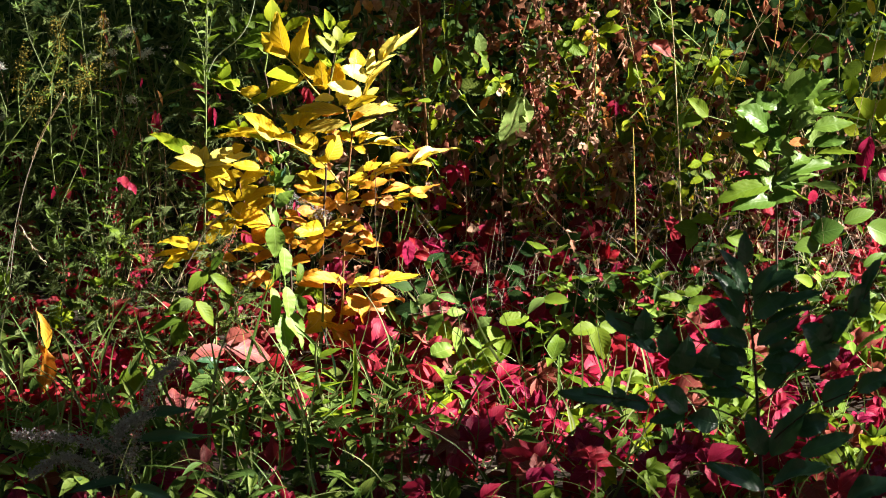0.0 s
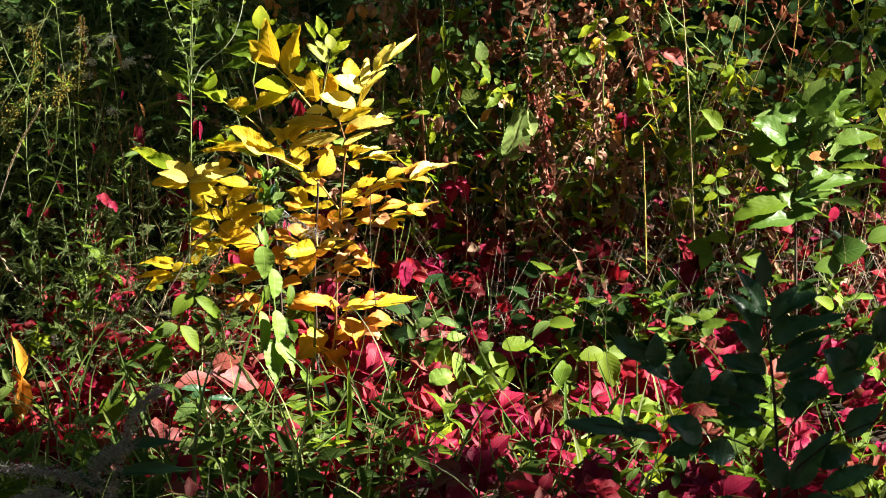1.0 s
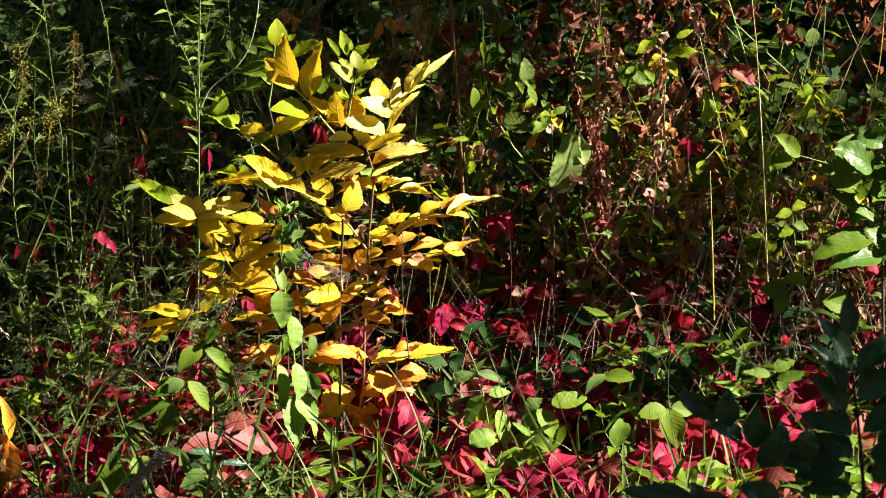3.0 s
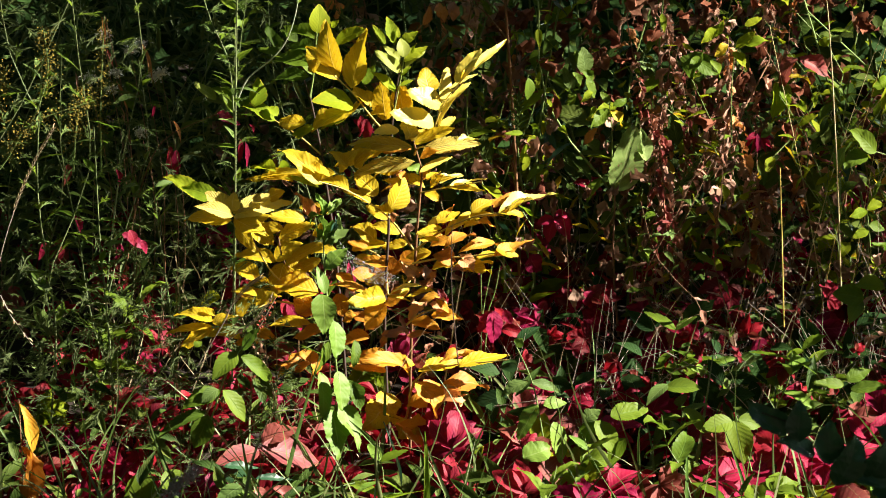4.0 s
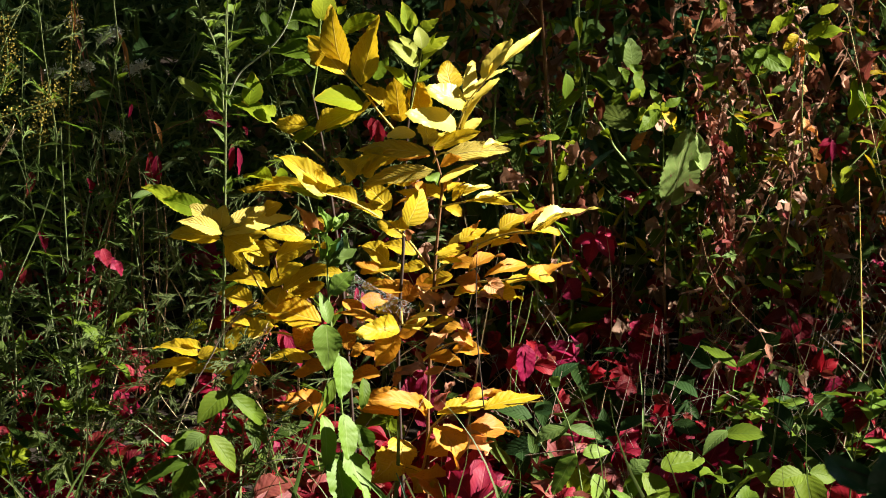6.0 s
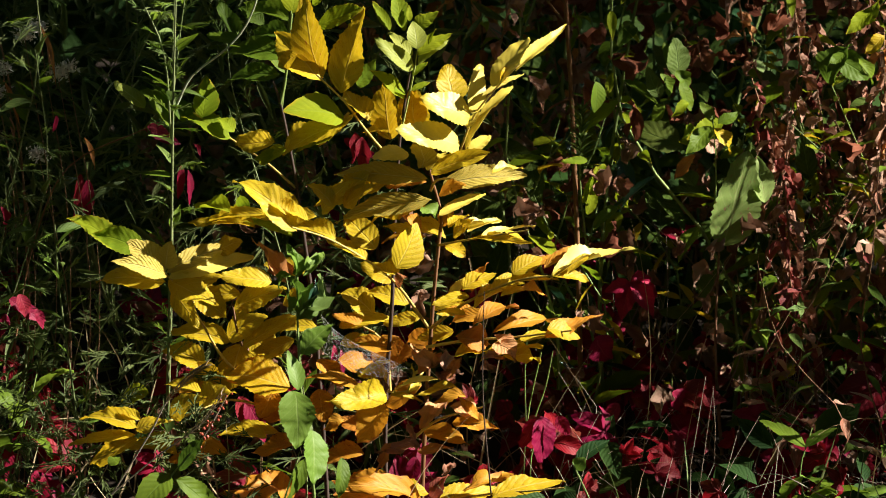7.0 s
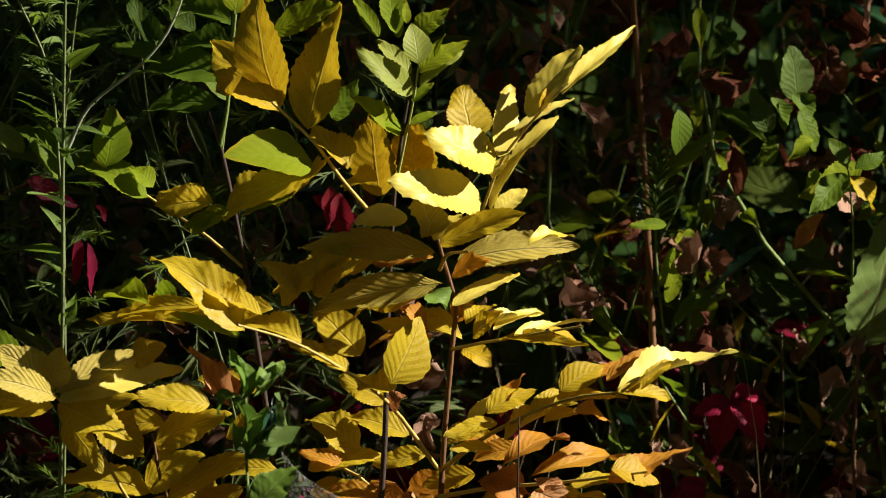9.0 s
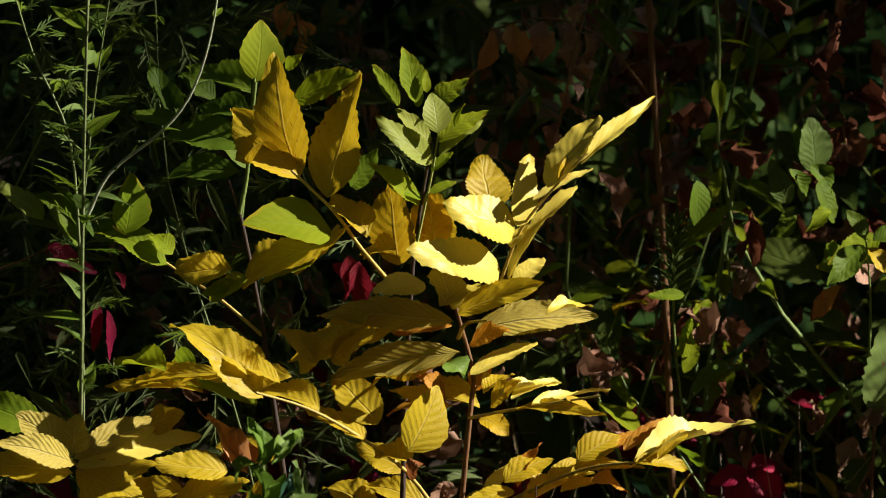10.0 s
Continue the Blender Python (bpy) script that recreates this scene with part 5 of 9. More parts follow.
repeat([weed("willowherb", BACK, 0.6, (0.1, -0.05), 24, (0.05, 0.08), 0.2, ("lance",), ("green", "deep_green"), (-30, 40), "green_stalk", "slender green weed with narrow leaves", "weed", 150 + k) for k in range(3)], 20, (-0.3, 0.4, 0.45, 1.1), 44)

repeat([weed("wiry_weed", BACK, 0.4, (0.06, -0.03), 18, (0.03, 0.055), 0.3, ("lance", "wavy", "crumpled"), kd, (-50, 40), "dry_stalk", "wiry half-dry weed with small leaves", "weed", 155 + k, 0.0011, wobble=0.03) for k, kd in enumerate((("green", "dry"), ("dry", "rust", "green"), ("grey_green", "dry")))], 26, (0.35, 1.1, 0.08, 0.42), 48)

repeat([weed("withered_weed", BACK, h, (0.03, -0.04), 46, (0.022, 0.05), 0.36, ("crumpled", "shrivelled", "crumpled_b", "rolled"), kd, (-88, -35), "dry_stalk", "tall withered weed hung with curled pinkish brown leaves", "weed", 180 + k, 0.002, wobble=0.02, start=0.35, top_small=0.3) for k, (h, kd) in enumerate(((0.62, ("dry",)), (0.56, ("dry", "dry", "scorched")), (0.5, ("dry", "rust"))))], 4, (0.33, 0.52, 0.3, 0.44), 57)

# ---- filling further back ----
def filler(n, area, seed, zs, form, ln, wd, lo, hi):
    r = np.random.default_rng(seed)
    out = []
    for x, y in scatter(n, *area, seed):
        l = r.uniform(*ln)
        out.append(put(form, turned(r, lo, hi), (l * wd * r.uniform(0.7, 1.3), l, l * 0.5), (x, y, ground_z(x, y) + r.uniform(*zs))))
    return merge(out)


# thicket depth: shade painted in as near-black leaf colour
tagged(new("thicket", mesh_of("thicket", filler(9000, (-2.0, 2.4, 1.1, 2.1), 51, (0.0, 1.5), leafy, (0.04, 0.1), 0.5, 20, 100), "mass_shaded")), "dense green thicket closing the view, its shade put into dark colour", "thicket", kind="stuff")
tagged(new("far_thicket", mesh_of("far_thicket", filler(5500, (-1.8, 2.0, 2.1, 3.3), 59, (0.0, 1.1), leafy, (0.06, 0.13), 0.5, 20, 100), "mass_shaded")), "leaves added behind the thicket, coloured dark for shade", "thicket", kind="stuff")
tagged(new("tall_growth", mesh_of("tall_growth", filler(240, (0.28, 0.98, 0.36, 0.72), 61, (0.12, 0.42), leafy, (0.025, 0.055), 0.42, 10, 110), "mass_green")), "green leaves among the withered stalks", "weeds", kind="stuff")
# added leaves that hide sunlit soil, shade put into their colour
tagged(new("ground_cover", mesh_of("ground_cover", filler(3200, (-1.5, 1.5, 0.9, 2.5), 62, (0.0, 0.22), leafy, (0.05, 0.11), 0.55, 0, 80), "mass_shaded")), "leaves added over the ground under the thicket, coloured dark for shade", "thicket", kind="stuff")
tagged(new("low_growth", mesh_of("low_growth", filler(680, (-0.1, 1.4, 0.45, 1.2), 52, (0.0, 0.34), leafy, (0.03, 0.07), 0.5, 20, 100), "mass_green")), "low green leaves among the tall weeds", "weeds", kind="stuff")
tagged(new("narrow_growth", mesh_of("narrow_growth", filler(3000, (-1.05, 0.06, 0.25, 1.1), 54, (0.0, 0.52), lancey, (0.025, 0.055), 0.14, 20, 100), "mass_olive")), "thin olive leaves among the mugwort stems", "weeds", kind="stuff")
tagged(new("feathery_growth", mesh_of("feathery_growth", filler(1800, (-1.0, -0.04, 0.12, 0.9), 55, (0.05, 0.64), FORMS["cut"], (0.03, 0.055), 0.55, 10, 110), "mass_olive")), "feathery cut leaves between the mugwort stems", "weeds", kind="stuff")
tagged(new("mugwort_fringe", mesh_of("mugwort_fringe", filler(760, (-0.8, -0.16, -0.16, 0.12), 56, (0.03, 0.3), FORMS["cut_b"], (0.028, 0.05), 0.55, 0, 110), "mass_olive")), "feathery grey-green leaves over the red creeper", "weeds", kind="stuff")
# low leaves darkened by colour, as if the plants above shaded them
tagged(new("shaded_leaves", mesh_of("shaded_leaves", filler(220, (0.12, 1.0, -0.04, 0.3), 58, (0.0, 0.17), leafy, (0.03, 0.06), 0.48, 0, 100), "mass_shaded")), "green leaves low among the red creeper, coloured dark for shade", "weeds", kind="stuff")
tagged(new("withered_growth", mesh_of("withered_growth", filler(300, (0.14, 0.95, 0.34, 0.8), 63, (0.26, 0.6), FORMS["shrivelled"], (0.02, 0.045), 0.45, 60, 150), "mass_withered")), "dark red-brown curled leaves hanging from the dead stalks", "leaves", kind="stuff")
tagged(new("dead_leaves", mesh_of("dead_leaves", filler(620, (-0.3, 1.2, 0.22, 0.8), 53, (0.0, 0.36), FORMS["shrivelled"], (0.018, 0.04), 0.5, 0, 120), "mass_dry")), "withered brown leaves caught among the stalks", "leaves", kind="stuff")

def bare(x, y):
    """Little grows right round the sapling's foot."""
    return 0.4 if y > -0.32 and -0.7 < x < 0.35 else 1.0


# ---- creeper ----
creeper = thing("creeper", (0.3, -0.1, ground_z(0.3, -0.1)), "crimson creeper leaves carpeting the ground between the grass", "creeper")


def red_share(x, y):
    patch = (0.45 if bare(x, y) == 1.0 else 0.25) + 0.9 * noise.noise(Vector((x * 3.3 + 5, y * 3.3, 2.0)))
    return min(1.0, max(0.06, patch + (0.7 if x > 0.15 and y < -0.1 else 0.4 if x > 0.15 and y < 0.05 else 0.0))) * (0.35 if y > 0.05 else 1.0) * (0.75 if x < 0.12 else 1.0)


for x, y in scatter(300, -0.72, 1.1, -0.84, 0.3, 3, red_share):
    q = r.random()
    kind = "crimson" if q < 0.7 else ("rust" if q < 0.82 else ("lime" if q < 0.9 else "green"))
    palm(creeper, (x, y, ground_z(x, y) + (r.uniform(0.04, 0.12) if x > 0.15 else r.uniform(0.0, 0.08))), r.uniform(0.07, 0.12), turned(r, 30, 88), kind)
climbing = thing("climbing_creeper", (0.0, 0.35, ground_z(0.0, 0.35)), "deep red creeper climbing through the weeds", "creeper")
for x, y in scatter(100, -0.75, 1.15, 0.16, 0.6, 4, lambda x, y: 1.0 if x > 0.1 else 0.45):
    palm(climbing, (x, y, ground_z(x, y) + abs(r.normal(0.06, 0.07)) + 0.04), r.uniform(0.045, 0.08), rot(0, 0, r.uniform(0.0, 1.4)) @ turned(r, 45, 95), "crimson" if r.random() < 0.85 else "rust")
low = []
for x, y in scatter(150, -0.95, 1.25, 0.1, 0.85, 5):
    s = r.uniform(0.06, 0.1)
    low.append(put(PALMS[int(r.integers(5))], rot(0, 0, r.uniform(0.0, 1.4)) @ turned(r, 30, 95), (s, s, s), (x, y, ground_z(x, y) + abs(r.normal(0.03, 0.06)) + 0.01)))
for x, y in scatter(150, -0.95, 1.25, -0.85, 0.2, 6):
    s = r.uniform(0.06, 0.1)
    low.append(put(PALMS[int(r.integers(5))], turned(r, 35, 80), (s, s, s), (x, y, ground_z(x, y) + r.uniform(0.0, 0.03))))
for x, y in scatter(520, -0.9, 0.4, -0.42, 0.25, 8):
    s = r.uniform(0.06, 0.1)
    low.append(put(PALMS[int(r.integers(5))], rot(0, 0, r.uniform(-1.6, -0.5)) @ turned(r, 35, 75), (s, s, s), (x, y, ground_z(x, y) + r.uniform(0.0, 0.05))))
for x, y in scatter(240, 0.05, 1.15, 0.0, 0.45, 9):
    s = r.uniform(0.03, 0.06)
    low.append(put(PALMS[int(r.integers(5))], rot(0, 0, r.uniform(-0.4, 1.2)) @ turned(r, 45, 95), (s, s, s), (x, y, ground_z(x, y) + r.uniform(0.02, 0.17))))
tagged(part("creeper_mass", merge(low), "mass_red", creeper), kind="stuff")

# ---- grass, herbs and seedlings ----
blade = slim_form("blade", 8, 0.4, 0.0)


def blades(n, area, seed, lo, hi, width, sway=0.6, keep=None):
    r = np.random.default_rng(seed)
    out = []
    for x, y in scatter(n, *area, seed, keep):
        ln, az, bend = r.uniform(lo, hi), r.uniform(0, 2 * math.pi), r.uniform(0.15, 1.0) * sway
        V, F, U = blade
        V = V * np.array((width * r.uniform(0.6, 1.3), ln, 0.01))
        a = bend * V[:, 1] / ln * 1.6
        k = max(bend * 1.6, 1e-3)
        P = np.stack([V[:, 0], ln * (1 - np.cos(a)) / k, ln * np.sin(a) / k + V[:, 2]], 1)
        P = P @ rot(r.normal(0, 0.85), r.normal(0, 0.35), az).T + np.array((x, y, ground_z(x, y)))
        out.append((P, F, U))
    return merge(out)


tagged(new("grass", mesh_of("grass", blades(850, (-0.9, 1.2, -0.85, 0.05), 21, 0.09, 0.30, 0.0055, 1.3, bare), "grass")), "green and yellowing grass blades among the creeper", "grass", kind="stuff")
tagged(new("dry_grass", mesh_of("dry_grass", blades(380, (-0.5, 1.3, 0.0, 0.9), 22, 0.12, 0.42, 0.0024, 0.8), "straw")), "thin dry straw stalks standing among the weeds", "grass", kind="stuff")
herb = []
for x, y in scatter(520, -0.9, 1.25, -0.85, 0.3, 31, lambda x, y: bare(x, y) * (0.3 if x > 0.2 and y < -0.12 else 1.0)):
    z0, top = ground_z(x, y), r.uniform(0.03, 0.13)
    for k in range(int(r.integers(3, 7))):
        l = r.uniform(0.025, 0.065)
        herb.append(put(leafy if r.random() < 0.4 else lancey, turned(r, 0, 70), (l * r.uniform(0.2, 0.42), l, l * 0.5), (x + r.normal(0, 0.012), y + r.normal(0, 0.012), z0 + top * r.uniform(0.3, 1.1))))
tagged(new("ground_herbs", mesh_of("ground_herbs", merge(herb), "mass_green")), "small green herbs between the creeper", "herbs", kind="stuff")
seedlings = [weed("seedling", BACK, r.uniform(0.1, 0.2), (r.normal(0, 0.03), -0.02), 5, (0.05, 0.085), 0.38, ("arched", "arched_b", "flat"), kd, (-35, 40), "green_stalk", "green seedling with paired leaves", "seedling", 160 + k, 0.0015, True, 0.35, 0.006, 0.3)
             for k, kd in enumerate((("green",), ("green", "pale_green"), ("grey_green", "green"), ("green",)))]
repeat(seedlings, 22, (-0.75, 1.1, -0.7, 0.15), 46, bare)
repeat([weed("seedling", BACK, 0.16, (0.02, -0.02), 5, (0.05, 0.085), 0.38, ("arched", "arched_b", "flat"), ("green", "pale_green"), (-35, 40), "green_stalk", "green seedling with paired leaves", "seedling", 170, 0.0015, True, 0.35, 0.006, 0.3)], 14, (0.3, 1.1, -0.45, 0.2), 47)


def twigs(n, area, seed, lo, hi, rad):
    r = np.random.default_rng(seed)
    out = []
    for x, y in scatter(n, *area, seed):
        p = np.array((x, y, ground_z(x, y)))
        d = np.array((r.normal(0, 0.5), r.normal(0, 0.25), 1.0))
        l = r.uniform(lo, hi)
        a, b = p + d * l * 0.5 + r.normal(0, 0.02, 3), p + d * l + r.normal(0, 0.03, 3)
        out.append(tube(bow([p, a, b], 3), rad, rad * 0.4, 4))
        for k in range(int(r.integers(1, 4))):
            out.append(tube(bow([a, a + (b - a) * 0.4 + r.normal(0, 0.02, 3), a + (b - a) * 0.7 + r.normal(0, 0.05, 3)], 2), rad * 0.6, rad * 0.3, 4))
    return merge(out)


tagged(new("dry_twigs", mesh_of("dry_twigs", twigs(210, (0.1, 1.15, 0.02, 0.6), 71, 0.08, 0.26, 0.0008), "pale_twig")), "thin pale dead twigs criss-crossing the weeds", "twigs", kind="stuff")

tagged(new("long_grass", mesh_of("long_grass", blades(160, (-0.75, 0.45, -0.75, -0.1), 23, 0.16, 0.40, 0.0065, 1.5, bare), "grass")), "long arching green grass blades in front", "grass", kind="stuff")

# ---- unseen trees added to shade the place ----
def shade_tree(base, centre, radii, count, seed, gap, lean, label):
    t = thing("tree", base, label, "tree")
    r = np.random.default_rng(seed)
    b, c = np.array(base), np.array(centre)
    top = c + (0, 0, radii[2] * 0.4)
    part("trunk", tube(bow([b - (0, 0, 0.1), b * 0.6 + c * 0.4 + (lean, 0, 0), b * 0.25 + c * 0.75 + (lean * 0.6, 0, 0), top], 4), 0.13, 0.03, 10), "bark_dark", t)
    for k in range(10):
        a = k * 2.4
        q0 = b * (0.5 - 0.04 * k) + c * (0.5 + 0.04 * k) + (lean * 0.5, 0, 0)
        q1 = c + np.array((math.cos(a) * radii[0], math.sin(a) * radii[1], (k / 9 - 0.5) * radii[2] * 1.2)) * 0.75
        part("limb", tube(bow([q0, (q0 + q1) / 2 + (0, 0, 0.1), q1], 3), 0.03, 0.008, 6), "bark_dark", t)
    crown = []
    while len(crown) < count:
        v = r.normal(0, 1, 3)
        v = v / np.linalg.norm(v) * r.random() ** 0.4 * np.array(radii)
        if noise.noise(Vector(v * (2.2 if radii[0] > 0.9 else 4.5) + seed)) < gap:
            continue
        l = r.uniform(0.06, 0.12)
        crown.append(put(leafy, rot(*r.uniform(-3, 3, 3)), (l * 0.6, l, l * 0.4), c + v))
    tagged(part("crown", merge(crown), "mass_green", t), kind="stuff")


def sunward(x, y, z, far):
    return tuple(np.array((x, y, z)) + np.array(sun_way) * far)


# added crowns out of view, each set sunward of the stretch it darkens
near_crown = sunward(0.5, -2.02, 0.2, 8.0)
shade_tree((near_crown[0] + 0.3, near_crown[1] - 0.3, 0.0), near_crown, (1.15, 0.64, 1.1), 5200, 81, -0.5, 0.2, "unseen leafy tree added to shade the near ground")
far_crown = sunward(0.2, 0.76, 0.86, 7.0)
shade_tree((far_crown[0] + 0.5, far_crown[1] + 0.5, 0.0), far_crown, (0.41, 0.6, 0.34), 1300, 82, -0.15, 0.3, "unseen leafy tree added to dapple the back of the thicket")
low_crown = sunward(0.5, 0.3, 0.16, 7.0)
shade_tree((low_crown[0] + 0.8, low_crown[1] + 0.6, 0.0), low_crown, (0.3, 0.2, 0.3), 50, 84, -0.1, 0.2, "unseen young leafy tree added to dapple the weeds")
side_crown = sunward(-0.52, -0.58, 0.12, 9.0)
shade_tree((side_crown[0] + 0.3, side_crown[1] - 0.8, 0.0), side_crown, (0.36, 0.22, 0.3), 300, 83, -0.1, 0.2, "unseen slender leafy tree added to dapple the ground")
left_crown = sunward(-0.38, 0.66, 0.36, 7.5)
shade_tree((left_crown[0] + 0.9, left_crown[1] + 0.9, 0.0), left_crown, (0.34, 0.34, 0.32), 100, 85, -0.15, 0.3, "unseen leafy tree added to shade the back of the mugworts")
# six more added trees, never in view, that hold back skylight
for k, (cx, cy, cz) in enumerate(((-2.6, 4.6, 4.4), (1.6, 5.4, 4.8), (-6.0, 1.0, 4.6), (4.8, 3.6, 4.4), (-4.6, -4.0, 6.0), (-4.0, -9.5, 6.5))):
    shade_tree((cx, cy + 0.4, ground_z(cx, cy)), (cx, cy, cz), (2.6, 2.4, 2.2), 4200, 90 + k, -0.4, 0.2, "unseen tall leafy tree added to cut the skylight")


# added ring of dark woodland, unseen, that keeps out light from the low sky
def woodland(radius, height):
    V, F = [], []
    n = 120
    for i in range(n):
        a = 2 * math.pi * i / n
        for j in range(9):
            f = j / 8
            bulge = radius + 2.5 * noise.noise(Vector((math.cos(a) * 6, math.sin(a) * 6, f * 4))) - 3 * f * f
            V.append((math.cos(a) * bulge, math.sin(a) * bulge, -0.6 + f * (height + 3.0 * noise.noise(Vector((math.cos(a) * 9, math.sin(a) * 9, 1.0))))))
    for i in range(n):
        for j in range(8):
            i2 = (i + 1) % n
            F.append((i * 9 + j, i2 * 9 + j, i2 * 9 + j + 1, i * 9 + j + 1))
    V = np.array(V)
    tagged(new("backdrop", mesh_of("backdrop", (V, np.array(F), V[:, :2] * 0.1), "mass_shaded")), "unseen dark woodland ring added to block the low sky", "woodland", kind="structure")


woodland(56.0, 27.0)


# added high tree, out of view, whose dark crown lowers the sky fill
def canopy(base, centre, radii, count, seed):
    t = thing("tree", base, "unseen old tree added so that its high canopy blocks skylight", "tree")
    r = np.random.default_rng(seed)
    b, c = np.array(base), np.array(centre)
    part("trunk", tube(bow([b - (0, 0, 0.2), b * 0.7 + c * 0.3, b * 0.35 + c * 0.65 + (-0.6, 0.3, 0.8), c], 4), 0.32, 0.08, 12), "bark_dark", t)
    for k in range(12):
        a = k * 2.4
        q1 = c + np.array((math.cos(a) * radii[0], math.sin(a) * radii[1], 0.4 * math.sin(k))) * 0.8
        q0 = b * 0.25 + c * 0.75
        part("limb", tube(bow([q0, (q0 + q1) / 2 + (0, 0, 0.4), q1], 3), 0.09, 0.02, 6), "bark_dark", t)
    crown = []
    for k in range(count):
        v = r.normal(0, 1, 3)
        v = v / np.linalg.norm(v) * r.random() ** 0.4 * np.array(radii)
        l = r.uniform(0.2, 0.34)
        crown.append(put(leafy, rot(*r.uniform(-3, 3, 3)), (l * 0.65, l, l * 0.4), c + v))
    tagged(part("crown", merge(crown), "mass_shaded", t), kind="stuff")


canopy((-4.6, 4.2, 0.4), (-1.8, 0.6, 9.2), (6.2, 6.0, 1.7), 12000, 95)
canopy((-5.5, -9.0, -0.3), (-2.5, -9.0, 9.4), (5.6, 5.2, 1.7), 9000, 96)
canopy((6.0, 9.0, 0.4), (3.0, 7.2, 8.4), (5.0, 4.0, 1.7), 7500, 97)
canopy((7.0, -9.5, -0.3), (7.0, -8.6, 7.0), (4.2, 3.8, 2.4), 6500, 98)

# ---- single plants in front of and round the sapling ----
def single(name, label, category, base):
    return thing(name, base, label, category)


vine = single("climbing_weed", "grey-green leafy weed standing against the sapling, its tip wilted", "weed", (-0.1111, -0.2506, 0.0628))
stalk("stem", vine, [(-0.1111, -0.2506, 0.0628), (-0.1072, -0.2505, 0.1804), (-0.1215, -0.2503, 0.2981), (-0.1266, -0.2402, 0.3748), (-0.1276, -0.2301, 0.4324)], 0.0018, 0.001, "green_stalk")
leaf(vine, (-0.1256, -0.2603, 0.3162), (-0.1367, -0.2452, 0.3536), 0.0204, 32.7708, "pale_green", "oval", name="leaf")
leaf(vine, (-0.1307, -0.2603, 0.3172), (-0.1287, -0.2814, 0.2615), 0.0345, 5, "pale_green", "flat", name="leaf")
leaf(vine, (-0.1114, -0.2604, 0.2749), (-0.1095, -0.2795, 0.2242), 0.0360, 47.966, "pale_green", "flat", name="leaf")
leaf(vine, (-0.1336, -0.2605, 0.1973), (-0.1286, -0.2856, 0.1315), 0.0251, 42.333, "pale_green", "arched", name="leaf")
leaf(vine, (-0.1064, -0.2705, 0.2012), (-0.1014, -0.2906, 0.1465), 0.0329, 44.0696, "pale_green", "flat", name="leaf")
leaf(vine, (-0.1204, -0.2706, 0.1458), (-0.1094, -0.2977, 0.0729), 0.0407, 33.1431, "pale_green", "flat", name="leaf")
leaf(vine, (-0.1022, -0.2605, 0.1500), (-0.0781, -0.2877, 0.0831), 0.0360, 40.1254, "pale_green", "wavy", name="leaf")
leaf(vine, (-0.0901, -0.2505, 0.1834), (-0.0740, -0.2676, 0.1388), 0.0219, 10, "green", "wavy", name="leaf")
leaf(vine, (-0.1193, -0.2404, 0.2409), (-0.1406, -0.2585, 0.1973), 0.0172, 37.6733, "green", "wavy", name="leaf")
leaf(vine, (-0.1216, -0.2503, 0.3516), (-0.0922, -0.2362, 0.3789), 0.0235, 25, "pale_green", "flat", name="leaf")
leaf(vine, (-0.1266, -0.2402, 0.3890), (-0.1386, -0.2251, 0.4294), 0.0156, 44.5141, "pale_green", "shrivelled", name="leaf")
leaf(vine, (-0.1236, -0.2402, 0.3940), (-0.1063, -0.2261, 0.4294), 0.0165, 35.3347, "grey_green", "shrivelled", name="leaf")
leaf(vine, (-0.1276, -0.2401, 0.4303), (-0.1357, -0.2291, 0.4596), 0.0146, 46.1902, "pale_green", "crumpled", name="leaf")
leaf(vine, (-0.1206, -0.2401, 0.4323), (-0.1003, -0.2211, 0.4496), 0.0136, 20, "pale_green", "crumpled", name="leaf")
leaf(vine, (-0.1125, -0.2402, 0.3990), (-0.1094, -0.2291, 0.4284), 0.0117, 0, "deep_green", "rolled", name="leaf")
leaf(vine, (-0.0810, -0.2304, 0.2400), (-0.0840, -0.2444, 0.2026), 0.0172, 39.8342, "green", "arched", name="leaf")

leaf(vine, (-0.1276, -0.2402, 0.3859), (-0.1114, -0.2271, 0.4193), 0.0157, 48.1282, "grey_green", "rolled", name="leaf")
leaf(vine, (-0.1337, -0.2401, 0.4344), (-0.1459, -0.2471, 0.4212), 0.0075, 32.4246, "pale_green", "shrivelled", name="leaf")
leaf(vine, (-0.1307, -0.2401, 0.4344), (-0.1337, -0.2311, 0.4596), 0.0079, 34.0611, "pale_green", "crumpled", name="leaf")
leaf(vine, (-0.1337, -0.2402, 0.3930), (-0.1437, -0.2301, 0.4193), 0.0086, 40.7954, "pale_green", "rolled", name="leaf")
leaf(vine, (-0.1255, -0.2402, 0.3506), (-0.0912, -0.2252, 0.3780), 0.0176, 20, "grey_green", "wavy", name="leaf")
leaf(vine, (-0.1206, -0.2401, 0.4344), (-0.1013, -0.2241, 0.4455), 0.0051, 20, "grey_green", "crumpled", name="leaf")

dead_leaf = single("withered_leaf", "rust-brown withered leaf caught behind the weed", "leaf", (-0.1403, -0.0500, 0.3919))
leaf(dead_leaf, (-0.1403, -0.0500, 0.3909), (-0.1784, -0.0500, 0.4369), 0.0158, 20, "scorched", "rolled", name="leaf")
leaf(dead_leaf, (-0.1402, -0.0400, 0.3959), (-0.1513, -0.0400, 0.4219), 0.0232, 0, "scorched", "crumpled", name="leaf")

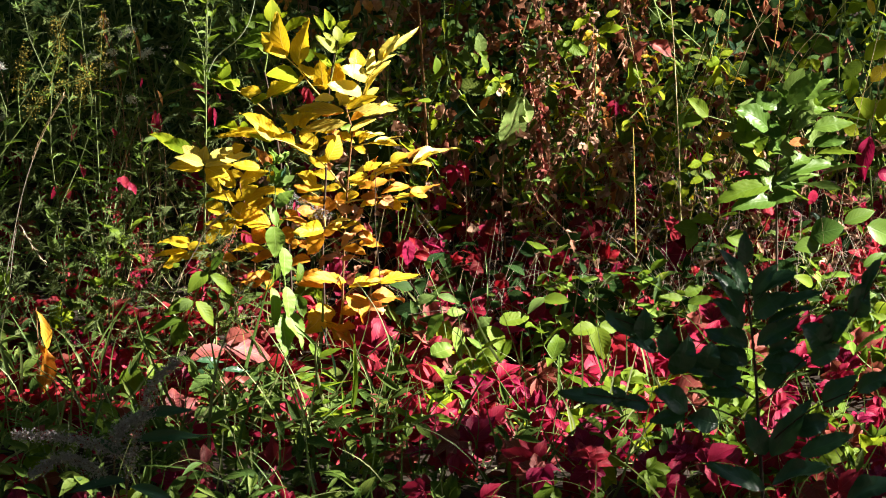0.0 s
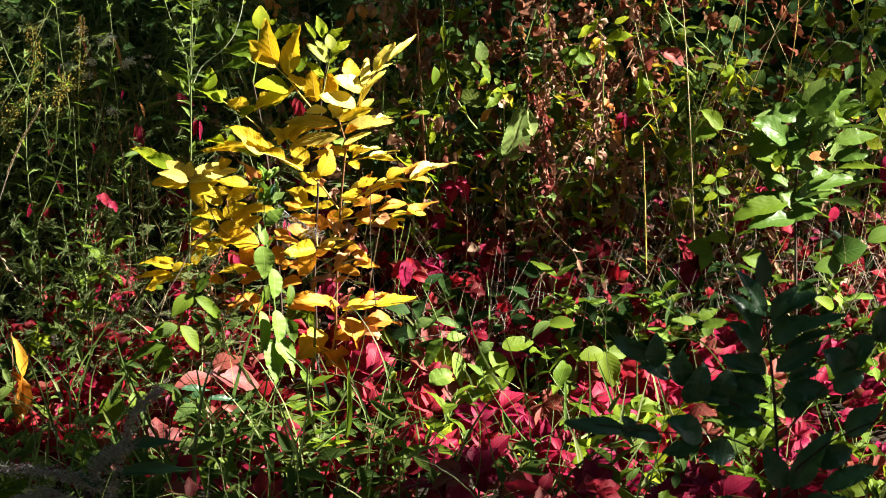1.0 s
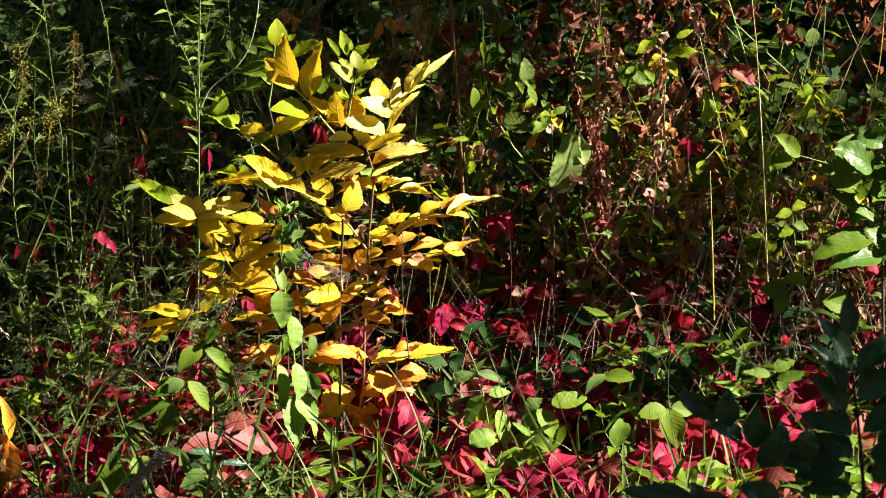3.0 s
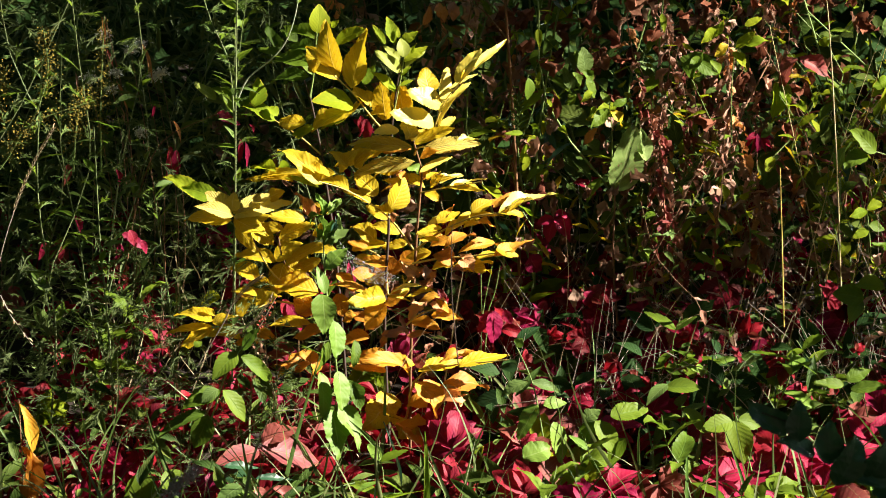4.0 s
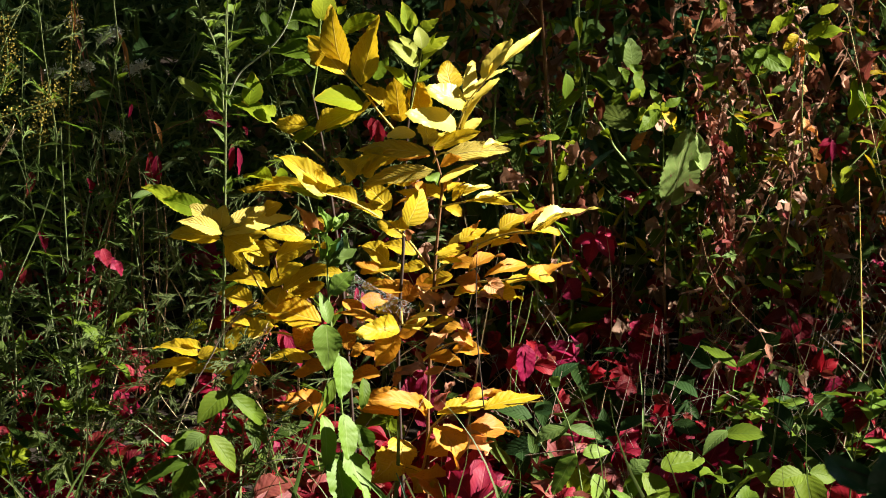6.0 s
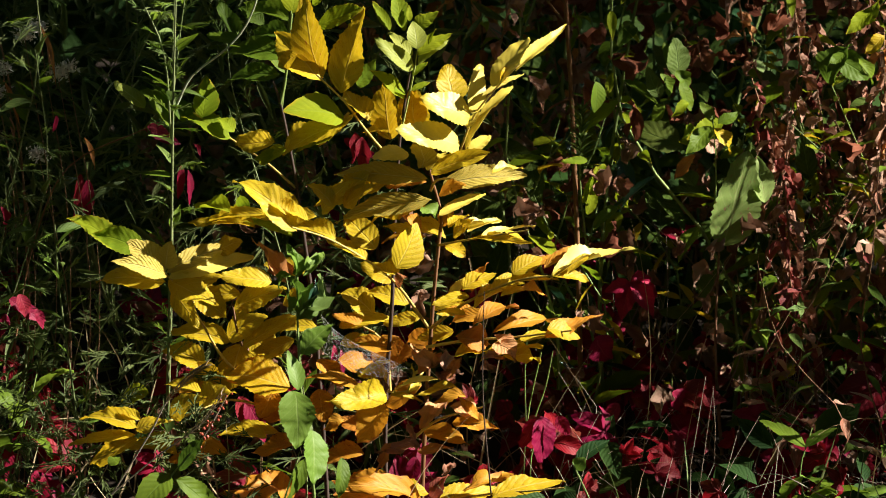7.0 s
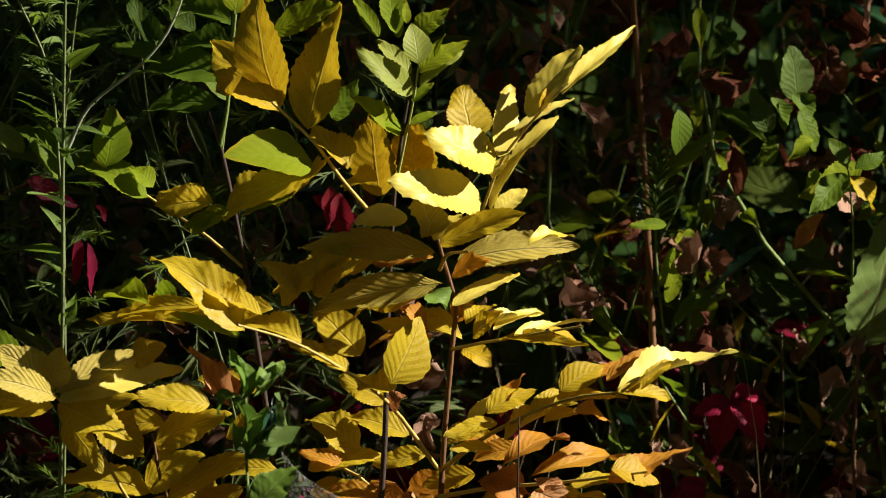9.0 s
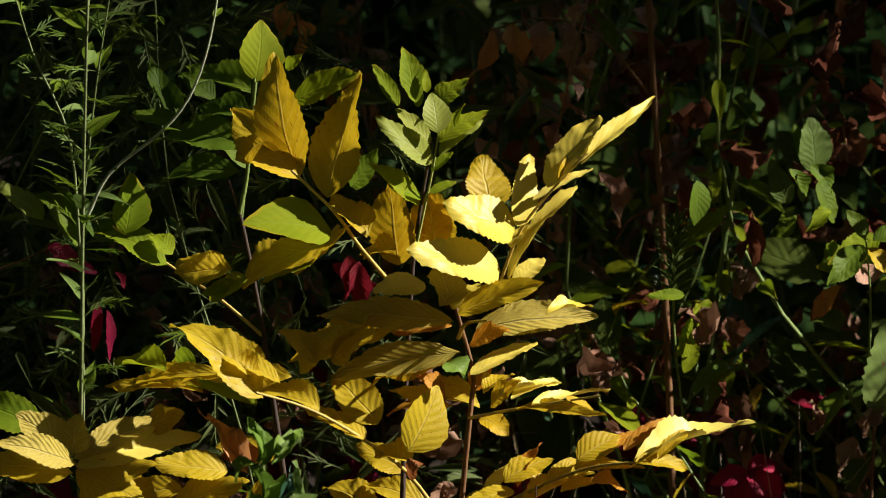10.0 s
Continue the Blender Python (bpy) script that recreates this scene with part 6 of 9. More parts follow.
seed_a = single("leafy_seedling", "bright green seedling with broad paired leaves", "seedling", (-0.3172, -0.2205, 0.0533))
stalk("stem", seed_a, [(-0.3172, -0.2205, 0.0533), (-0.2860, -0.2004, 0.1500), (-0.2660, -0.2003, 0.2022), (-0.2359, -0.2003, 0.2393)], 0.0015, 0.0008, "green_stalk")
leaf(seed_a, (-0.2489, -0.2003, 0.2202), (-0.2258, -0.2003, 0.2524), 0.0204, 42.7744, "green", "flat", name="leaf")
leaf(seed_a, (-0.2580, -0.2003, 0.2162), (-0.2935, -0.2284, 0.1827), 0.0313, 20, "green", "oval", name="leaf")
leaf(seed_a, (-0.2519, -0.2003, 0.2112), (-0.2092, -0.1703, 0.1695), 0.0235, 35, "green", "arched", name="leaf")
leaf(seed_a, (-0.2841, -0.2104, 0.1618), (-0.3378, -0.2305, 0.1374), 0.0282, 25, "green", "arched", name="leaf")
leaf(seed_a, (-0.2791, -0.2104, 0.1618), (-0.2478, -0.2104, 0.1147), 0.0329, 42.1276, "green", "oval", name="leaf")
leaf(seed_a, (-0.2873, -0.2204, 0.1657), (-0.3106, -0.2335, 0.1474), 0.0219, 20, "grey_green", "oval", name="leaf")
leaf(seed_a, (-0.3013, -0.2204, 0.1245), (-0.3223, -0.2205, 0.0774), 0.0360, 10, "green", "oval", name="leaf")
leaf(seed_a, (-0.3054, -0.2204, 0.1296), (-0.3741, -0.2405, 0.0961), 0.0219, 35, "green", "hooked", name="leaf")
leaf(seed_a, (-0.3214, -0.2003, 0.2253), (-0.3102, -0.1923, 0.2314), 0.0125, 35, "green", "flat", name="leaf")
leaf(seed_a, (-0.3972, -0.3008, 0.0567), (-0.4111, -0.3008, -0.0117), 0.0484, 10, "green", "oval", name="leaf")
leaf(seed_a, (-0.3649, -0.3008, 0.0567), (-0.3517, -0.3008, 0.0265), 0.0440, 30.8606, "green", "oval", name="leaf")

seed_b = single("leafy_seedling", "pale green seedling with long drooping leaves", "seedling", (0.2077, -0.1803, 0.0260))
stalk("stem", seed_b, [(0.2077, -0.1803, 0.0260), (0.1918, -0.1803, 0.1292), (0.1798, -0.1803, 0.1763), (0.1567, -0.1803, 0.2275)], 0.0014, 0.0008, "green_stalk")
leaf(seed_b, (0.1908, -0.1803, 0.1322), (0.1627, -0.2004, 0.0838), 0.0298, 41.8052, "pale_green", "flat", name="leaf")
leaf(seed_b, (0.1778, -0.1803, 0.1673), (0.1386, -0.1903, 0.1451), 0.0219, 35, "grey_green", "arched", name="leaf")
leaf(seed_b, (0.1828, -0.1803, 0.1653), (0.2228, -0.1613, 0.1465), 0.0172, 35, "grey_green", "arched", name="leaf")
leaf(seed_b, (0.1607, -0.1803, 0.2195), (0.1698, -0.1803, 0.2315), 0.0172, 20, "pale_green", "oval", name="leaf")
leaf(seed_b, (0.1998, -0.1803, 0.1302), (0.2339, -0.1633, 0.1295), 0.0188, 25, "pale_green", "flat", name="leaf")
leaf(seed_b, (0.2150, -0.2004, 0.1088), (0.2260, -0.2004, 0.0477), 0.0313, 41.4887, "pale_green", "flat", name="leaf")
leaf(seed_b, (0.1690, -0.2506, 0.0628), (0.2081, -0.2245, 0.0743), 0.0345, 25, "pale_green", "arched", name="leaf")
leaf(seed_b, (0.2774, -0.2004, 0.1098), (0.3085, -0.2004, 0.0587), 0.0360, 34.2685, "green", "oval", name="leaf")
leaf(seed_b, (0.2774, -0.2004, 0.1098), (0.2542, -0.2004, 0.0697), 0.0266, 31.7763, "green", "oval", name="leaf")
leaf(seed_b, (0.2623, -0.2004, 0.1088), (0.2854, -0.1903, 0.1230), 0.0235, 30, "grey_green", "flat", name="leaf")
leaf(seed_b, (0.3834, -0.1502, 0.1497), (0.4366, -0.1502, 0.1487), 0.0298, 40, "green", "oval", name="leaf")
leaf(seed_b, (0.3864, -0.1502, 0.1557), (0.3556, -0.1773, 0.1292), 0.0235, 40, "grey_green", "oval", name="leaf")
seed_c = single("leafy_seedling", "green seedling with three broad toothed leaves", "seedling", (0.5115, -0.2004, 0.0316))
stalk("stem", seed_c, [(0.5115, -0.2004, 0.0316), (0.4996, -0.2004, 0.0787), (0.4877, -0.2004, 0.1179)], 0.0014, 0.0008, "green_stalk")
leaf(seed_c, (0.4856, -0.2004, 0.1088), (0.4999, -0.2205, 0.0493), 0.0423, 10, "green", "oval", name="leaf")
leaf(seed_c, (0.4836, -0.2004, 0.1078), (0.4358, -0.2295, 0.0983), 0.0313, 25, "green", "oval", name="leaf")
leaf(seed_c, (0.4916, -0.2004, 0.1098), (0.5254, -0.1793, 0.0971), 0.0266, 25, "green", "oval", name="leaf")
leaf(seed_c, (0.4104, -0.1502, 0.1187), (0.4434, -0.1502, 0.0786), 0.0286, 49.2815, "green", "oval", name="leaf")
leaf(seed_c, (0.3226, -0.2004, 0.0828), (0.3004, -0.2004, 0.0387), 0.0374, 47.198, "green", "oval", name="leaf")
leaf(seed_c, (0.3005, -0.2004, 0.1158), (0.3555, -0.1683, 0.1214), 0.0330, 35, "green", "flat", name="leaf")
leaf(seed_c, (0.4147, -0.2405, 0.0569), (0.4227, -0.2406, 0.0238), 0.0242, 35.1782, "green", "flat", name="leaf")

# broad leaves of the creeper that lie in the sun in front
front = single("creeper_runner", "large crimson and rust creeper leaves in the sun", "creeper", (0.1043, -0.2004, -0.0284))
leaf(front, (-0.2255, -0.2004, 0.0697), (-0.1385, -0.1372, 0.0359), 0.0528, 35, "rust", "oval", name="leaf")
leaf(front, (-0.2255, -0.2004, 0.0677), (-0.2935, -0.2506, 0.0497), 0.0374, 35, "rust", "oval", name="leaf")
leaf(front, (-0.2232, -0.1803, 0.0751), (-0.1668, -0.1603, 0.0915), 0.0396, 45, "rust", "flat", name="leaf")
leaf(front, (-0.2387, -0.2205, 0.0423), (-0.2892, -0.2386, 0.0178), 0.0374, 40, "deep_green", "oval", name="leaf")
leaf(front, (0.4755, -0.2205, -0.0159), (0.5384, -0.1874, 0.0379), 0.0726, 25, "crimson", "oval", name="leaf")
leaf(front, (0.4645, -0.2205, -0.0129), (0.4036, -0.2536, -0.0066), 0.0374, 40, "crimson", "flat", name="leaf")
leaf(front, (0.4863, -0.2004, 0.0276), (0.4421, -0.2004, 0.0387), 0.0440, 35, "crimson", "oval", name="leaf")
leaf(front, (0.4428, -0.2506, -0.0356), (0.3507, -0.2847, -0.0012), 0.0484, 40, "crimson", "oval", name="leaf")
leaf(front, (0.3879, -0.2807, -0.0132), (0.4318, -0.2587, -0.0619), 0.0506, 30, "crimson", "oval", name="leaf")
leaf(front, (0.6584, -0.0800, 0.0808), (0.7195, -0.0450, 0.0993), 0.0330, 25, "crimson", "flat", name="leaf")
leaf(front, (0.6623, -0.0800, 0.0718), (0.6869, -0.0690, 0.0481), 0.0374, 20, "crimson", "oval", name="leaf")
leaf(front, (0.5957, -0.2004, -0.0174), (0.6511, -0.1553, 0.0305), 0.0726, 30, "lime", "oval", name="leaf")
leaf(front, (0.6274, -0.3008, -0.0096), (0.6931, -0.3008, 0.0014), 0.0660, 30, "rust", "oval", name="leaf")
leaf(front, (0.6164, -0.3008, 0.0014), (0.6940, -0.2386, -0.0654), 0.0616, 30, "crimson", "oval", name="leaf")
leaf(front, (0.2025, -0.3008, -0.0096), (0.2455, -0.2647, -0.0610), 0.0550, 30, "lime", "oval", name="leaf")
leaf(front, (0.1036, -0.3008, -0.0096), (0.1611, -0.3009, -0.0448), 0.0506, 35, "crimson", "oval", name="leaf")
leaf(front, (0.2025, -0.3008, -0.0318), (0.2257, -0.3009, -0.0589), 0.0374, 35, "crimson", "oval", name="leaf")
leaf(front, (-0.1144, -0.3008, -0.0096), (-0.0527, -0.2787, -0.0352), 0.0440, 30, "crimson", "oval", name="leaf")
leaf(front, (0.1909, -0.2205, 0.0423), (0.2480, -0.1884, 0.0119), 0.0440, 35, "rust", "flat", name="leaf")
leaf(front, (0.2343, -0.5019, -0.1270), (0.2990, -0.4637, -0.1117), 0.0660, 30, "crimson", "oval", name="leaf")
leaf(front, (0.3207, -0.5020, -0.1382), (0.2662, -0.5412, -0.1637), 0.0660, 30, "crimson", "oval", name="leaf")
leaf(front, (-0.2224, -0.5020, -0.1382), (-0.1570, -0.4789, -0.1748), 0.0660, 30, "crimson", "oval", name="leaf")
leaf(front, (-0.2010, -0.5020, -0.1382), (-0.2768, -0.5412, -0.1526), 0.0660, 30, "crimson", "oval", name="leaf")
leaf(front, (0.4948, -0.5019, -0.1048), (0.5499, -0.4728, -0.1433), 0.0660, 30, "crimson", "oval", name="leaf")
leaf(front, (0.7457, -0.4516, -0.0699), (0.6915, -0.4517, -0.1477), 0.0660, 48.9287, "crimson", "oval", name="leaf")
leaf(front, (0.6259, -0.4516, -0.0699), (0.6804, -0.4084, -0.1111), 0.0660, 30, "crimson", "oval", name="leaf")
leaf(front, (0.3546, -0.3612, -0.0755), (0.3216, -0.3892, -0.0481), 0.0550, 30, "lime", "oval", name="leaf")
leaf(front, (-0.0483, -0.4517, -0.1366), (0.0380, -0.4517, -0.1144), 0.0484, 30, "lime", "oval", name="leaf")
leaf(front, (-0.0046, -0.4517, -0.1477), (-0.0158, -0.4516, -0.0922), 0.0440, 40.7425, "lime", "oval", name="leaf")
leaf(front, (0.3107, -0.3209, -0.0503), (0.3269, -0.3209, -0.0061), 0.0374, 10, "green", "oval", name="leaf")
leaf(front, (-0.2887, -0.2807, -0.0132), (-0.2339, -0.2446, 0.0137), 0.0440, 30, "pale_green", "oval", name="leaf")
leaf(front, (-0.2826, -0.3612, -0.0755), (-0.2014, -0.3260, -0.0656), 0.0440, 30, "pale_green", "oval", name="leaf")
leaf(front, (-0.2994, -0.3310, -0.0536), (-0.2231, -0.2848, -0.0545), 0.0330, 30, "pale_green", "oval", name="leaf")
leaf(front, (-0.2991, -0.3008, -0.0318), (-0.2563, -0.2717, -0.0150), 0.0330, 30, "grey_green", "oval", name="leaf")
leaf(front, (-0.1899, -0.4014, -0.0907), (-0.1573, -0.3783, -0.1284), 0.0286, 30, "pale_green", "oval", name="leaf")

# creeper leaves that glow out of the weeds
reds = single("creeper_shoot", "scarlet creeper leaves hanging among the weeds", "creeper", (0.1263, 0.1204, 0.0975))
stalk("stem", reds, [(0.1263, 0.1204, 0.0975), (0.1145, 0.1203, 0.1609), (0.1254, 0.1203, 0.2184)], 0.001, 0.0006, "green_stalk")
stalk("stem", reds, [(0.1065, 0.1204, 0.0975), (0.1105, 0.1203, 0.2085), (0.1255, 0.1202, 0.2879)], 0.001, 0.0006, "green_stalk")
leaf(reds, (0.1255, 0.1002, 0.2232), (0.1255, 0.1003, 0.1746), 0.0329, 42.0584, "crimson", "flat", name="leaf")
leaf(reds, (0.1215, 0.1002, 0.2203), (0.1046, 0.1003, 0.1905), 0.0172, 34.6221, "crimson", "flat", name="leaf")
leaf(reds, (0.1424, 0.1002, 0.2232), (0.1543, 0.1002, 0.2034), 0.0141, 0, "crimson", "flat", name="leaf")
leaf(reds, (0.2534, 0.2504, 0.2114), (0.2415, 0.2505, 0.1670), 0.0298, 47.517, "crimson", "flat", name="leaf")
leaf(reds, (0.2632, 0.2505, 0.1936), (0.2946, 0.2716, 0.1662), 0.0345, 10, "crimson", "hooked", name="leaf")
leaf(reds, (0.2711, 0.2504, 0.2015), (0.2781, 0.2504, 0.2262), 0.0313, 38.1335, "crimson", "wavy", name="leaf")
leaf(reds, (0.2079, 0.2504, 0.2094), (0.1960, 0.2505, 0.1857), 0.0188, 42.1623, "crimson", "flat", name="leaf")
leaf(reds, (0.3567, 0.2005, 0.1636), (0.4039, 0.2165, 0.1450), 0.0313, 10, "crimson", "hooked", name="leaf")
leaf(reds, (0.3883, 0.2005, 0.1636), (0.3962, 0.2005, 0.1320), 0.0266, 40.7114, "crimson", "wavy", name="leaf")
leaf(reds, (0.5289, 0.2005, 0.1646), (0.5218, 0.2006, 0.1162), 0.0313, 36.6766, "crimson", "flat", name="leaf")
leaf(reds, (0.1840, 0.3003, 0.2718), (0.1997, 0.3004, 0.2481), 0.0282, 10, "crimson", "hooked", name="leaf")
leaf(reds, (-0.0717, 0.2998, 0.4890), (-0.0756, 0.2999, 0.4554), 0.0146, 41.8049, "crimson", "wavy", name="leaf")
leaf(reds, (-0.0647, 0.2998, 0.4841), (-0.0647, 0.2999, 0.4475), 0.0146, 0, "crimson", "wavy", name="leaf")
leaf(reds, (-0.0835, 0.2998, 0.4821), (-0.0598, 0.2999, 0.4702), 0.0097, 0, "crimson", "flat", name="leaf")
leaf(reds, (-0.0766, 0.2998, 0.4771), (-0.0489, 0.2999, 0.4623), 0.0097, 0, "crimson", "flat", name="leaf")
leaf(reds, (-0.3610, 0.2999, 0.4435), (-0.3668, 0.3000, 0.3971), 0.0126, 34.6263, "crimson", "flat", name="leaf")
leaf(reds, (-0.3531, 0.2999, 0.4386), (-0.3559, 0.3000, 0.3892), 0.0126, 10, "crimson", "flat", name="leaf")
leaf(reds, (-0.2540, 0.2499, 0.4625), (-0.2569, 0.2500, 0.4269), 0.0097, 32.2121, "crimson", "flat", name="leaf")
leaf(reds, (-0.2470, 0.2499, 0.4576), (-0.2460, 0.2500, 0.4189), 0.0097, 49.5239, "crimson", "flat", name="leaf")
leaf(reds, (-0.2949, 0.2998, 0.4930), (-0.2670, 0.3168, 0.4810), 0.0107, 10, "crimson", "flat", name="leaf")
leaf(reds, (-0.2880, 0.2998, 0.4880), (-0.2562, 0.3168, 0.4731), 0.0107, 10, "crimson", "flat", name="leaf")
leaf(reds, (-0.4411, 0.1002, 0.2004), (-0.4459, 0.1003, 0.1587), 0.0126, 34.7231, "crimson", "flat", name="leaf")
leaf(reds, (-0.4341, 0.1003, 0.1955), (-0.4350, 0.1003, 0.1508), 0.0126, 33.9472, "crimson", "flat", name="leaf")
leaf(reds, (-0.5036, 0.1003, 0.1647), (-0.5064, 0.1004, 0.1161), 0.0175, 30.4447, "crimson", "wavy", name="leaf")
leaf(reds, (-0.4966, 0.1003, 0.1607), (-0.4954, 0.1004, 0.1082), 0.0175, 31.1561, "crimson", "wavy", name="leaf")
leaf(reds, (-0.4346, 0.2002, 0.3269), (-0.4074, 0.2202, 0.3071), 0.0146, 20, "crimson", "flat", name="leaf")
leaf(reds, (-0.4277, 0.2002, 0.3219), (-0.3966, 0.2142, 0.3012), 0.0146, 20, "crimson", "flat", name="leaf")
leaf(reds, (-0.5343, 0.1003, 0.1379), (-0.5193, 0.1004, 0.1141), 0.0146, 36.003, "crimson", "hooked", name="leaf")
leaf(reds, (-0.5273, 0.1003, 0.1330), (-0.5083, 0.1004, 0.1062), 0.0146, 20, "crimson", "hooked", name="leaf")
leaf(reds, (-0.4022, 0.1003, 0.1627), (-0.4170, 0.1004, 0.1300), 0.0146, 20, "crimson", "wavy", name="leaf")
leaf(reds, (-0.3952, 0.1003, 0.1578), (-0.4060, 0.1004, 0.1221), 0.0146, 20, "crimson", "wavy", name="leaf")
leaf(reds, (-0.1907, 0.1002, 0.2431), (-0.1757, 0.1002, 0.2034), 0.0194, 10, "crimson", "flat", name="leaf")
leaf(reds, (-0.1837, 0.1002, 0.2381), (-0.1648, 0.1003, 0.1955), 0.0194, 10, "crimson", "flat", name="leaf")
leaf(reds, (-0.1985, 0.1003, 0.1796), (-0.1746, 0.1003, 0.1478), 0.0194, 10, "crimson", "hooked", name="leaf")
leaf(reds, (-0.1916, 0.1003, 0.1746), (-0.1637, 0.1003, 0.1399), 0.0194, 10, "crimson", "hooked", name="leaf")
leaf(reds, (-0.0068, 0.0802, 0.1834), (-0.0107, 0.0803, 0.1536), 0.0141, 0, "crimson", "flat", name="leaf")
leaf(reds, (-0.0914, 0.0801, 0.3026), (-0.0944, 0.0801, 0.2708), 0.0078, 34.9437, "crimson", "flat", name="leaf")
leaf(reds, (-0.0844, 0.0801, 0.2976), (-0.0834, 0.0801, 0.2628), 0.0078, 36.9388, "crimson", "flat", name="leaf")
leaf(reds, (1.0138, 0.0500, 0.4320), (1.0032, 0.0500, 0.3493), 0.0308, 0, "crimson", "hooked", name="leaf")
leaf(reds, (1.0302, 0.0500, 0.3602), (1.0635, 0.0631, 0.3463), 0.0330, 10, "crimson", "wavy", name="leaf")
leaf(reds, (0.9062, 0.0000, 0.3361), (0.8970, 0.0000, 0.3082), 0.0242, 42.2094, "crimson", "flat", name="leaf")
leaf(reds, (0.8064, 0.0501, 0.2825), (0.8280, 0.0621, 0.2916), 0.0220, 10, "crimson", "hooked", name="leaf")
star = single("crimson_rosette", "tuft of narrow scarlet leaves on a thin stalk", "weed", (0.5348, 0.4006, 0.1915))
stalk("stem", star, [(0.5348, 0.4006, 0.1915), (0.5304, 0.4002, 0.3201), (0.5308, 0.3999, 0.4392)], 0.0012, 0.0007, "dry_stalk")
leaf(star, (0.5310, 0.3899, 0.4412), (0.5122, 0.3899, 0.4175), 0.0094, 36.5005, "crimson", "lance", name="leaf")
leaf(star, (0.5310, 0.3899, 0.4412), (0.5201, 0.3899, 0.4107), 0.0094, 33.7712, "crimson", "lance", name="leaf")
leaf(star, (0.5302, 0.3799, 0.4432), (0.5311, 0.3799, 0.4097), 0.0094, 32.7539, "crimson", "lance", name="leaf")
leaf(star, (0.5320, 0.3899, 0.4412), (0.5437, 0.3899, 0.4107), 0.0094, 38.9415, "crimson", "lance", name="leaf")
leaf(star, (0.5320, 0.3899, 0.4412), (0.5532, 0.4069, 0.4175), 0.0094, 0, "crimson", "lance", name="leaf")
leaf(star, (0.5320, 0.3899, 0.4412), (0.5546, 0.3899, 0.4333), 0.0094, 10, "crimson", "lance", name="leaf")
leaf(star, (0.5310, 0.3899, 0.4412), (0.5134, 0.3819, 0.4333), 0.0094, 10, "crimson", "lance", name="leaf")
leaf(star, (0.5288, 0.3999, 0.4382), (0.5240, 0.3998, 0.4569), 0.0094, 30.3824, "dry", "rolled", name="leaf")

dock = single("dock_plant", "dock with one long pale green blade and browning edges", "weed", (0.3179, 0.3007, 0.1447))
stalk("stem", dock, [(0.3179, 0.3007, 0.1447), (0.3102, 0.3004, 0.2570), (0.3134, 0.3001, 0.3704)], 0.002, 0.0012, "dry_stalk")
leaf(dock, (0.3186, 0.2801, 0.3714), (0.3418, 0.2599, 0.4744), 0.0560, 34, "dock_green", "flat", name="leaf")
leaf(dock, (0.3602, 0.2800, 0.4199), (0.3524, 0.2799, 0.4673), 0.0260, 30, "dock_green", "wavy", name="leaf")
leaf(dock, (0.2690, 0.3297, 0.5462), (0.2651, 0.3296, 0.5857), 0.0282, 35.6932, "grey_green", "flat", name="leaf")
leaf(dock, (0.4259, 0.3297, 0.5392), (0.4497, 0.3296, 0.5788), 0.0313, 30.2161, "green", "wavy", name="leaf")
leaf(dock, (0.4339, 0.3296, 0.5709), (0.4733, 0.3297, 0.5471), 0.0266, 20, "green", "hooked", name="leaf")
leaf(dock, (0.5588, 0.2997, 0.5365), (0.5517, 0.2998, 0.4771), 0.0313, 33.266, "lime", "wavy", name="leaf")
leaf(dock, (0.5667, 0.2997, 0.5365), (0.5754, 0.2998, 0.4890), 0.0235, 49.9047, "green", "wavy", name="leaf")
leaf(dock, (0.5906, 0.2997, 0.5731), (0.5657, 0.2997, 0.5286), 0.0266, 47.7687, "rust", "curled", name="leaf")
leaf(dock, (0.5946, 0.2997, 0.5731), (0.6394, 0.3187, 0.5403), 0.0266, 20, "rust", "wavy", name="leaf")
leaf(dock, (0.3164, 0.3198, 0.4998), (0.2800, 0.3018, 0.4831), 0.0204, 20, "lime", "wavy", name="leaf")
leaf(dock, (0.3006, 0.3198, 0.4800), (0.3084, 0.3199, 0.4602), 0.0235, 37.7008, "dry", "curled", name="leaf")
leaf(dock, (0.1831, 0.3199, 0.4435), (0.1682, 0.3200, 0.4119), 0.0235, 47.3682, "lime", "flat", name="leaf")
leaf(dock, (0.1801, 0.3200, 0.4198), (0.1910, 0.3199, 0.4523), 0.0235, 43.6842, "lime", "flat", name="leaf")
leaf(dock, (0.1824, 0.2797, 0.5485), (0.1804, 0.2798, 0.5158), 0.0229, 47.3147, "green", "oval", name="leaf")
leaf(dock, (0.1851, 0.3000, 0.4257), (0.1832, 0.2999, 0.4534), 0.0147, 45.0927, "lime", "flat", name="leaf")
leaf(dock, (0.1743, 0.3000, 0.4020), (0.1812, 0.2999, 0.4356), 0.0139, 39.0295, "lime", "flat", name="leaf")
leaf(dock, (0.1743, 0.2999, 0.4603), (0.1467, 0.2889, 0.4614), 0.0090, 30, "lime", "flat", name="leaf")
leaf(dock, (0.2057, 0.3300, 0.4059), (0.1811, 0.3090, 0.3842), 0.0123, 20, "green", "hooked", name="leaf")
leaf(dock, (0.2670, 0.3297, 0.5471), (0.2542, 0.3296, 0.5808), 0.0180, 40.9082, "green", "flat", name="leaf")
leaf(dock, (0.2502, 0.3297, 0.5224), (0.2374, 0.3297, 0.5550), 0.0164, 10, "grey_green", "flat", name="leaf")
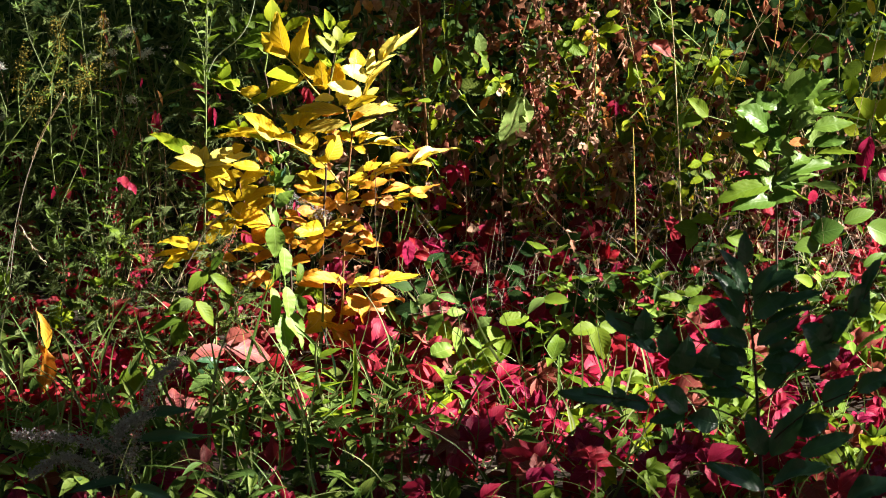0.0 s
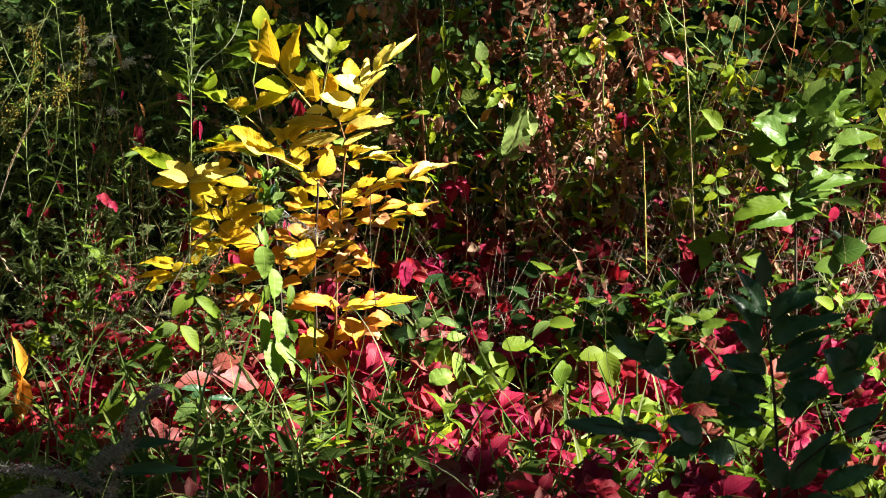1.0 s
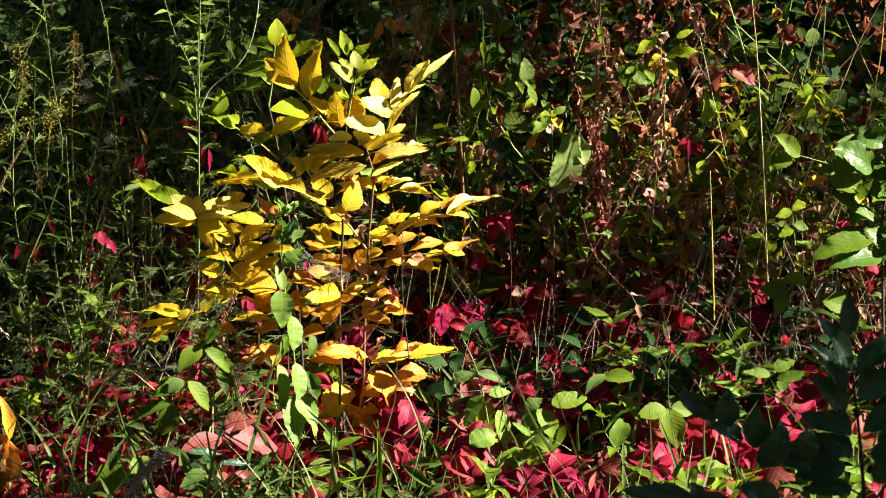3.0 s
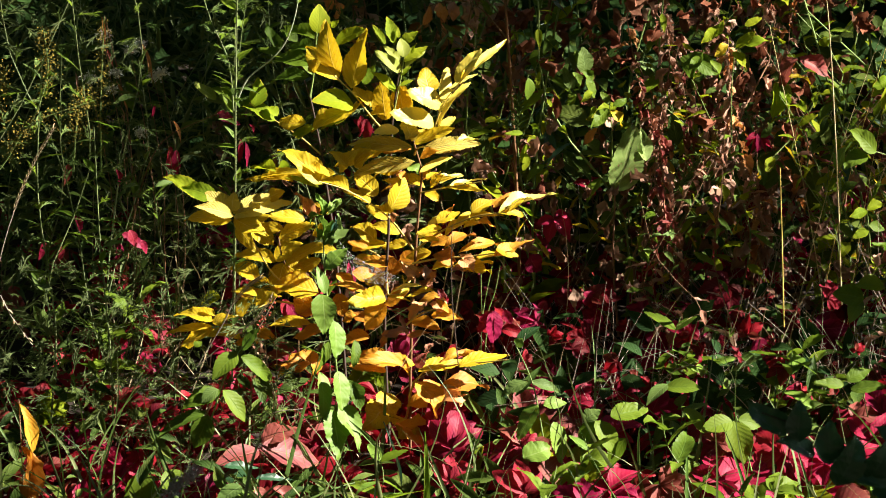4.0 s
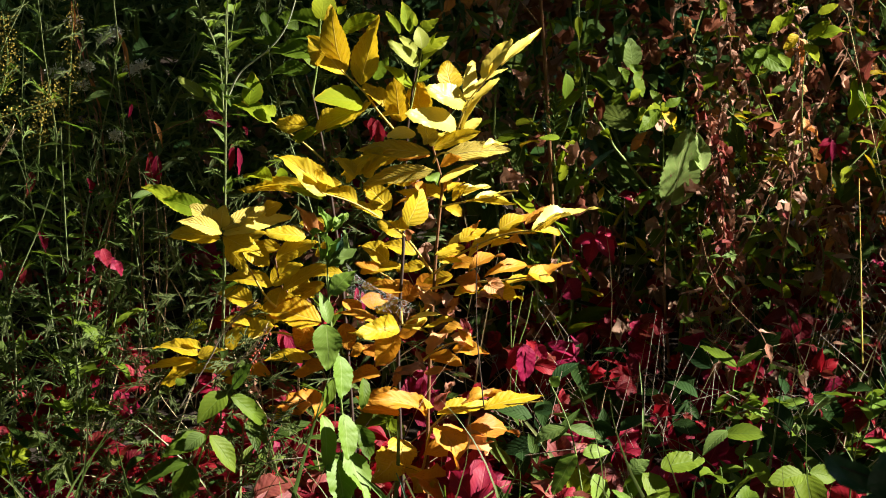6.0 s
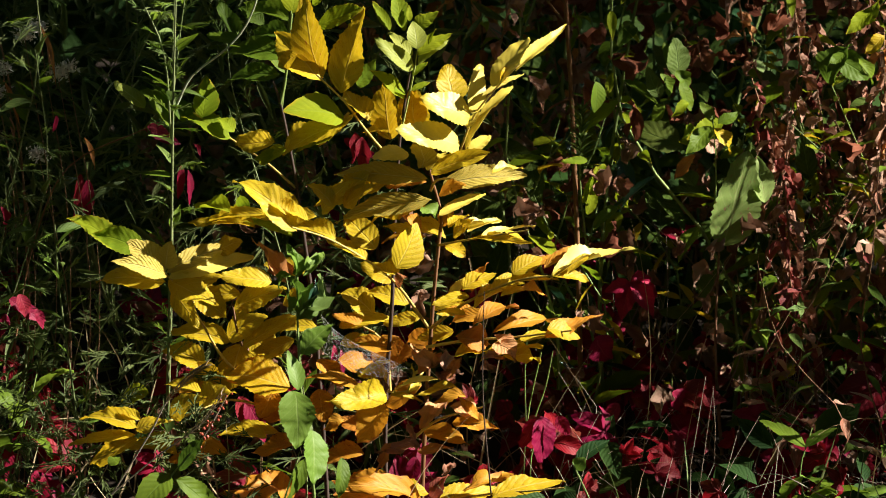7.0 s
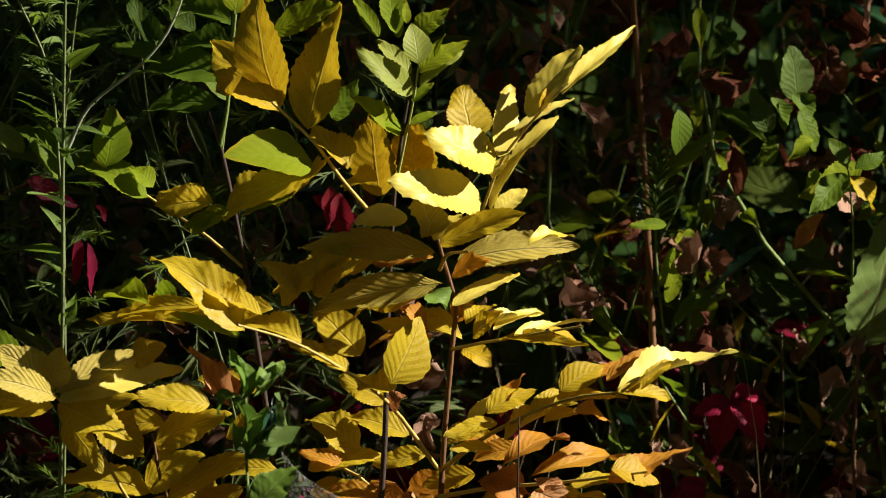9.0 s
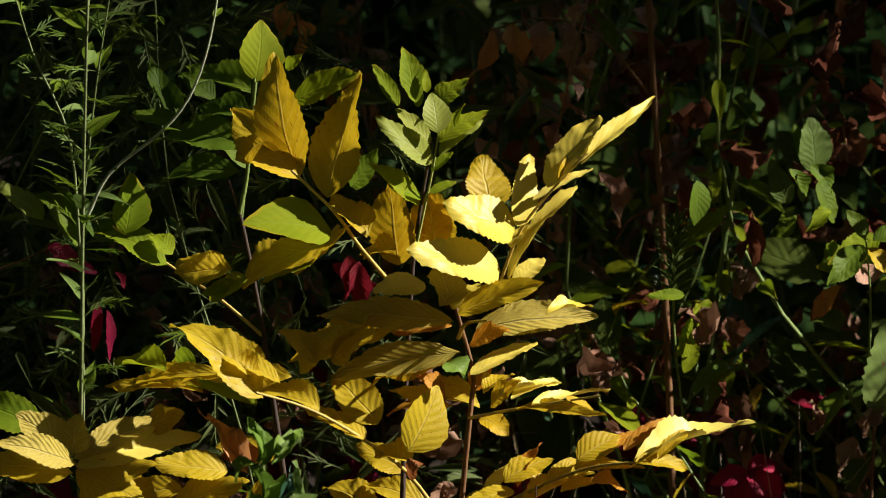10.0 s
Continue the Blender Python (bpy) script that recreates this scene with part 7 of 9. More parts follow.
leaf(dock, (0.2710, 0.3297, 0.5392), (0.2828, 0.3298, 0.5096), 0.0180, 45.5709, "green", "flat", name="leaf")
leaf(dock, (0.2916, 0.3298, 0.4849), (0.2709, 0.3228, 0.4780), 0.0205, 20, "lime", "curled", name="leaf")
leaf(dock, (0.2224, 0.4992, 0.5967), (0.2303, 0.4991, 0.6301), 0.0164, 40.8627, "green", "flat", name="leaf")
leaf(dock, (0.2302, 0.4992, 0.6016), (0.2587, 0.4992, 0.6262), 0.0107, 20, "lime", "lance", name="leaf")
leaf(dock, (0.2283, 0.4992, 0.5987), (0.2508, 0.5102, 0.6162), 0.0107, 20, "green", "lance", name="leaf")

brown = single("withered_shrub", "reddish-brown bare shoot with a few hanging dry leaves", "shrub", (0.1687, 0.3806, 0.1934))
stalk("stem", brown, [(0.1687, 0.3806, 0.1934), (0.1649, 0.3802, 0.3379), (0.1572, 0.3797, 0.5083), (0.1513, 0.3795, 0.6010), (0.1465, 0.3793, 0.6880)], 0.003, 0.0022, "bark_red")
stalk("twig", brown, [(0.1572, 0.3797, 0.5132), (0.1355, 0.3797, 0.5033), (0.1237, 0.3797, 0.4866)], 0.0016, 0.0008, "bark_red")
stalk("twig", brown, [(0.1513, 0.3795, 0.5921), (0.1109, 0.3994, 0.6353), (0.0695, 0.3993, 0.6492), (0.0242, 0.3993, 0.6373)], 0.0014, 0.0007, "bark_red")
leaf(brown, (0.0331, 0.3993, 0.6422), (0.0144, 0.3994, 0.6047), 0.0164, 46.9336, "scorched", "curled", name="leaf")
leaf(brown, (0.0469, 0.3993, 0.6452), (0.0528, 0.3994, 0.6166), 0.0156, 0, "scorched", "crumpled", name="leaf")
leaf(brown, (0.0695, 0.3993, 0.6472), (0.0666, 0.3994, 0.6195), 0.0164, 0, "dry", "crumpled", name="leaf")
leaf(brown, (0.0823, 0.3993, 0.6432), (0.0941, 0.3994, 0.6097), 0.0139, 31.2181, "dry", "rolled", name="leaf")
leaf(brown, (0.0902, 0.3994, 0.6186), (0.1030, 0.3994, 0.5978), 0.0123, 0, "dry", "crumpled", name="leaf")
leaf(brown, (0.0203, 0.3995, 0.5594), (0.0370, 0.4106, 0.5415), 0.0123, 0, "dry", "curled", name="leaf")
leaf(brown, (0.1108, 0.3996, 0.5347), (0.1236, 0.3997, 0.4973), 0.0164, 41.1196, "dry", "crumpled", name="leaf")
leaf(brown, (0.2052, 0.3999, 0.4264), (0.2180, 0.4000, 0.4018), 0.0164, 0, "dry", "crumpled", name="leaf")
leaf(brown, (-0.1186, 0.3993, 0.6600), (-0.1235, 0.3994, 0.6344), 0.0164, 0, "scorched", "crumpled", name="leaf")
leaf(brown, (-0.1107, 0.3993, 0.6511), (-0.1107, 0.3994, 0.6225), 0.0147, 47.7705, "scorched", "crumpled", name="leaf")
leaf(brown, (0.2179, 0.4001, 0.3428), (0.2218, 0.4002, 0.3093), 0.0098, 0, "dry", "oval", name="leaf")

needle = single("spurge", "bluish-green spurge with a tuft of needle leaves", "weed", (0.1740, 0.3301, 0.3596))
stalk("stem", needle, [(0.1740, 0.3301, 0.3596), (0.1662, 0.3299, 0.4345), (0.1683, 0.3298, 0.5096)], 0.0012, 0.0008, "green_stalk")
tip_a, tip_b = Vector((0.1662, 0.3299, 0.4533)), Vector((0.1683, 0.3298, 0.5096))
for k in range(54):
    f = k / 53
    a = k * 2.4
    hung(needle, tip_a.lerp(tip_b, f), (math.cos(a), math.sin(a), 0.5 + 0.6 * f), 0.024 * (1.1 - 0.4 * f), 0.003, 0, "grey_green", "lance")
tip_a, tip_b = Vector((0.3964, 0.3601, 0.3497)), Vector((0.4428, 0.3600, 0.4058))
needle_b = single("spurge", "bluish-green spurge with a tuft of needle leaves", "weed", (0.3576, 0.3606, 0.1982))
stalk("stem", needle_b, [(0.3576, 0.3606, 0.1982), (0.3766, 0.3602, 0.3103), (0.4428, 0.3600, 0.4058)], 0.0012, 0.0008, "green_stalk")
for k in range(44):
    f = k / 43
    a = k * 2.4
    hung(needle_b, tip_a.lerp(tip_b, f), (math.cos(a) + 0.4, math.sin(a), 0.4 + 0.4 * f), 0.03 * (1.1 - 0.4 * f), 0.003, 0, "grey_green", "lance")

# the sunlit green bush beside the shaded sapling
bush = single("green_bush", "sunlit bright green bush with long smooth leaves", "shrub", (0.8326, -0.0800, 0.1057))
stalk("stem", bush, [(0.8335, -0.0800, 0.0828), (0.8327, -0.0801, 0.3006), (0.8323, -0.0800, 0.3978), (0.8568, -0.0800, 0.4710), (0.8803, -0.0800, 0.5322)], 0.0028, 0.0012, "bark_dark")
stalk("branch", bush, [(0.8330, -0.0801, 0.3367), (0.7935, -0.1001, 0.3406), (0.7328, -0.1201, 0.3194)], 0.0014, 0.0008, "green_stalk")
stalk("branch", bush, [(0.8416, -0.0800, 0.4349), (0.7932, -0.1000, 0.4690), (0.6965, -0.1200, 0.5031)], 0.0014, 0.0008, "green_stalk")
leaf(bush, (0.8528, -0.1000, 0.5202), (0.9165, -0.0999, 0.5805), 0.0363, 20, "bush_green", name="leaf")
leaf(bush, (0.8719, -0.1000, 0.5282), (0.9410, -0.0599, 0.5603), 0.0326, 25, "bush_green", name="leaf")
leaf(bush, (0.8407, -0.1000, 0.5162), (0.7906, -0.0999, 0.5443), 0.0375, 20, "bush_green", name="leaf")
leaf(bush, (0.8648, -0.1000, 0.5041), (0.9297, -0.0640, 0.5011), 0.0314, 30, "bush_green", name="leaf")
leaf(bush, (0.8656, -0.1000, 0.4860), (0.9011, -0.1000, 0.5292), 0.0363, 20, "grey_green", name="leaf")
leaf(bush, (0.9005, -0.1200, 0.4760), (0.9779, -0.0950, 0.4810), 0.0326, 30, "bush_green", name="leaf")
leaf(bush, (0.8683, -0.1200, 0.4750), (0.9157, -0.1200, 0.5051), 0.0314, 30, "grey_green", name="leaf")
leaf(bush, (0.8170, -0.1200, 0.4760), (0.7537, -0.1470, 0.5162), 0.0447, 25, "bush_green", name="leaf")
leaf(bush, (0.7697, -0.1200, 0.4639), (0.7599, -0.1200, 0.5112), 0.0326, 10, "green", name="leaf")
leaf(bush, (0.8018, -0.1200, 0.4468), (0.7433, -0.1420, 0.4719), 0.0314, 30, "green", name="leaf")
leaf(bush, (0.8148, -0.1200, 0.4408), (0.8693, -0.1020, 0.4228), 0.0375, 25, "bush_green", name="leaf")
leaf(bush, (0.8551, -0.1001, 0.3977), (0.9022, -0.0700, 0.4088), 0.0326, 30, "bush_green", name="leaf")
leaf(bush, (0.8305, -0.1201, 0.3735), (0.8824, -0.0841, 0.3597), 0.0435, 25, "bush_green", name="leaf")
leaf(bush, (0.8184, -0.1201, 0.3675), (0.7120, -0.1632, 0.3301), 0.0375, 30, "green", "arched", name="leaf")
leaf(bush, (0.8303, -0.1201, 0.3364), (0.7423, -0.1692, 0.3200), 0.0387, 30, "bush_green", "arched", name="leaf")
leaf(bush, (0.8550, -0.1001, 0.3857), (0.9542, -0.0430, 0.3919), 0.0266, 35, "bush_green", "arched", name="leaf")
leaf(bush, (0.8418, -0.1001, 0.3576), (0.8025, -0.1231, 0.3826), 0.0338, 30, "bush_green", name="leaf")
leaf(bush, (0.8182, -0.1201, 0.3304), (0.8745, -0.1201, 0.3445), 0.0314, 30, "bush_green", name="leaf")
leaf(bush, (0.9015, -0.1000, 0.4419), (0.9648, -0.1000, 0.4499), 0.0266, 35, "bush_green", name="leaf")
leaf(bush, (0.7005, -0.1200, 0.5001), (0.6595, -0.1199, 0.5343), 0.0254, 20, "green", name="leaf")
leaf(bush, (0.6875, -0.1200, 0.4981), (0.6537, -0.1380, 0.4790), 0.0254, 20, "green", name="leaf")
leaf(bush, (0.6820, -0.1402, 0.2821), (0.6358, -0.1402, 0.2901), 0.0375, 25, "green", "oval", name="leaf")
leaf(bush, (0.6799, -0.1402, 0.2791), (0.6607, -0.1402, 0.2470), 0.0314, 39.6363, "bush_green", "oval", name="leaf")
leaf(bush, (0.7116, -0.1201, 0.3003), (0.6701, -0.1462, 0.3021), 0.0314, 35, "green", "oval", name="leaf")
leaf(bush, (0.7331, -0.1402, 0.2721), (0.7847, -0.1221, 0.2522), 0.0375, 25, "green", "oval", name="leaf")
leaf(bush, (0.8974, -0.1001, 0.2644), (0.9597, -0.1001, 0.2805), 0.0544, 20, "bush_green", "oval", name="leaf")
leaf(bush, (0.9619, -0.0801, 0.2856), (1.0192, -0.0560, 0.3038), 0.0326, 25, "bush_green", "oval", name="leaf")
leaf(bush, (1.0060, -0.0801, 0.2796), (1.0572, -0.0410, 0.2470), 0.0508, 20, "bush_green", "oval", name="leaf")
leaf(bush, (0.9153, -0.1001, 0.2474), (0.8657, -0.1151, 0.2423), 0.0375, 25, "bush_green", "oval", name="leaf")
leaf(bush, (0.7923, -0.1400, 0.4327), (0.8166, -0.1400, 0.4639), 0.0242, 40.5723, "green", "flat", name="leaf")
leaf(bush, (0.7066, -0.1300, 0.4549), (0.7510, -0.1000, 0.4650), 0.0145, 20, "orange", "flat", name="leaf")
leaf(bush, (0.7870, -0.1300, 0.4378), (0.8077, -0.1220, 0.4227), 0.0145, 20, "yellow", "flat", name="leaf")
leaf(bush, (0.8554, -0.1300, 0.4498), (0.8951, -0.1160, 0.4519), 0.0181, 20, "scorched", "flat", name="leaf")
leaf(bush, (0.6531, -0.1001, 0.1434), (0.6065, -0.1182, 0.1501), 0.0169, 30, "green", "flat", name="leaf")
leaf(bush, (0.6562, -0.1001, 0.1484), (0.6917, -0.0781, 0.1617), 0.0218, 20, "green", "flat", name="leaf")
leaf(bush, (0.6621, -0.1001, 0.1364), (0.7133, -0.1001, 0.1414), 0.0205, 30, "green", "flat", name="leaf")
leaf(bush, (0.9982, -0.1001, 0.2044), (1.0462, -0.0701, 0.2237), 0.0242, 30, "bush_green", "oval", name="leaf")
leaf(bush, (0.9018, -0.1001, 0.1684), (0.8658, -0.1272, 0.1911), 0.0242, 30, "green", "oval", name="leaf")
leaf(bush, (0.9748, -0.1001, 0.1434), (1.0222, -0.0851, 0.1466), 0.0242, 30, "bush_green", "oval", name="leaf")

bushy = np.random.default_rng(12)
for k in range(58):
    f = bushy.random()
    q = Vector((0.8333, -0.0600, 0.3338)).lerp(Vector((0.8805, -0.0600, 0.5222)), f) + Vector((bushy.normal(0, 0.035), bushy.normal(0.02, 0.03), 0))
    a = bushy.uniform(0, 6.28)
    hung(bush, q, (math.cos(a), math.sin(a) * 0.6, bushy.uniform(-0.3, 0.7)), bushy.uniform(0.07, 0.1), bushy.uniform(0.026, 0.036), bushy.uniform(-30, 30), ("bush_green", "bush_green", "grey_green", "green")[k % 4], ("flat", "arched", "wavy", "flat_b")[k % 4])

edge_shrub = single("lime_shrub", "yellow-green leafy shrub at the edge of the thicket", "shrub", (1.0297, 0.3005, 0.1920))
stalk("stem", edge_shrub, [(1.0297, 0.3005, 0.1920), (1.0183, 0.3000, 0.3941), (1.0287, 0.2996, 0.5949)], 0.002, 0.001, "green_stalk")
leaf(edge_shrub, (1.0103, 0.2798, 0.5406), (1.0620, 0.3037, 0.5721), 0.0375, 20, "lime", "oval", name="leaf")
leaf(edge_shrub, (1.0053, 0.2798, 0.5356), (0.9652, 0.2638, 0.5060), 0.0266, 20, "green", "flat", name="leaf")
leaf(edge_shrub, (0.9854, 0.2798, 0.5119), (0.9801, 0.2799, 0.4654), 0.0314, 10, "lime", "oval", name="leaf")
leaf(edge_shrub, (1.0219, 0.2798, 0.4970), (1.0646, 0.3037, 0.5285), 0.0266, 20, "yellow", "flat", name="leaf")
leaf(edge_shrub, (1.0283, 0.2800, 0.4298), (0.9902, 0.2499, 0.4704), 0.0375, 20, "lime", "oval", name="leaf")
leaf(edge_shrub, (1.0342, 0.2800, 0.4248), (1.0641, 0.2799, 0.4654), 0.0375, 44.1754, "lime", "oval", name="leaf")
leaf(edge_shrub, (1.0164, 0.2800, 0.4189), (0.9838, 0.2800, 0.4298), 0.0302, 20, "lime", "oval", name="leaf")
leaf(edge_shrub, (1.0163, 0.2995, 0.6563), (1.0279, 0.2996, 0.6256), 0.0181, 40.1645, "yellow", "flat", name="leaf")
leaf(edge_shrub, (1.0033, 0.2995, 0.6494), (0.9795, 0.2996, 0.6315), 0.0242, 20, "lime", "flat", name="leaf")
leaf(edge_shrub, (0.9430, 0.2995, 0.6494), (0.9497, 0.2996, 0.6127), 0.0205, 47.9407, "lime", "flat", name="leaf")
leaf(edge_shrub, (0.8707, 0.2996, 0.6315), (0.9016, 0.3176, 0.6096), 0.0181, 20, "green", "lance", name="leaf")
leaf(edge_shrub, (0.8766, 0.2996, 0.6256), (0.8528, 0.2996, 0.6187), 0.0181, 20, "green", "lance", name="leaf")
leaf(edge_shrub, (0.7328, 0.3495, 0.6290), (0.7267, 0.3495, 0.5984), 0.0266, 36.2599, "grey_green", "flat", name="leaf")
leaf(edge_shrub, (0.9010, 0.2997, 0.5701), (0.8707, 0.2857, 0.5604), 0.0363, 20, "green", "oval", name="leaf")
leaf(edge_shrub, (0.9069, 0.2997, 0.5701), (0.9493, 0.2997, 0.5573), 0.0363, 20, "green", "oval", name="leaf")
leaf(edge_shrub, (0.9018, 0.2997, 0.5395), (0.8828, 0.2998, 0.5147), 0.0181, 32.0769, "lime", "flat", name="leaf")
leaf(edge_shrub, (0.9018, 0.2997, 0.5395), (0.9194, 0.2998, 0.5147), 0.0181, 20, "lime", "flat", name="leaf")
leaf(edge_shrub, (0.7199, 0.2997, 0.5395), (0.7050, 0.2998, 0.5147), 0.0181, 20, "lime", "flat", name="leaf")
leaf(edge_shrub, (0.7259, 0.2997, 0.5424), (0.7503, 0.3107, 0.5562), 0.0181, 20, "lime", "flat", name="leaf")
leaf(edge_shrub, (0.7138, 0.2998, 0.5088), (0.7078, 0.2998, 0.4841), 0.0145, 31.3019, "lime", "flat", name="leaf")
leaf(edge_shrub, (0.9670, 0.2000, 0.4220), (0.9967, 0.2000, 0.4091), 0.0302, 30, "lime", "oval", name="leaf")
leaf(edge_shrub, (0.9297, 0.1999, 0.4766), (0.9547, 0.2179, 0.4616), 0.0181, 30, "lime", "flat", name="leaf")

# ---- mugwort stems that stand before the leaves ----
def feathered(label, pts, r0, seed, per=26, ln=(0.026, 0.042), kinds=("grey_green", "green"), stem="grey_stalk"):
    e = thing("mugwort", pts[0], label, "weed")
    rr = np.random.default_rng(seed)
    line = bow(pts, 8)
    stalk("stem", e, pts, r0, r0 * 0.5, stem)
    for k in range(per):
        q = line[min(int((0.1 + 0.88 * k / per) * len(line)), len(line) - 1)]
        a = k * 2.4
        p = rr.uniform(-0.2, 0.9)
        l = rr.uniform(*ln)
        hung(e, q, (math.cos(a), math.sin(a), p), l, l * 0.6, rr.uniform(-40, 40), kinds[k % len(kinds)], ("cut", "cut_b", "lance")[k % 3] if k % 3 else "cut")
    return e


feathered("tall mugwort stem with wispy cut leaves", [(-0.2645, 0.0001, 0.2523), (-0.2602, -0.0200, 0.4420), (-0.2585, -0.0200, 0.5862), (-0.2539, -0.0198, 0.7810)], 0.0018, 201, 40)
feathered("thin leaning mugwort stem with wispy leaves", [(-0.2608, 0.0300, 0.5159), (-0.2690, 0.0300, 0.6170), (-0.2961, 0.0300, 0.6831), (-0.3173, 0.0300, 0.7553)], 0.0012, 202, 24)
feathered("thin upright mugwort stem with wispy leaves", [(-0.2610, 0.0200, 0.5590), (-0.2502, 0.0200, 0.6581), (-0.2364, 0.0201, 0.7494)], 0.001, 203, 22)
feathered("arching pale stalk with a few small leaves", [(-0.2557, -0.0400, 0.5733), (-0.2388, -0.0399, 0.6064), (-0.2007, -0.0399, 0.6375), (-0.1787, -0.0399, 0.6686), (-0.1647, -0.0398, 0.7179), (-0.1578, -0.0398, 0.7843)], 0.0013, 204, 14, (0.008, 0.02), stem="pale_stem")
feathered("grey-green mugwort with drooping cut leaves", [(-0.4472, 0.0202, 0.0654), (-0.4516, 0.0201, 0.1927), (-0.4641, 0.0200, 0.3352), (-0.4728, 0.0200, 0.5250)], 0.0016, 205, 40, (0.03, 0.05))
feathered("grey-green mugwort with drooping cut leaves", [(-0.3536, 0.0202, 0.0972), (-0.3583, 0.0001, 0.2284), (-0.3767, 0.0000, 0.3711), (-0.3820, 0.0000, 0.4420)], 0.0014, 206, 30, (0.025, 0.045), ("pale_green", "grey_green"))
feathered("grey-green mugwort with drooping cut leaves", [(-0.5421, 0.0503, 0.0599), (-0.5338, 0.0502, 0.2189), (-0.5586, 0.0500, 0.4161), (-0.5505, 0.0500, 0.6149)], 0.0016, 207, 40, (0.03, 0.05))
feathered("grey-green mugwort with drooping cut leaves", [(-0.2689, 0.1004, 0.1151), (-0.2615, 0.1001, 0.3534), (-0.2611, 0.0999, 0.6075), (-0.2554, 0.0999, 0.7344)], 0.0015, 208, 30, (0.025, 0.04))

# dry grass ears
def grass_ear(label, pts, thick, grains, seed):
    e = thing("grass_ear", pts[0], label, "grass")
    rr = np.random.default_rng(seed)
    line = bow(pts, 8)
    part("stalk", tube(line, 0.0009, 0.0006, 5), "pale_twig", e)
    forms = []
    n = len(line)
    for k in range(grains):
        f = 0.5 + 0.5 * k / grains
        i = min(int(f * (n - 1)), n - 2)
        d = (line[i + 1] - line[i]).normalized()
        q = line[i].lerp(line[i + 1], f * (n - 1) - i)
        m = np.array(d.to_track_quat("Y", "Z").to_matrix()) @ rot(0.25 * (1 if k % 2 else -1), 0, 0.3 * (1 if k % 2 else -1))
        forms.append(put(leaf_form("ash", 4, 0.6, 0.3, 0, 0, seed=k), m, (thick, 0.011, thick), q))
    part("ear", merge(forms), "straw", e, "pale plaited seed head")
    return e


grass_ear("dry grass ear leaning across the yellow leaves", [(-0.3187, -0.1602, 0.1876), (-0.2797, -0.1602, 0.2518), (-0.2636, -0.1602, 0.2829), (-0.2406, -0.1602, 0.3090), (-0.2215, -0.1602, 0.3231)], 0.004, 34, 301)
grass_ear("dry grass ear leaning across the yellow leaves", [(-0.3190, -0.1803, 0.1914), (-0.2718, -0.1803, 0.2315), (-0.2276, -0.1802, 0.2647), (-0.2046, -0.1802, 0.2968)], 0.003, 20, 302)
grass_ear("long pale grass ear leaning over the weeds", [(-0.6503, -0.1001, 0.1534), (-0.6122, -0.1001, 0.3476), (-0.5716, -0.1000, 0.4650), (-0.5297, -0.0999, 0.5423)], 0.0045, 40, 303)
grass_ear("bent dry grass stalk", [(-0.6393, -0.1001, 0.1534), (-0.6215, -0.1201, 0.2903), (-0.5948, -0.1402, 0.2610), (-0.5647, -0.1502, 0.2208)], 0.004, 6, 304)

sprig = thing("berry_sprig", (-0.2158, -0.1202, 0.1811), "thin sprig with small dull red berries", "weed")
stalk("stem", sprig, [(-0.2479, -0.1201, 0.2132), (-0.2219, -0.1201, 0.2452), (-0.2009, -0.1201, 0.2843)], 0.0008, 0.0005, "pale_twig")
br = np.random.default_rng(9)


def bead(c, rad):
    V, F = [], []
    for i in range(5):
        for j in range(6):
            a, b = math.pi * i / 4, 2 * math.pi * j / 6
            V.append((c[0] + rad * math.sin(a) * math.cos(b), c[1] + rad * math.sin(a) * math.sin(b), c[2] + rad * math.cos(a)))
    for i in range(4):
        for j in range(6):
            F.append((i * 6 + j, (i + 1) * 6 + j, (i + 1) * 6 + (j + 1) % 6, i * 6 + (j + 1) % 6))
    return np.array(V), np.array(F), np.zeros((30, 2))


for k in range(26):
    c = Vector((-0.2279, -0.1201, 0.2372)).lerp(Vector((-0.2009, -0.1201, 0.2843)), k / 25) + Vector(br.normal(0, 0.005, 3))
    part("berry", bead(c, br.uniform(0.0013, 0.0022)), "berry", sprig)

# ---- goldenrod and seed heads ----
def plume(name, label, lines, material, seed, size, count, stem="green_stalk", spread=2.6):
    e = thing(name, lines[0][0], label, "weed")
    rr = np.random.default_rng(seed)
    for pts in lines:
        stalk("stem", e, pts, 0.0014, 0.0007, stem)
        line = bow(pts, 8)
        bits = []
        for k in range(count):
            f = rr.uniform(0.35, 1.0)
            q = line[min(int(f * (len(line) - 1)), len(line) - 1)] + Vector(rr.normal(0, 1, 3)) * size * spread * (1.2 - 0.6 * f)
            bits.append(put(leafy, rot(*rr.uniform(-3, 3, 3)), (size * 0.5, size * rr.uniform(0.6, 1.3), size * 0.4), q))
        tagged(part("plume", merge(bits), material, e), kind="stuff")
    return e


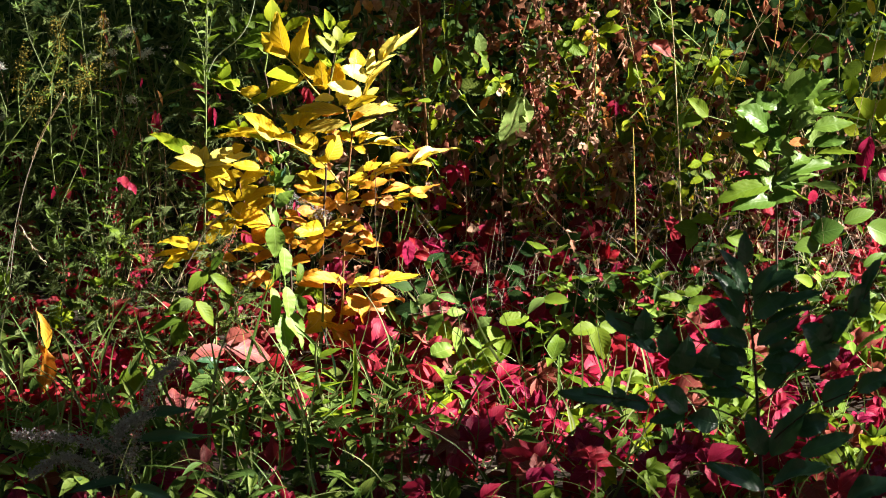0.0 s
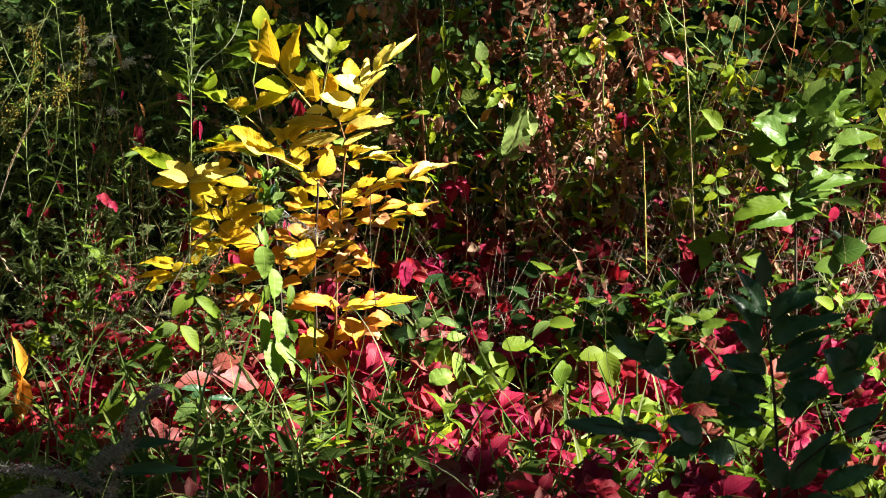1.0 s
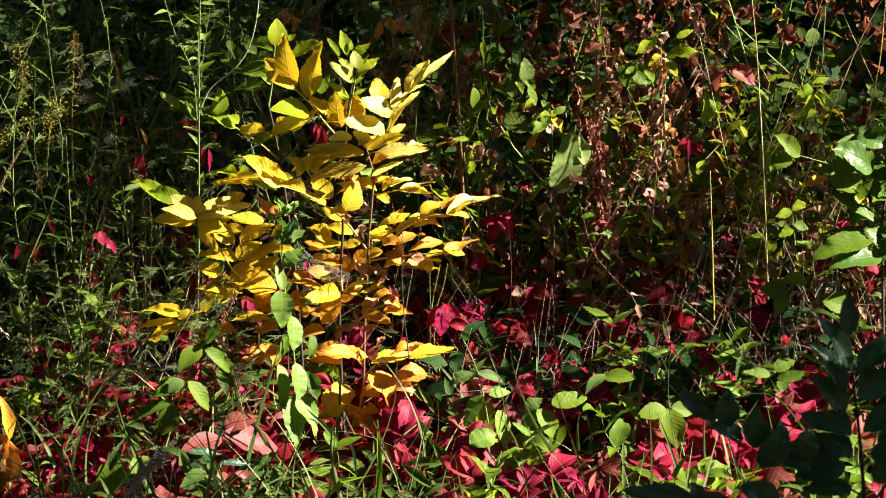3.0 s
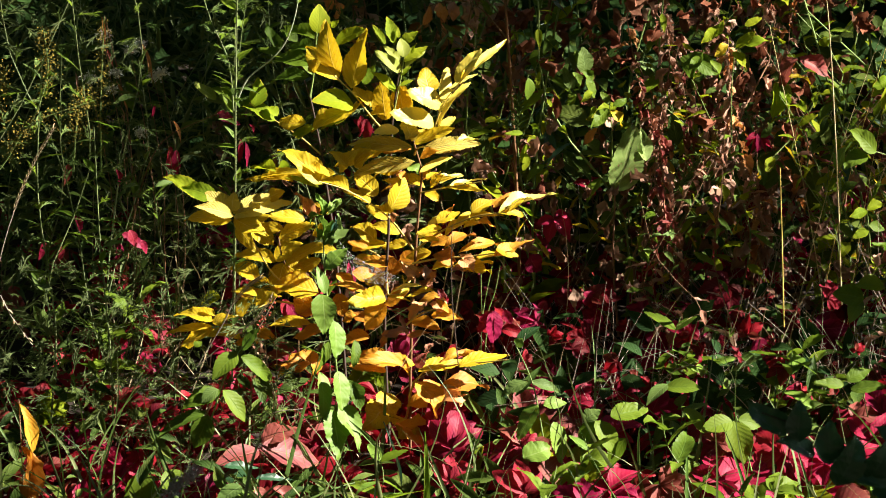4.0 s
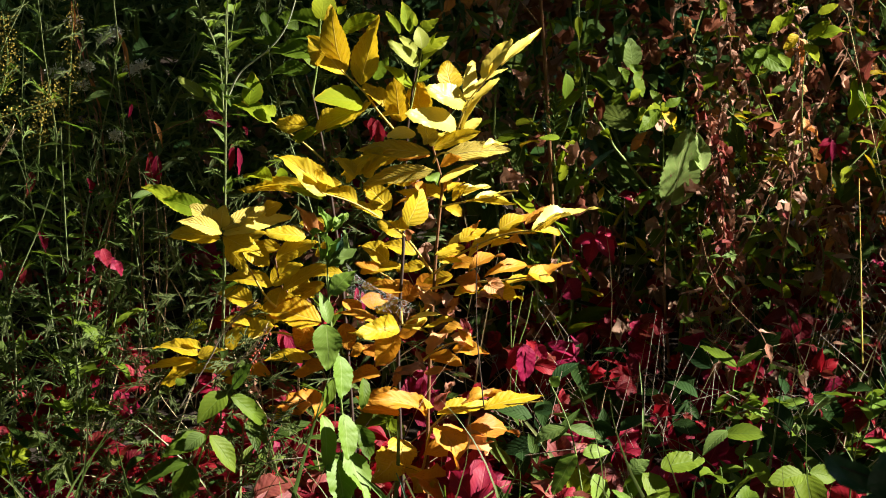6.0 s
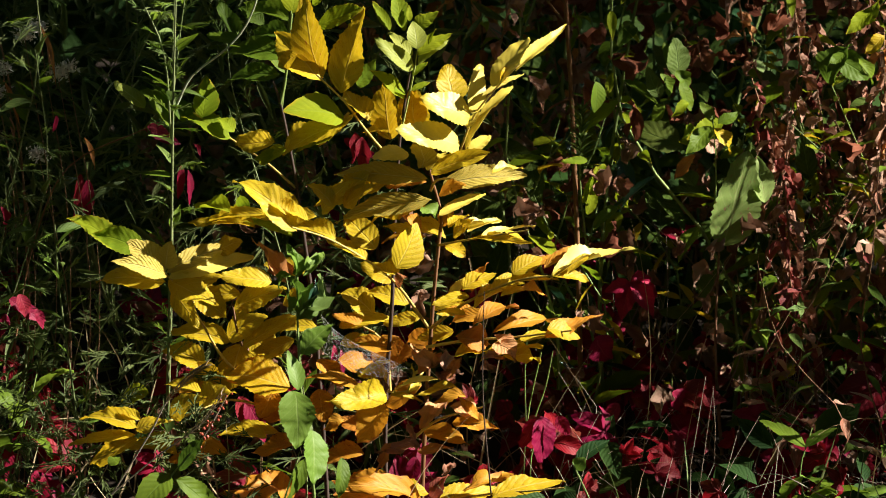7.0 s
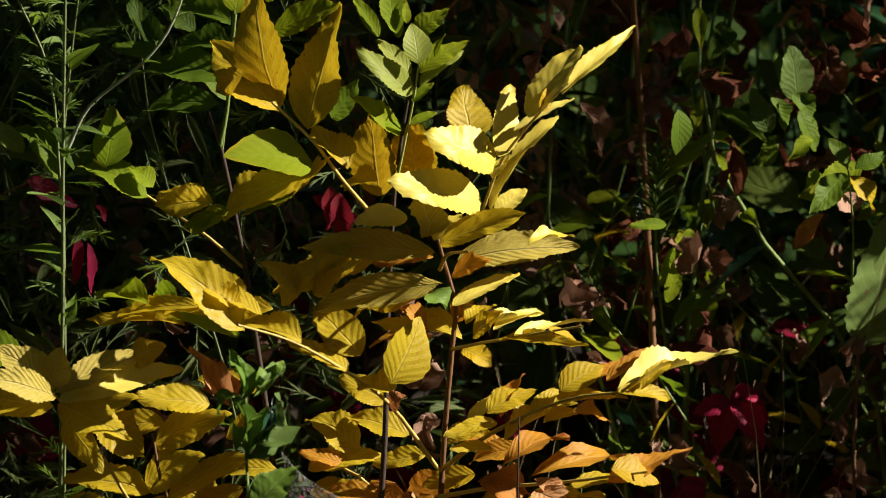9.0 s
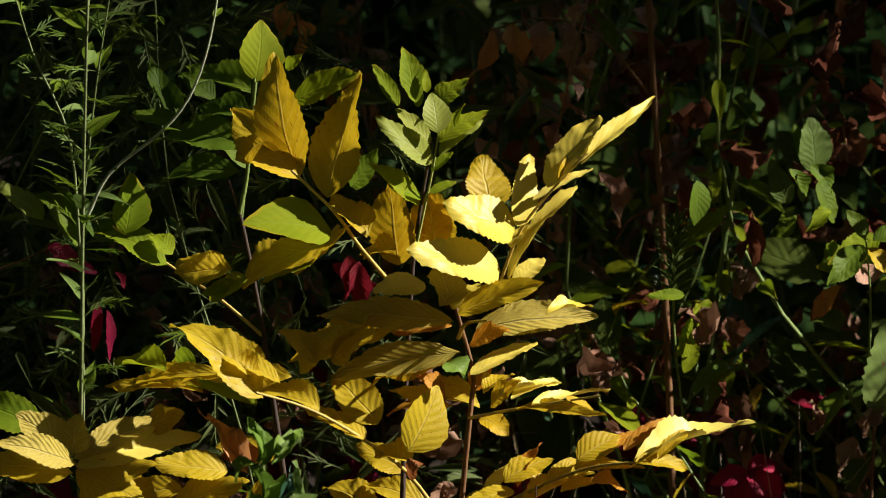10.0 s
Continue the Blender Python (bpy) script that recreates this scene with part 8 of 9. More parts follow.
plume("goldenrod", "goldenrod with faded yellow flower sprays", [[(-0.6612, -0.0500, 0.4079), (-0.6015, -0.0500, 0.4870), (-0.5656, -0.0500, 0.5392), (-0.4685, -0.0499, 0.5753)], [(-0.6177, 0.0500, 0.4640), (-0.6201, 0.0500, 0.5459), (-0.6024, 0.0500, 0.6128)], [(-0.5720, 0.0500, 0.5099), (-0.5424, 0.0500, 0.5948), (-0.5477, 0.0500, 0.6679)]], "goldenrod_bloom", 401, 0.0038, 420)
plume("goldenrod", "goldenrod with faded yellow flower sprays", [[(-0.5073, 0.2000, 0.4220), (-0.5017, 0.1999, 0.4954), (-0.4890, 0.1998, 0.5570)], [(-0.4656, 0.2500, 0.4130), (-0.4660, 0.2498, 0.5170), (-0.4595, 0.2496, 0.6519)]], "goldenrod_bloom", 402, 0.0038, 420)
grey = plume("faded_goldenrod", "faded grey goldenrod plumes standing in shade", [[(-0.4097, -1.5590, -0.0912), (-0.3922, -1.5572, 0.0881), (-0.3510, -1.5555, 0.2477), (-0.2965, -1.5549, 0.3031)], [(-0.3974, -1.5576, 0.0520), (-0.4094, -1.5568, 0.1232), (-0.4973, -1.5565, 0.1529), (-0.6141, -1.5564, 0.1625)], [(-0.3984, -1.5578, 0.0286), (-0.4446, -1.5572, 0.0881), (-0.5154, -1.5569, 0.1179), (-0.5794, -1.5573, 0.0817)], [(-0.4211, -1.5572, 0.0881), (-0.4096, -1.5563, 0.1710), (-0.3390, -1.5560, 0.2061)]], "grey_plume", 403, 0.0055, 1300, "dry_stalk", 1.35)
leaf(grey, (-0.3860, -1.5566, 0.1476), (-0.2457, -1.5565, 0.1561), 0.0338, 30, "deep_green", "lance", name="leaf")
leaf(grey, (-0.3679, -1.5561, 0.1944), (-0.2684, -1.5560, 0.2061), 0.0302, 30, "deep_green", "lance", name="leaf")
leaf(grey, (-0.3921, -1.5575, 0.0637), (-0.2979, -1.5578, 0.0286), 0.0338, 30, "deep_green", "lance", name="leaf")
leaf(grey, (-0.3975, -1.5573, 0.0753), (-0.5033, -1.5576, 0.0520), 0.0338, 30, "deep_green", "lance", name="leaf")
leaf(grey, (-0.4094, -1.5568, 0.1232), (-0.4502, -1.5565, 0.1529), 0.0302, 30, "deep_green", "lance", name="leaf")
for k, (x, y) in enumerate(((-0.4207, 0.2996, 0.5919)[::2], (-0.3850, 0.2997, 0.5503)[::2], (-0.4055, 0.2999, 0.4653)[::2], (-0.4829, 0.2997, 0.5484)[::2], (-0.4434, 0.2997, 0.5563)[::2], (-0.4492, 0.2997, 0.5315)[::2], (-0.6587, 0.2997, 0.5296)[::2], (-0.6542, 0.2999, 0.4317)[::2], (-0.4623, 0.2996, 0.6157)[::2], (-0.4059, 0.2996, 0.6008)[::2], (-0.3752, 0.2997, 0.5573)[::2])):
    e = thing("seed_head", (x, 0.3, ground_z(x, 0.3)), "dry stalk with white downy seed heads", "weed", "seed heads")
    stalk("stem", e, [(x + 0.02, 0.3, ground_z(x, 0.3)), (x + 0.035, 0.29, y * 0.6), (x, 0.3, y)], 0.0007, 0.0004, "dry_stalk")
    rr = np.random.default_rng(500 + k)
    bits = [put(slim_form("lance", 3, 0.2, 0.1), rot(*rr.uniform(-3, 3, 3)), (0.0018, rr.uniform(0.003, 0.008), 0.002), np.array((x, 0.3, y)) + rr.normal(0, 0.0036, 3) * (1.4, 1, 0.9)) for j in range(150)]
    part("down", merge(bits), "fluff", e, "white silky seed down")
brown_leaf = thing("withered_leaf", (-0.5782, -0.3510, 0.0254), "yellow-brown withered leaf hanging on a stalk", "leaf")
stalk("stem", brown_leaf, [(-0.5687, -0.3511, -0.0541), (-0.5751, -0.3510, 0.0254), (-0.5819, -0.3507, 0.1768)], 0.0014, 0.0008, "dry_stalk")
leaf(brown_leaf, (-0.5809, -0.3508, 0.1707), (-0.5683, -0.3509, 0.0738), 0.0242, 45.9752, "orange", "curled", name="leaf")
leaf(brown_leaf, (-0.5745, -0.3509, 0.1041), (-0.5629, -0.3510, 0.0013), 0.0302, 30.3825, "orange", "rolled", name="leaf")

# ---- tall dry stalks and twigs ----
def wand(label, pts, rad, material="dry_stalk"):
    e = thing("dry_stalk", pts[0], label, "stalk", "bare stalks")
    stalk("stem", e, pts, rad, rad * 0.5, material, sides=5)
    return e


wand("tall bare yellowish stalk", [(0.5658, 0.1003, 0.1955), (0.5633, 0.1001, 0.3286), (0.5608, 0.1000, 0.4400)], 0.0012, "yellow_stalk")
wand("tall bare straw-coloured stalk", [(0.6541, 0.1503, 0.2196), (0.6480, 0.1500, 0.4201), (0.6380, 0.1498, 0.6211), (0.6304, 0.1498, 0.7098)], 0.0012, "straw_stalk")
wand("long leaning straw-coloured stalk", [(0.6539, 0.2000, 0.4557), (0.7526, 0.1998, 0.5679), (0.8725, 0.1997, 0.6903)], 0.0009, "straw_stalk")
wand("long leaning straw-coloured stalk", [(0.7091, 0.2001, 0.3893), (0.7966, 0.1998, 0.6127), (0.8418, 0.1997, 0.7012)], 0.0009, "straw_stalk")
wand("long leaning straw-coloured stalk", [(0.8077, 0.1999, 0.4676), (0.8351, 0.1998, 0.5898), (0.8467, 0.1997, 0.7012)], 0.0012, "yellow_stalk")
wand("thin leaning bare stalk", [(0.7515, 0.1001, 0.3624), (0.8612, 0.0999, 0.5626), (0.9154, 0.0999, 0.6295)], 0.0009, "straw_stalk")
wand("thin pale dead twig", [(0.1261, -0.1001, 0.1134), (0.2024, -0.1202, 0.1261), (0.2686, -0.1202, 0.1171)], 0.0008, "pale_twig")
wand("thin pale dead twig", [(0.2788, -0.1502, 0.0296), (0.2597, -0.1402, 0.0938), (0.2548, -0.1402, 0.1498)], 0.0009, "pale_twig")
wand("thin pale dead twig", [(0.2597, -0.1402, 0.0938), (0.2808, -0.1402, 0.1328), (0.2859, -0.1402, 0.1548)], 0.0007, "pale_twig")
wand("thin pale dead twig", [(0.3465, -0.1001, 0.1254), (0.4208, -0.1001, 0.1754), (0.4868, -0.1001, 0.1314), (0.5416, -0.1001, 0.0645)], 0.0009, "pale_twig")
wand("thin pale dead twig", [(0.4208, -0.1001, 0.1754), (0.3778, -0.1001, 0.1984), (0.3497, -0.1001, 0.2004)], 0.0007, "pale_twig")
wand("thin pale dead twig", [(-0.1582, -0.2004, 0.1309), (-0.2125, -0.2004, 0.1209), (-0.2818, -0.2004, 0.0677)], 0.0008, "pale_twig")
wand("thin dark stalk studded with seeds", [(0.0731, -0.1001, 0.1794), (0.0641, -0.1001, 0.2855), (0.0651, -0.1001, 0.3917)], 0.001, "bark_dark")
wand("slender green stalk without leaves", [(0.1096, 0.1002, 0.2183), (0.1086, 0.1002, 0.2719), (0.1116, 0.1001, 0.3246)], 0.001, "green_stalk")
wand("slender green stalk without leaves", [(0.1195, 0.1002, 0.2232), (0.1305, 0.1002, 0.2560), (0.1375, 0.1001, 0.2928)], 0.001, "green_stalk")

wr = np.random.default_rng(91)
for k in range(14):
    x, y = wr.uniform(0.5, 1.02), wr.uniform(0.12, 0.3)
    z, tilt, tall = ground_z(x, y), wr.normal(0.12, 0.16), wr.uniform(0.5, 0.75)
    wand("thin leaning straw-coloured stalk", [(x, y, z), (x + tilt * 0.45, y, z + tall * 0.5), (x + tilt * 1.1, y, z + tall)], wr.uniform(0.0006, 0.001), ("straw_stalk", "dry_stalk", "yellow_stalk")[k % 3])

# ---- leaves in the light among the back weeds ----
def sprig(name, label, category, points, rad=0.0012, material="green_stalk"):
    e = thing(name, points[0], label, category, "sprigs among the weeds")
    stalk("stem", e, points, rad, rad * 0.5, material, sides=5)
    return e


lobed = sprig("yellowing_sprig", "yellow-green lobed leaves on a thin weed", "weed", [(0.4899, 0.2699, 0.4476), (0.4904, 0.2598, 0.5358), (0.4967, 0.2497, 0.6043)])
leaf(lobed, (0.4701, 0.2497, 0.6301), (0.4455, 0.2337, 0.6084), 0.0158, 20, "lime", "wavy", name="leaf")
leaf(lobed, (0.4967, 0.2497, 0.5983), (0.5255, 0.2497, 0.6221), 0.0145, 20, "lime", "flat", name="leaf")
leaf(lobed, (0.5096, 0.2497, 0.6033), (0.5483, 0.2497, 0.6073), 0.0145, 20, "lime", "curled", name="leaf")
leaf(lobed, (0.4917, 0.2497, 0.5914), (0.5115, 0.2497, 0.5676), 0.0145, 20, "lime", "wavy", name="leaf")
leaf(lobed, (0.4601, 0.2497, 0.6152), (0.4780, 0.2497, 0.6390), 0.0145, 20, "lime", "hooked", name="leaf")
leaf(lobed, (0.4839, 0.2497, 0.6043), (0.4641, 0.2407, 0.5865), 0.0132, 20, "yellow", "wavy", name="leaf")
leaf(lobed, (0.5105, 0.2596, 0.6300), (0.5361, 0.2686, 0.6408), 0.0119, 20, "lime", "flat", name="leaf")
leaf(lobed, (0.4440, 0.2597, 0.5834), (0.4254, 0.2458, 0.5656), 0.0145, 20, "green", "wavy", name="leaf")
leaf(lobed, (0.4578, 0.2597, 0.5774), (0.4716, 0.2598, 0.5506), 0.0145, 37.6127, "green", "curled", name="leaf")
turning = sprig("yellowing_sprig", "small weed with yellow and orange-tipped leaves", "weed", [(0.3059, 0.2700, 0.3883), (0.3091, 0.2599, 0.4565), (0.3044, 0.2498, 0.5180)])
leaf(turning, (0.3033, 0.2498, 0.5051), (0.2778, 0.2239, 0.4814), 0.0198, 20, "green", "wavy", name="leaf")
leaf(turning, (0.3063, 0.2498, 0.5041), (0.3221, 0.2499, 0.4774), 0.0171, 40.5366, "yellow", "curled", name="leaf")
leaf(turning, (0.2874, 0.2499, 0.4754), (0.2666, 0.2499, 0.4506), 0.0158, 44.8991, "scorched", "wavy", name="leaf")
leaf(turning, (0.3063, 0.2498, 0.5140), (0.2915, 0.2498, 0.5309), 0.0119, 20, "green", "flat", name="leaf")
leaf(turning, (0.3103, 0.2498, 0.5091), (0.3309, 0.2618, 0.5189), 0.0119, 20, "green", "hooked", name="leaf")
leaf(turning, (0.2795, 0.2598, 0.5298), (0.2618, 0.2488, 0.5170), 0.0105, 20, "lime", "curled", name="leaf")
leaf(turning, (0.2657, 0.2597, 0.5635), (0.2795, 0.2598, 0.5437), 0.0145, 20, "green", "wavy", name="leaf")
leaf(turning, (0.2499, 0.2597, 0.5606), (0.2597, 0.2598, 0.5338), 0.0145, 43.6215, "green", "wavy", name="leaf")
leaf(turning, (0.2538, 0.2598, 0.5269), (0.2399, 0.2598, 0.5100), 0.0132, 20, "green", "wavy", name="leaf")
fresh = sprig("green_sprig", "fresh light green lobed leaves in the sun", "weed", [(0.7396, 0.2199, 0.4557), (0.7332, 0.2099, 0.5113), (0.7278, 0.1998, 0.5590)])
leaf(fresh, (0.7278, 0.1998, 0.5570), (0.7013, 0.1849, 0.5472), 0.0171, 20, "lime", "wavy", name="leaf")
leaf(fresh, (0.7298, 0.1998, 0.5590), (0.7542, 0.2128, 0.5698), 0.0145, 20, "lime", "flat", name="leaf")
leaf(fresh, (0.7258, 0.1998, 0.5510), (0.7166, 0.1999, 0.5123), 0.0158, 45.56, "lime", "hooked", name="leaf")
leaf(fresh, (0.7317, 0.1998, 0.5461), (0.7474, 0.1999, 0.5242), 0.0145, 39.5613, "lime", "wavy", name="leaf")
leaf(fresh, (0.7355, 0.1999, 0.5193), (0.7160, 0.1869, 0.5064), 0.0119, 20, "lime", "curled", name="leaf")
fold = sprig("green_sprig", "weed with a folded pale green leaf", "weed", [(0.6535, 0.2001, 0.3665), (0.6526, 0.2000, 0.3992), (0.6507, 0.2000, 0.4161)])
leaf(fold, (0.6487, 0.2000, 0.4131), (0.6717, 0.2000, 0.4577), 0.0224, 43.947, "pale_green", "curled", name="leaf")
leaf(fold, (0.6507, 0.2000, 0.4061), (0.6337, 0.2001, 0.3863), 0.0105, 41.5525, "lime", "wavy", name="leaf")
leaf(fold, (0.6555, 0.2001, 0.3863), (0.6810, 0.2120, 0.3972), 0.0105, 20, "green", "wavy", name="leaf")
edge_sprig = sprig("green_sprig", "light green leaves on a thin twig before the dark", "weed", [(0.9100, 0.2199, 0.4557), (0.9067, 0.2099, 0.5103), (0.9025, 0.1998, 0.5719)])
leaf(edge_sprig, (0.9034, 0.1998, 0.5520), (0.8798, 0.1909, 0.5392), 0.0171, 20, "lime", "flat", name="leaf")
leaf(edge_sprig, (0.9044, 0.1998, 0.5560), (0.9182, 0.1999, 0.5322), 0.0171, 20, "lime", "wavy", name="leaf")
leaf(edge_sprig, (0.8986, 0.1998, 0.5749), (0.8685, 0.1808, 0.5890), 0.0184, 20, "lime", "wavy", name="leaf")
leaf(edge_sprig, (0.9036, 0.1998, 0.5789), (0.9301, 0.2088, 0.5917), 0.0171, 20, "green", "flat", name="leaf")
leaf(edge_sprig, (0.9062, 0.1999, 0.5183), (0.9358, 0.1999, 0.5044), 0.0171, 20, "green", "wavy", name="leaf")
leaf(edge_sprig, (0.9069, 0.1999, 0.4855), (0.9381, 0.2149, 0.4765), 0.0198, 20, "pale_green", "flat", name="leaf")
nettle = sprig("green_sprig", "small weed with yellow-green leaves near the ground", "weed", [(0.6990, 0.1502, 0.2880), (0.6963, 0.1501, 0.3277), (0.6925, 0.1501, 0.3684)])
leaf(nettle, (0.6925, 0.1501, 0.3645), (0.6670, 0.1341, 0.3575), 0.0158, 20, "lime", "wavy", name="leaf")
leaf(nettle, (0.6935, 0.1501, 0.3664), (0.7198, 0.1671, 0.3714), 0.0158, 20, "lime", "wavy", name="leaf")
leaf(nettle, (0.6953, 0.1501, 0.3416), (0.7186, 0.1671, 0.3317), 0.0158, 20, "green", "flat", name="leaf")
leaf(nettle, (0.6953, 0.1501, 0.3347), (0.6717, 0.1391, 0.3247), 0.0145, 20, "lime", "flat", name="leaf")
deep = thing("red_climber", (-0.4265, 0.2002, 0.2863), "crimson climber leaves glinting between the mugwort stems", "creeper")
stalk("stem", deep, [(-0.4265, 0.2002, 0.2863), (-0.4096, 0.2201, 0.3784), (-0.3723, 0.2199, 0.4646), (-0.2881, 0.2199, 0.5072)], 0.001, 0.0006, "bark_red")
leaf(deep, (-0.2894, 0.1999, 0.5113), (-0.2654, 0.2169, 0.4993), 0.0126, 20, "crimson", name="leaf")
leaf(deep, (-0.3843, 0.2198, 0.5201), (-0.3882, 0.2199, 0.5023), 0.0066, 48.185, "crimson", name="leaf")
leaf(deep, (-0.5148, 0.2200, 0.4309), (-0.5216, 0.2200, 0.3982), 0.0126, 20, "rust", name="leaf")
leaf(deep, (-0.4425, 0.2200, 0.4220), (-0.4384, 0.2200, 0.3982), 0.0104, 42.1731, "crimson", name="leaf")
leaf(deep, (-0.4227, 0.1501, 0.3416), (-0.4137, 0.1501, 0.3148), 0.0141, 20, "crimson", name="leaf")
leaf(deep, (-0.4366, 0.1501, 0.3208), (-0.4434, 0.1502, 0.2950), 0.0126, 39.0313, "crimson", name="leaf")
leaf(deep, (-0.4048, 0.1501, 0.3267), (-0.3978, 0.1502, 0.3049), 0.0097, 20, "crimson", name="leaf")
leaf(deep, (-0.5510, 0.1802, 0.3189), (-0.5608, 0.1802, 0.2911), 0.0126, 34.1838, "crimson", name="leaf")
leaf(deep, (-0.5051, 0.2001, 0.3556), (-0.4970, 0.2001, 0.3288), 0.0104, 20, "crimson", name="leaf")
leaf(deep, (-0.5252, 0.1802, 0.3110), (-0.5290, 0.1802, 0.2902), 0.0097, 20, "crimson", name="leaf")
leaf(deep, (-0.2405, 0.2199, 0.4904), (-0.2335, 0.2199, 0.4765), 0.0066, 45.463, "crimson", name="leaf")
bronze = thing("withered_reed", (-0.4262, 0.2999, 0.4396), "tall reddish brown withered strap leaves", "weed")
stalk("stem", bronze, [(-0.4159, 0.3002, 0.3319), (-0.4263, 0.2998, 0.4880), (-0.4595, 0.2995, 0.6444)], 0.0014, 0.0008, "dry_stalk")
leaf(bronze, (-0.4636, 0.2896, 0.6455), (-0.4595, 0.2896, 0.5970), 0.0048, 20, "scorched", "lance", name="leaf")
leaf(bronze, (-0.4032, 0.2896, 0.6039), (-0.3871, 0.2897, 0.5405), 0.0053, 35.8141, "scorched", "lance", name="leaf")
leaf(bronze, (-0.3982, 0.2896, 0.5970), (-0.3931, 0.2897, 0.5484), 0.0042, 33.1795, "dry", "lance", name="leaf")
leaf(bronze, (-0.4425, 0.2897, 0.5455), (-0.4246, 0.2898, 0.4940), 0.0053, 31.9271, "scorched", "lance", name="leaf")
leaf(bronze, (-0.4575, 0.2896, 0.5970), (-0.4465, 0.2897, 0.5653), 0.0042, 20, "rust", "lance", name="leaf")
leaf(bronze, (-0.4355, 0.2898, 0.5059), (-0.4304, 0.2899, 0.4792), 0.0042, 20, "dry", "lance", name="leaf")
leaf(bronze, (-0.5049, 0.2897, 0.5603), (-0.5018, 0.2898, 0.5277), 0.0037, 34.4588, "dry", "lance", name="leaf")
leaf(bronze, (-0.3560, 0.2499, 0.4912), (-0.3450, 0.2499, 0.4576), 0.0064, 44.8796, "scorched", "lance", name="leaf")
front = thing("red_creeper_sprig", (-0.1072, -0.4515, -0.0548), "large crimson and rusty creeper leaves among grass", "creeper")
stalk("stem", front, [(-0.1080, -0.4214, -0.0681), (-0.1010, -0.4314, -0.0330), (-0.0889, -0.4314, -0.0078)], 0.0014, 0.0008, "bark_red")
leaf(front, (-0.1175, -0.4514, 0.0079), (-0.0829, -0.4515, -0.0336), 0.0440, 42.0034, "crimson", name="leaf")
leaf(front, (-0.1012, -0.4514, 0.0079), (-0.0565, -0.4514, 0.0089), 0.0352, 30, "crimson", name="leaf")
leaf(front, (-0.1449, -0.4616, -0.0348), (-0.1021, -0.4375, -0.0605), 0.0314, 30, "crimson", name="leaf")
leaf(front, (0.1151, -0.4213, -0.0015), (0.1638, -0.4213, 0.0076), 0.0314, 30, "crimson", name="leaf")
leaf(front, (-0.2039, -0.3610, 0.0434), (-0.1745, -0.3610, 0.0081), 0.0252, 46.1738, "rust", name="leaf")
leaf(front, (-0.2313, -0.3610, 0.0424), (-0.2130, -0.3610, 0.0111), 0.0214, 31.6797, "rust", name="leaf")
leaf(front, (0.0542, -0.4012, 0.0172), (0.0694, -0.4012, -0.0141), 0.0214, 39.2813, "rust", name="leaf")
teal = thing("shaded_herb", (-0.2626, -0.3610, 0.0171), "cool green broad leaves near the ground", "herb")
stalk("stem", teal, [(-0.2656, -0.3611, -0.0020), (-0.2687, -0.3610, 0.0303), (-0.2566, -0.3610, 0.0676)], 0.0013, 0.0008, "green_stalk")
leaf(teal, (-0.2789, -0.3609, 0.0736), (-0.2250, -0.3399, 0.0660), 0.0214, 40, "deep_green", "flat", name="leaf")
leaf(teal, (-0.2517, -0.3710, 0.0482), (-0.2895, -0.4032, 0.0242), 0.0277, 40, "grey_green", "flat", name="leaf")
leaf(teal, (-0.2810, -0.4515, -0.0164), (-0.2363, -0.4515, -0.0063), 0.0327, 40, "grey_green", "wavy", name="leaf")
leaf(teal, (-0.2313, -0.3610, 0.0555), (-0.1754, -0.3379, 0.0479), 0.0189, 40, "deep_green", "flat", name="leaf")
tuft = thing("grass_tuft", (0.0106, -0.4214, -0.0358), "broad bright green grass blades", "grass")
leaf(tuft, (0.0167, -0.4012, -0.0141), (0.0218, -0.4010, 0.1274), 0.0113, 31.2563, "green", "lance", name="leaf")
leaf(tuft, (0.1506, -0.4214, -0.0550), (0.1719, -0.4213, 0.0208), 0.0113, 20, "green", "lance", name="leaf")
leaf(tuft, (-0.0016, -0.4214, -0.0358), (-0.0016, -0.4212, 0.0339), 0.0101, 46.3962, "green", "lance", name="leaf")
leaf(tuft, (-0.0386, -0.2506, 0.0658), (-0.0882, -0.2796, 0.1256), 0.0075, 20, "grey_green", "lance", name="leaf")
leaf(tuft, (-0.0134, -0.2506, 0.0216), (-0.0386, -0.2505, 0.1160), 0.0063, 43.6322, "deep_green", "lance", name="leaf")
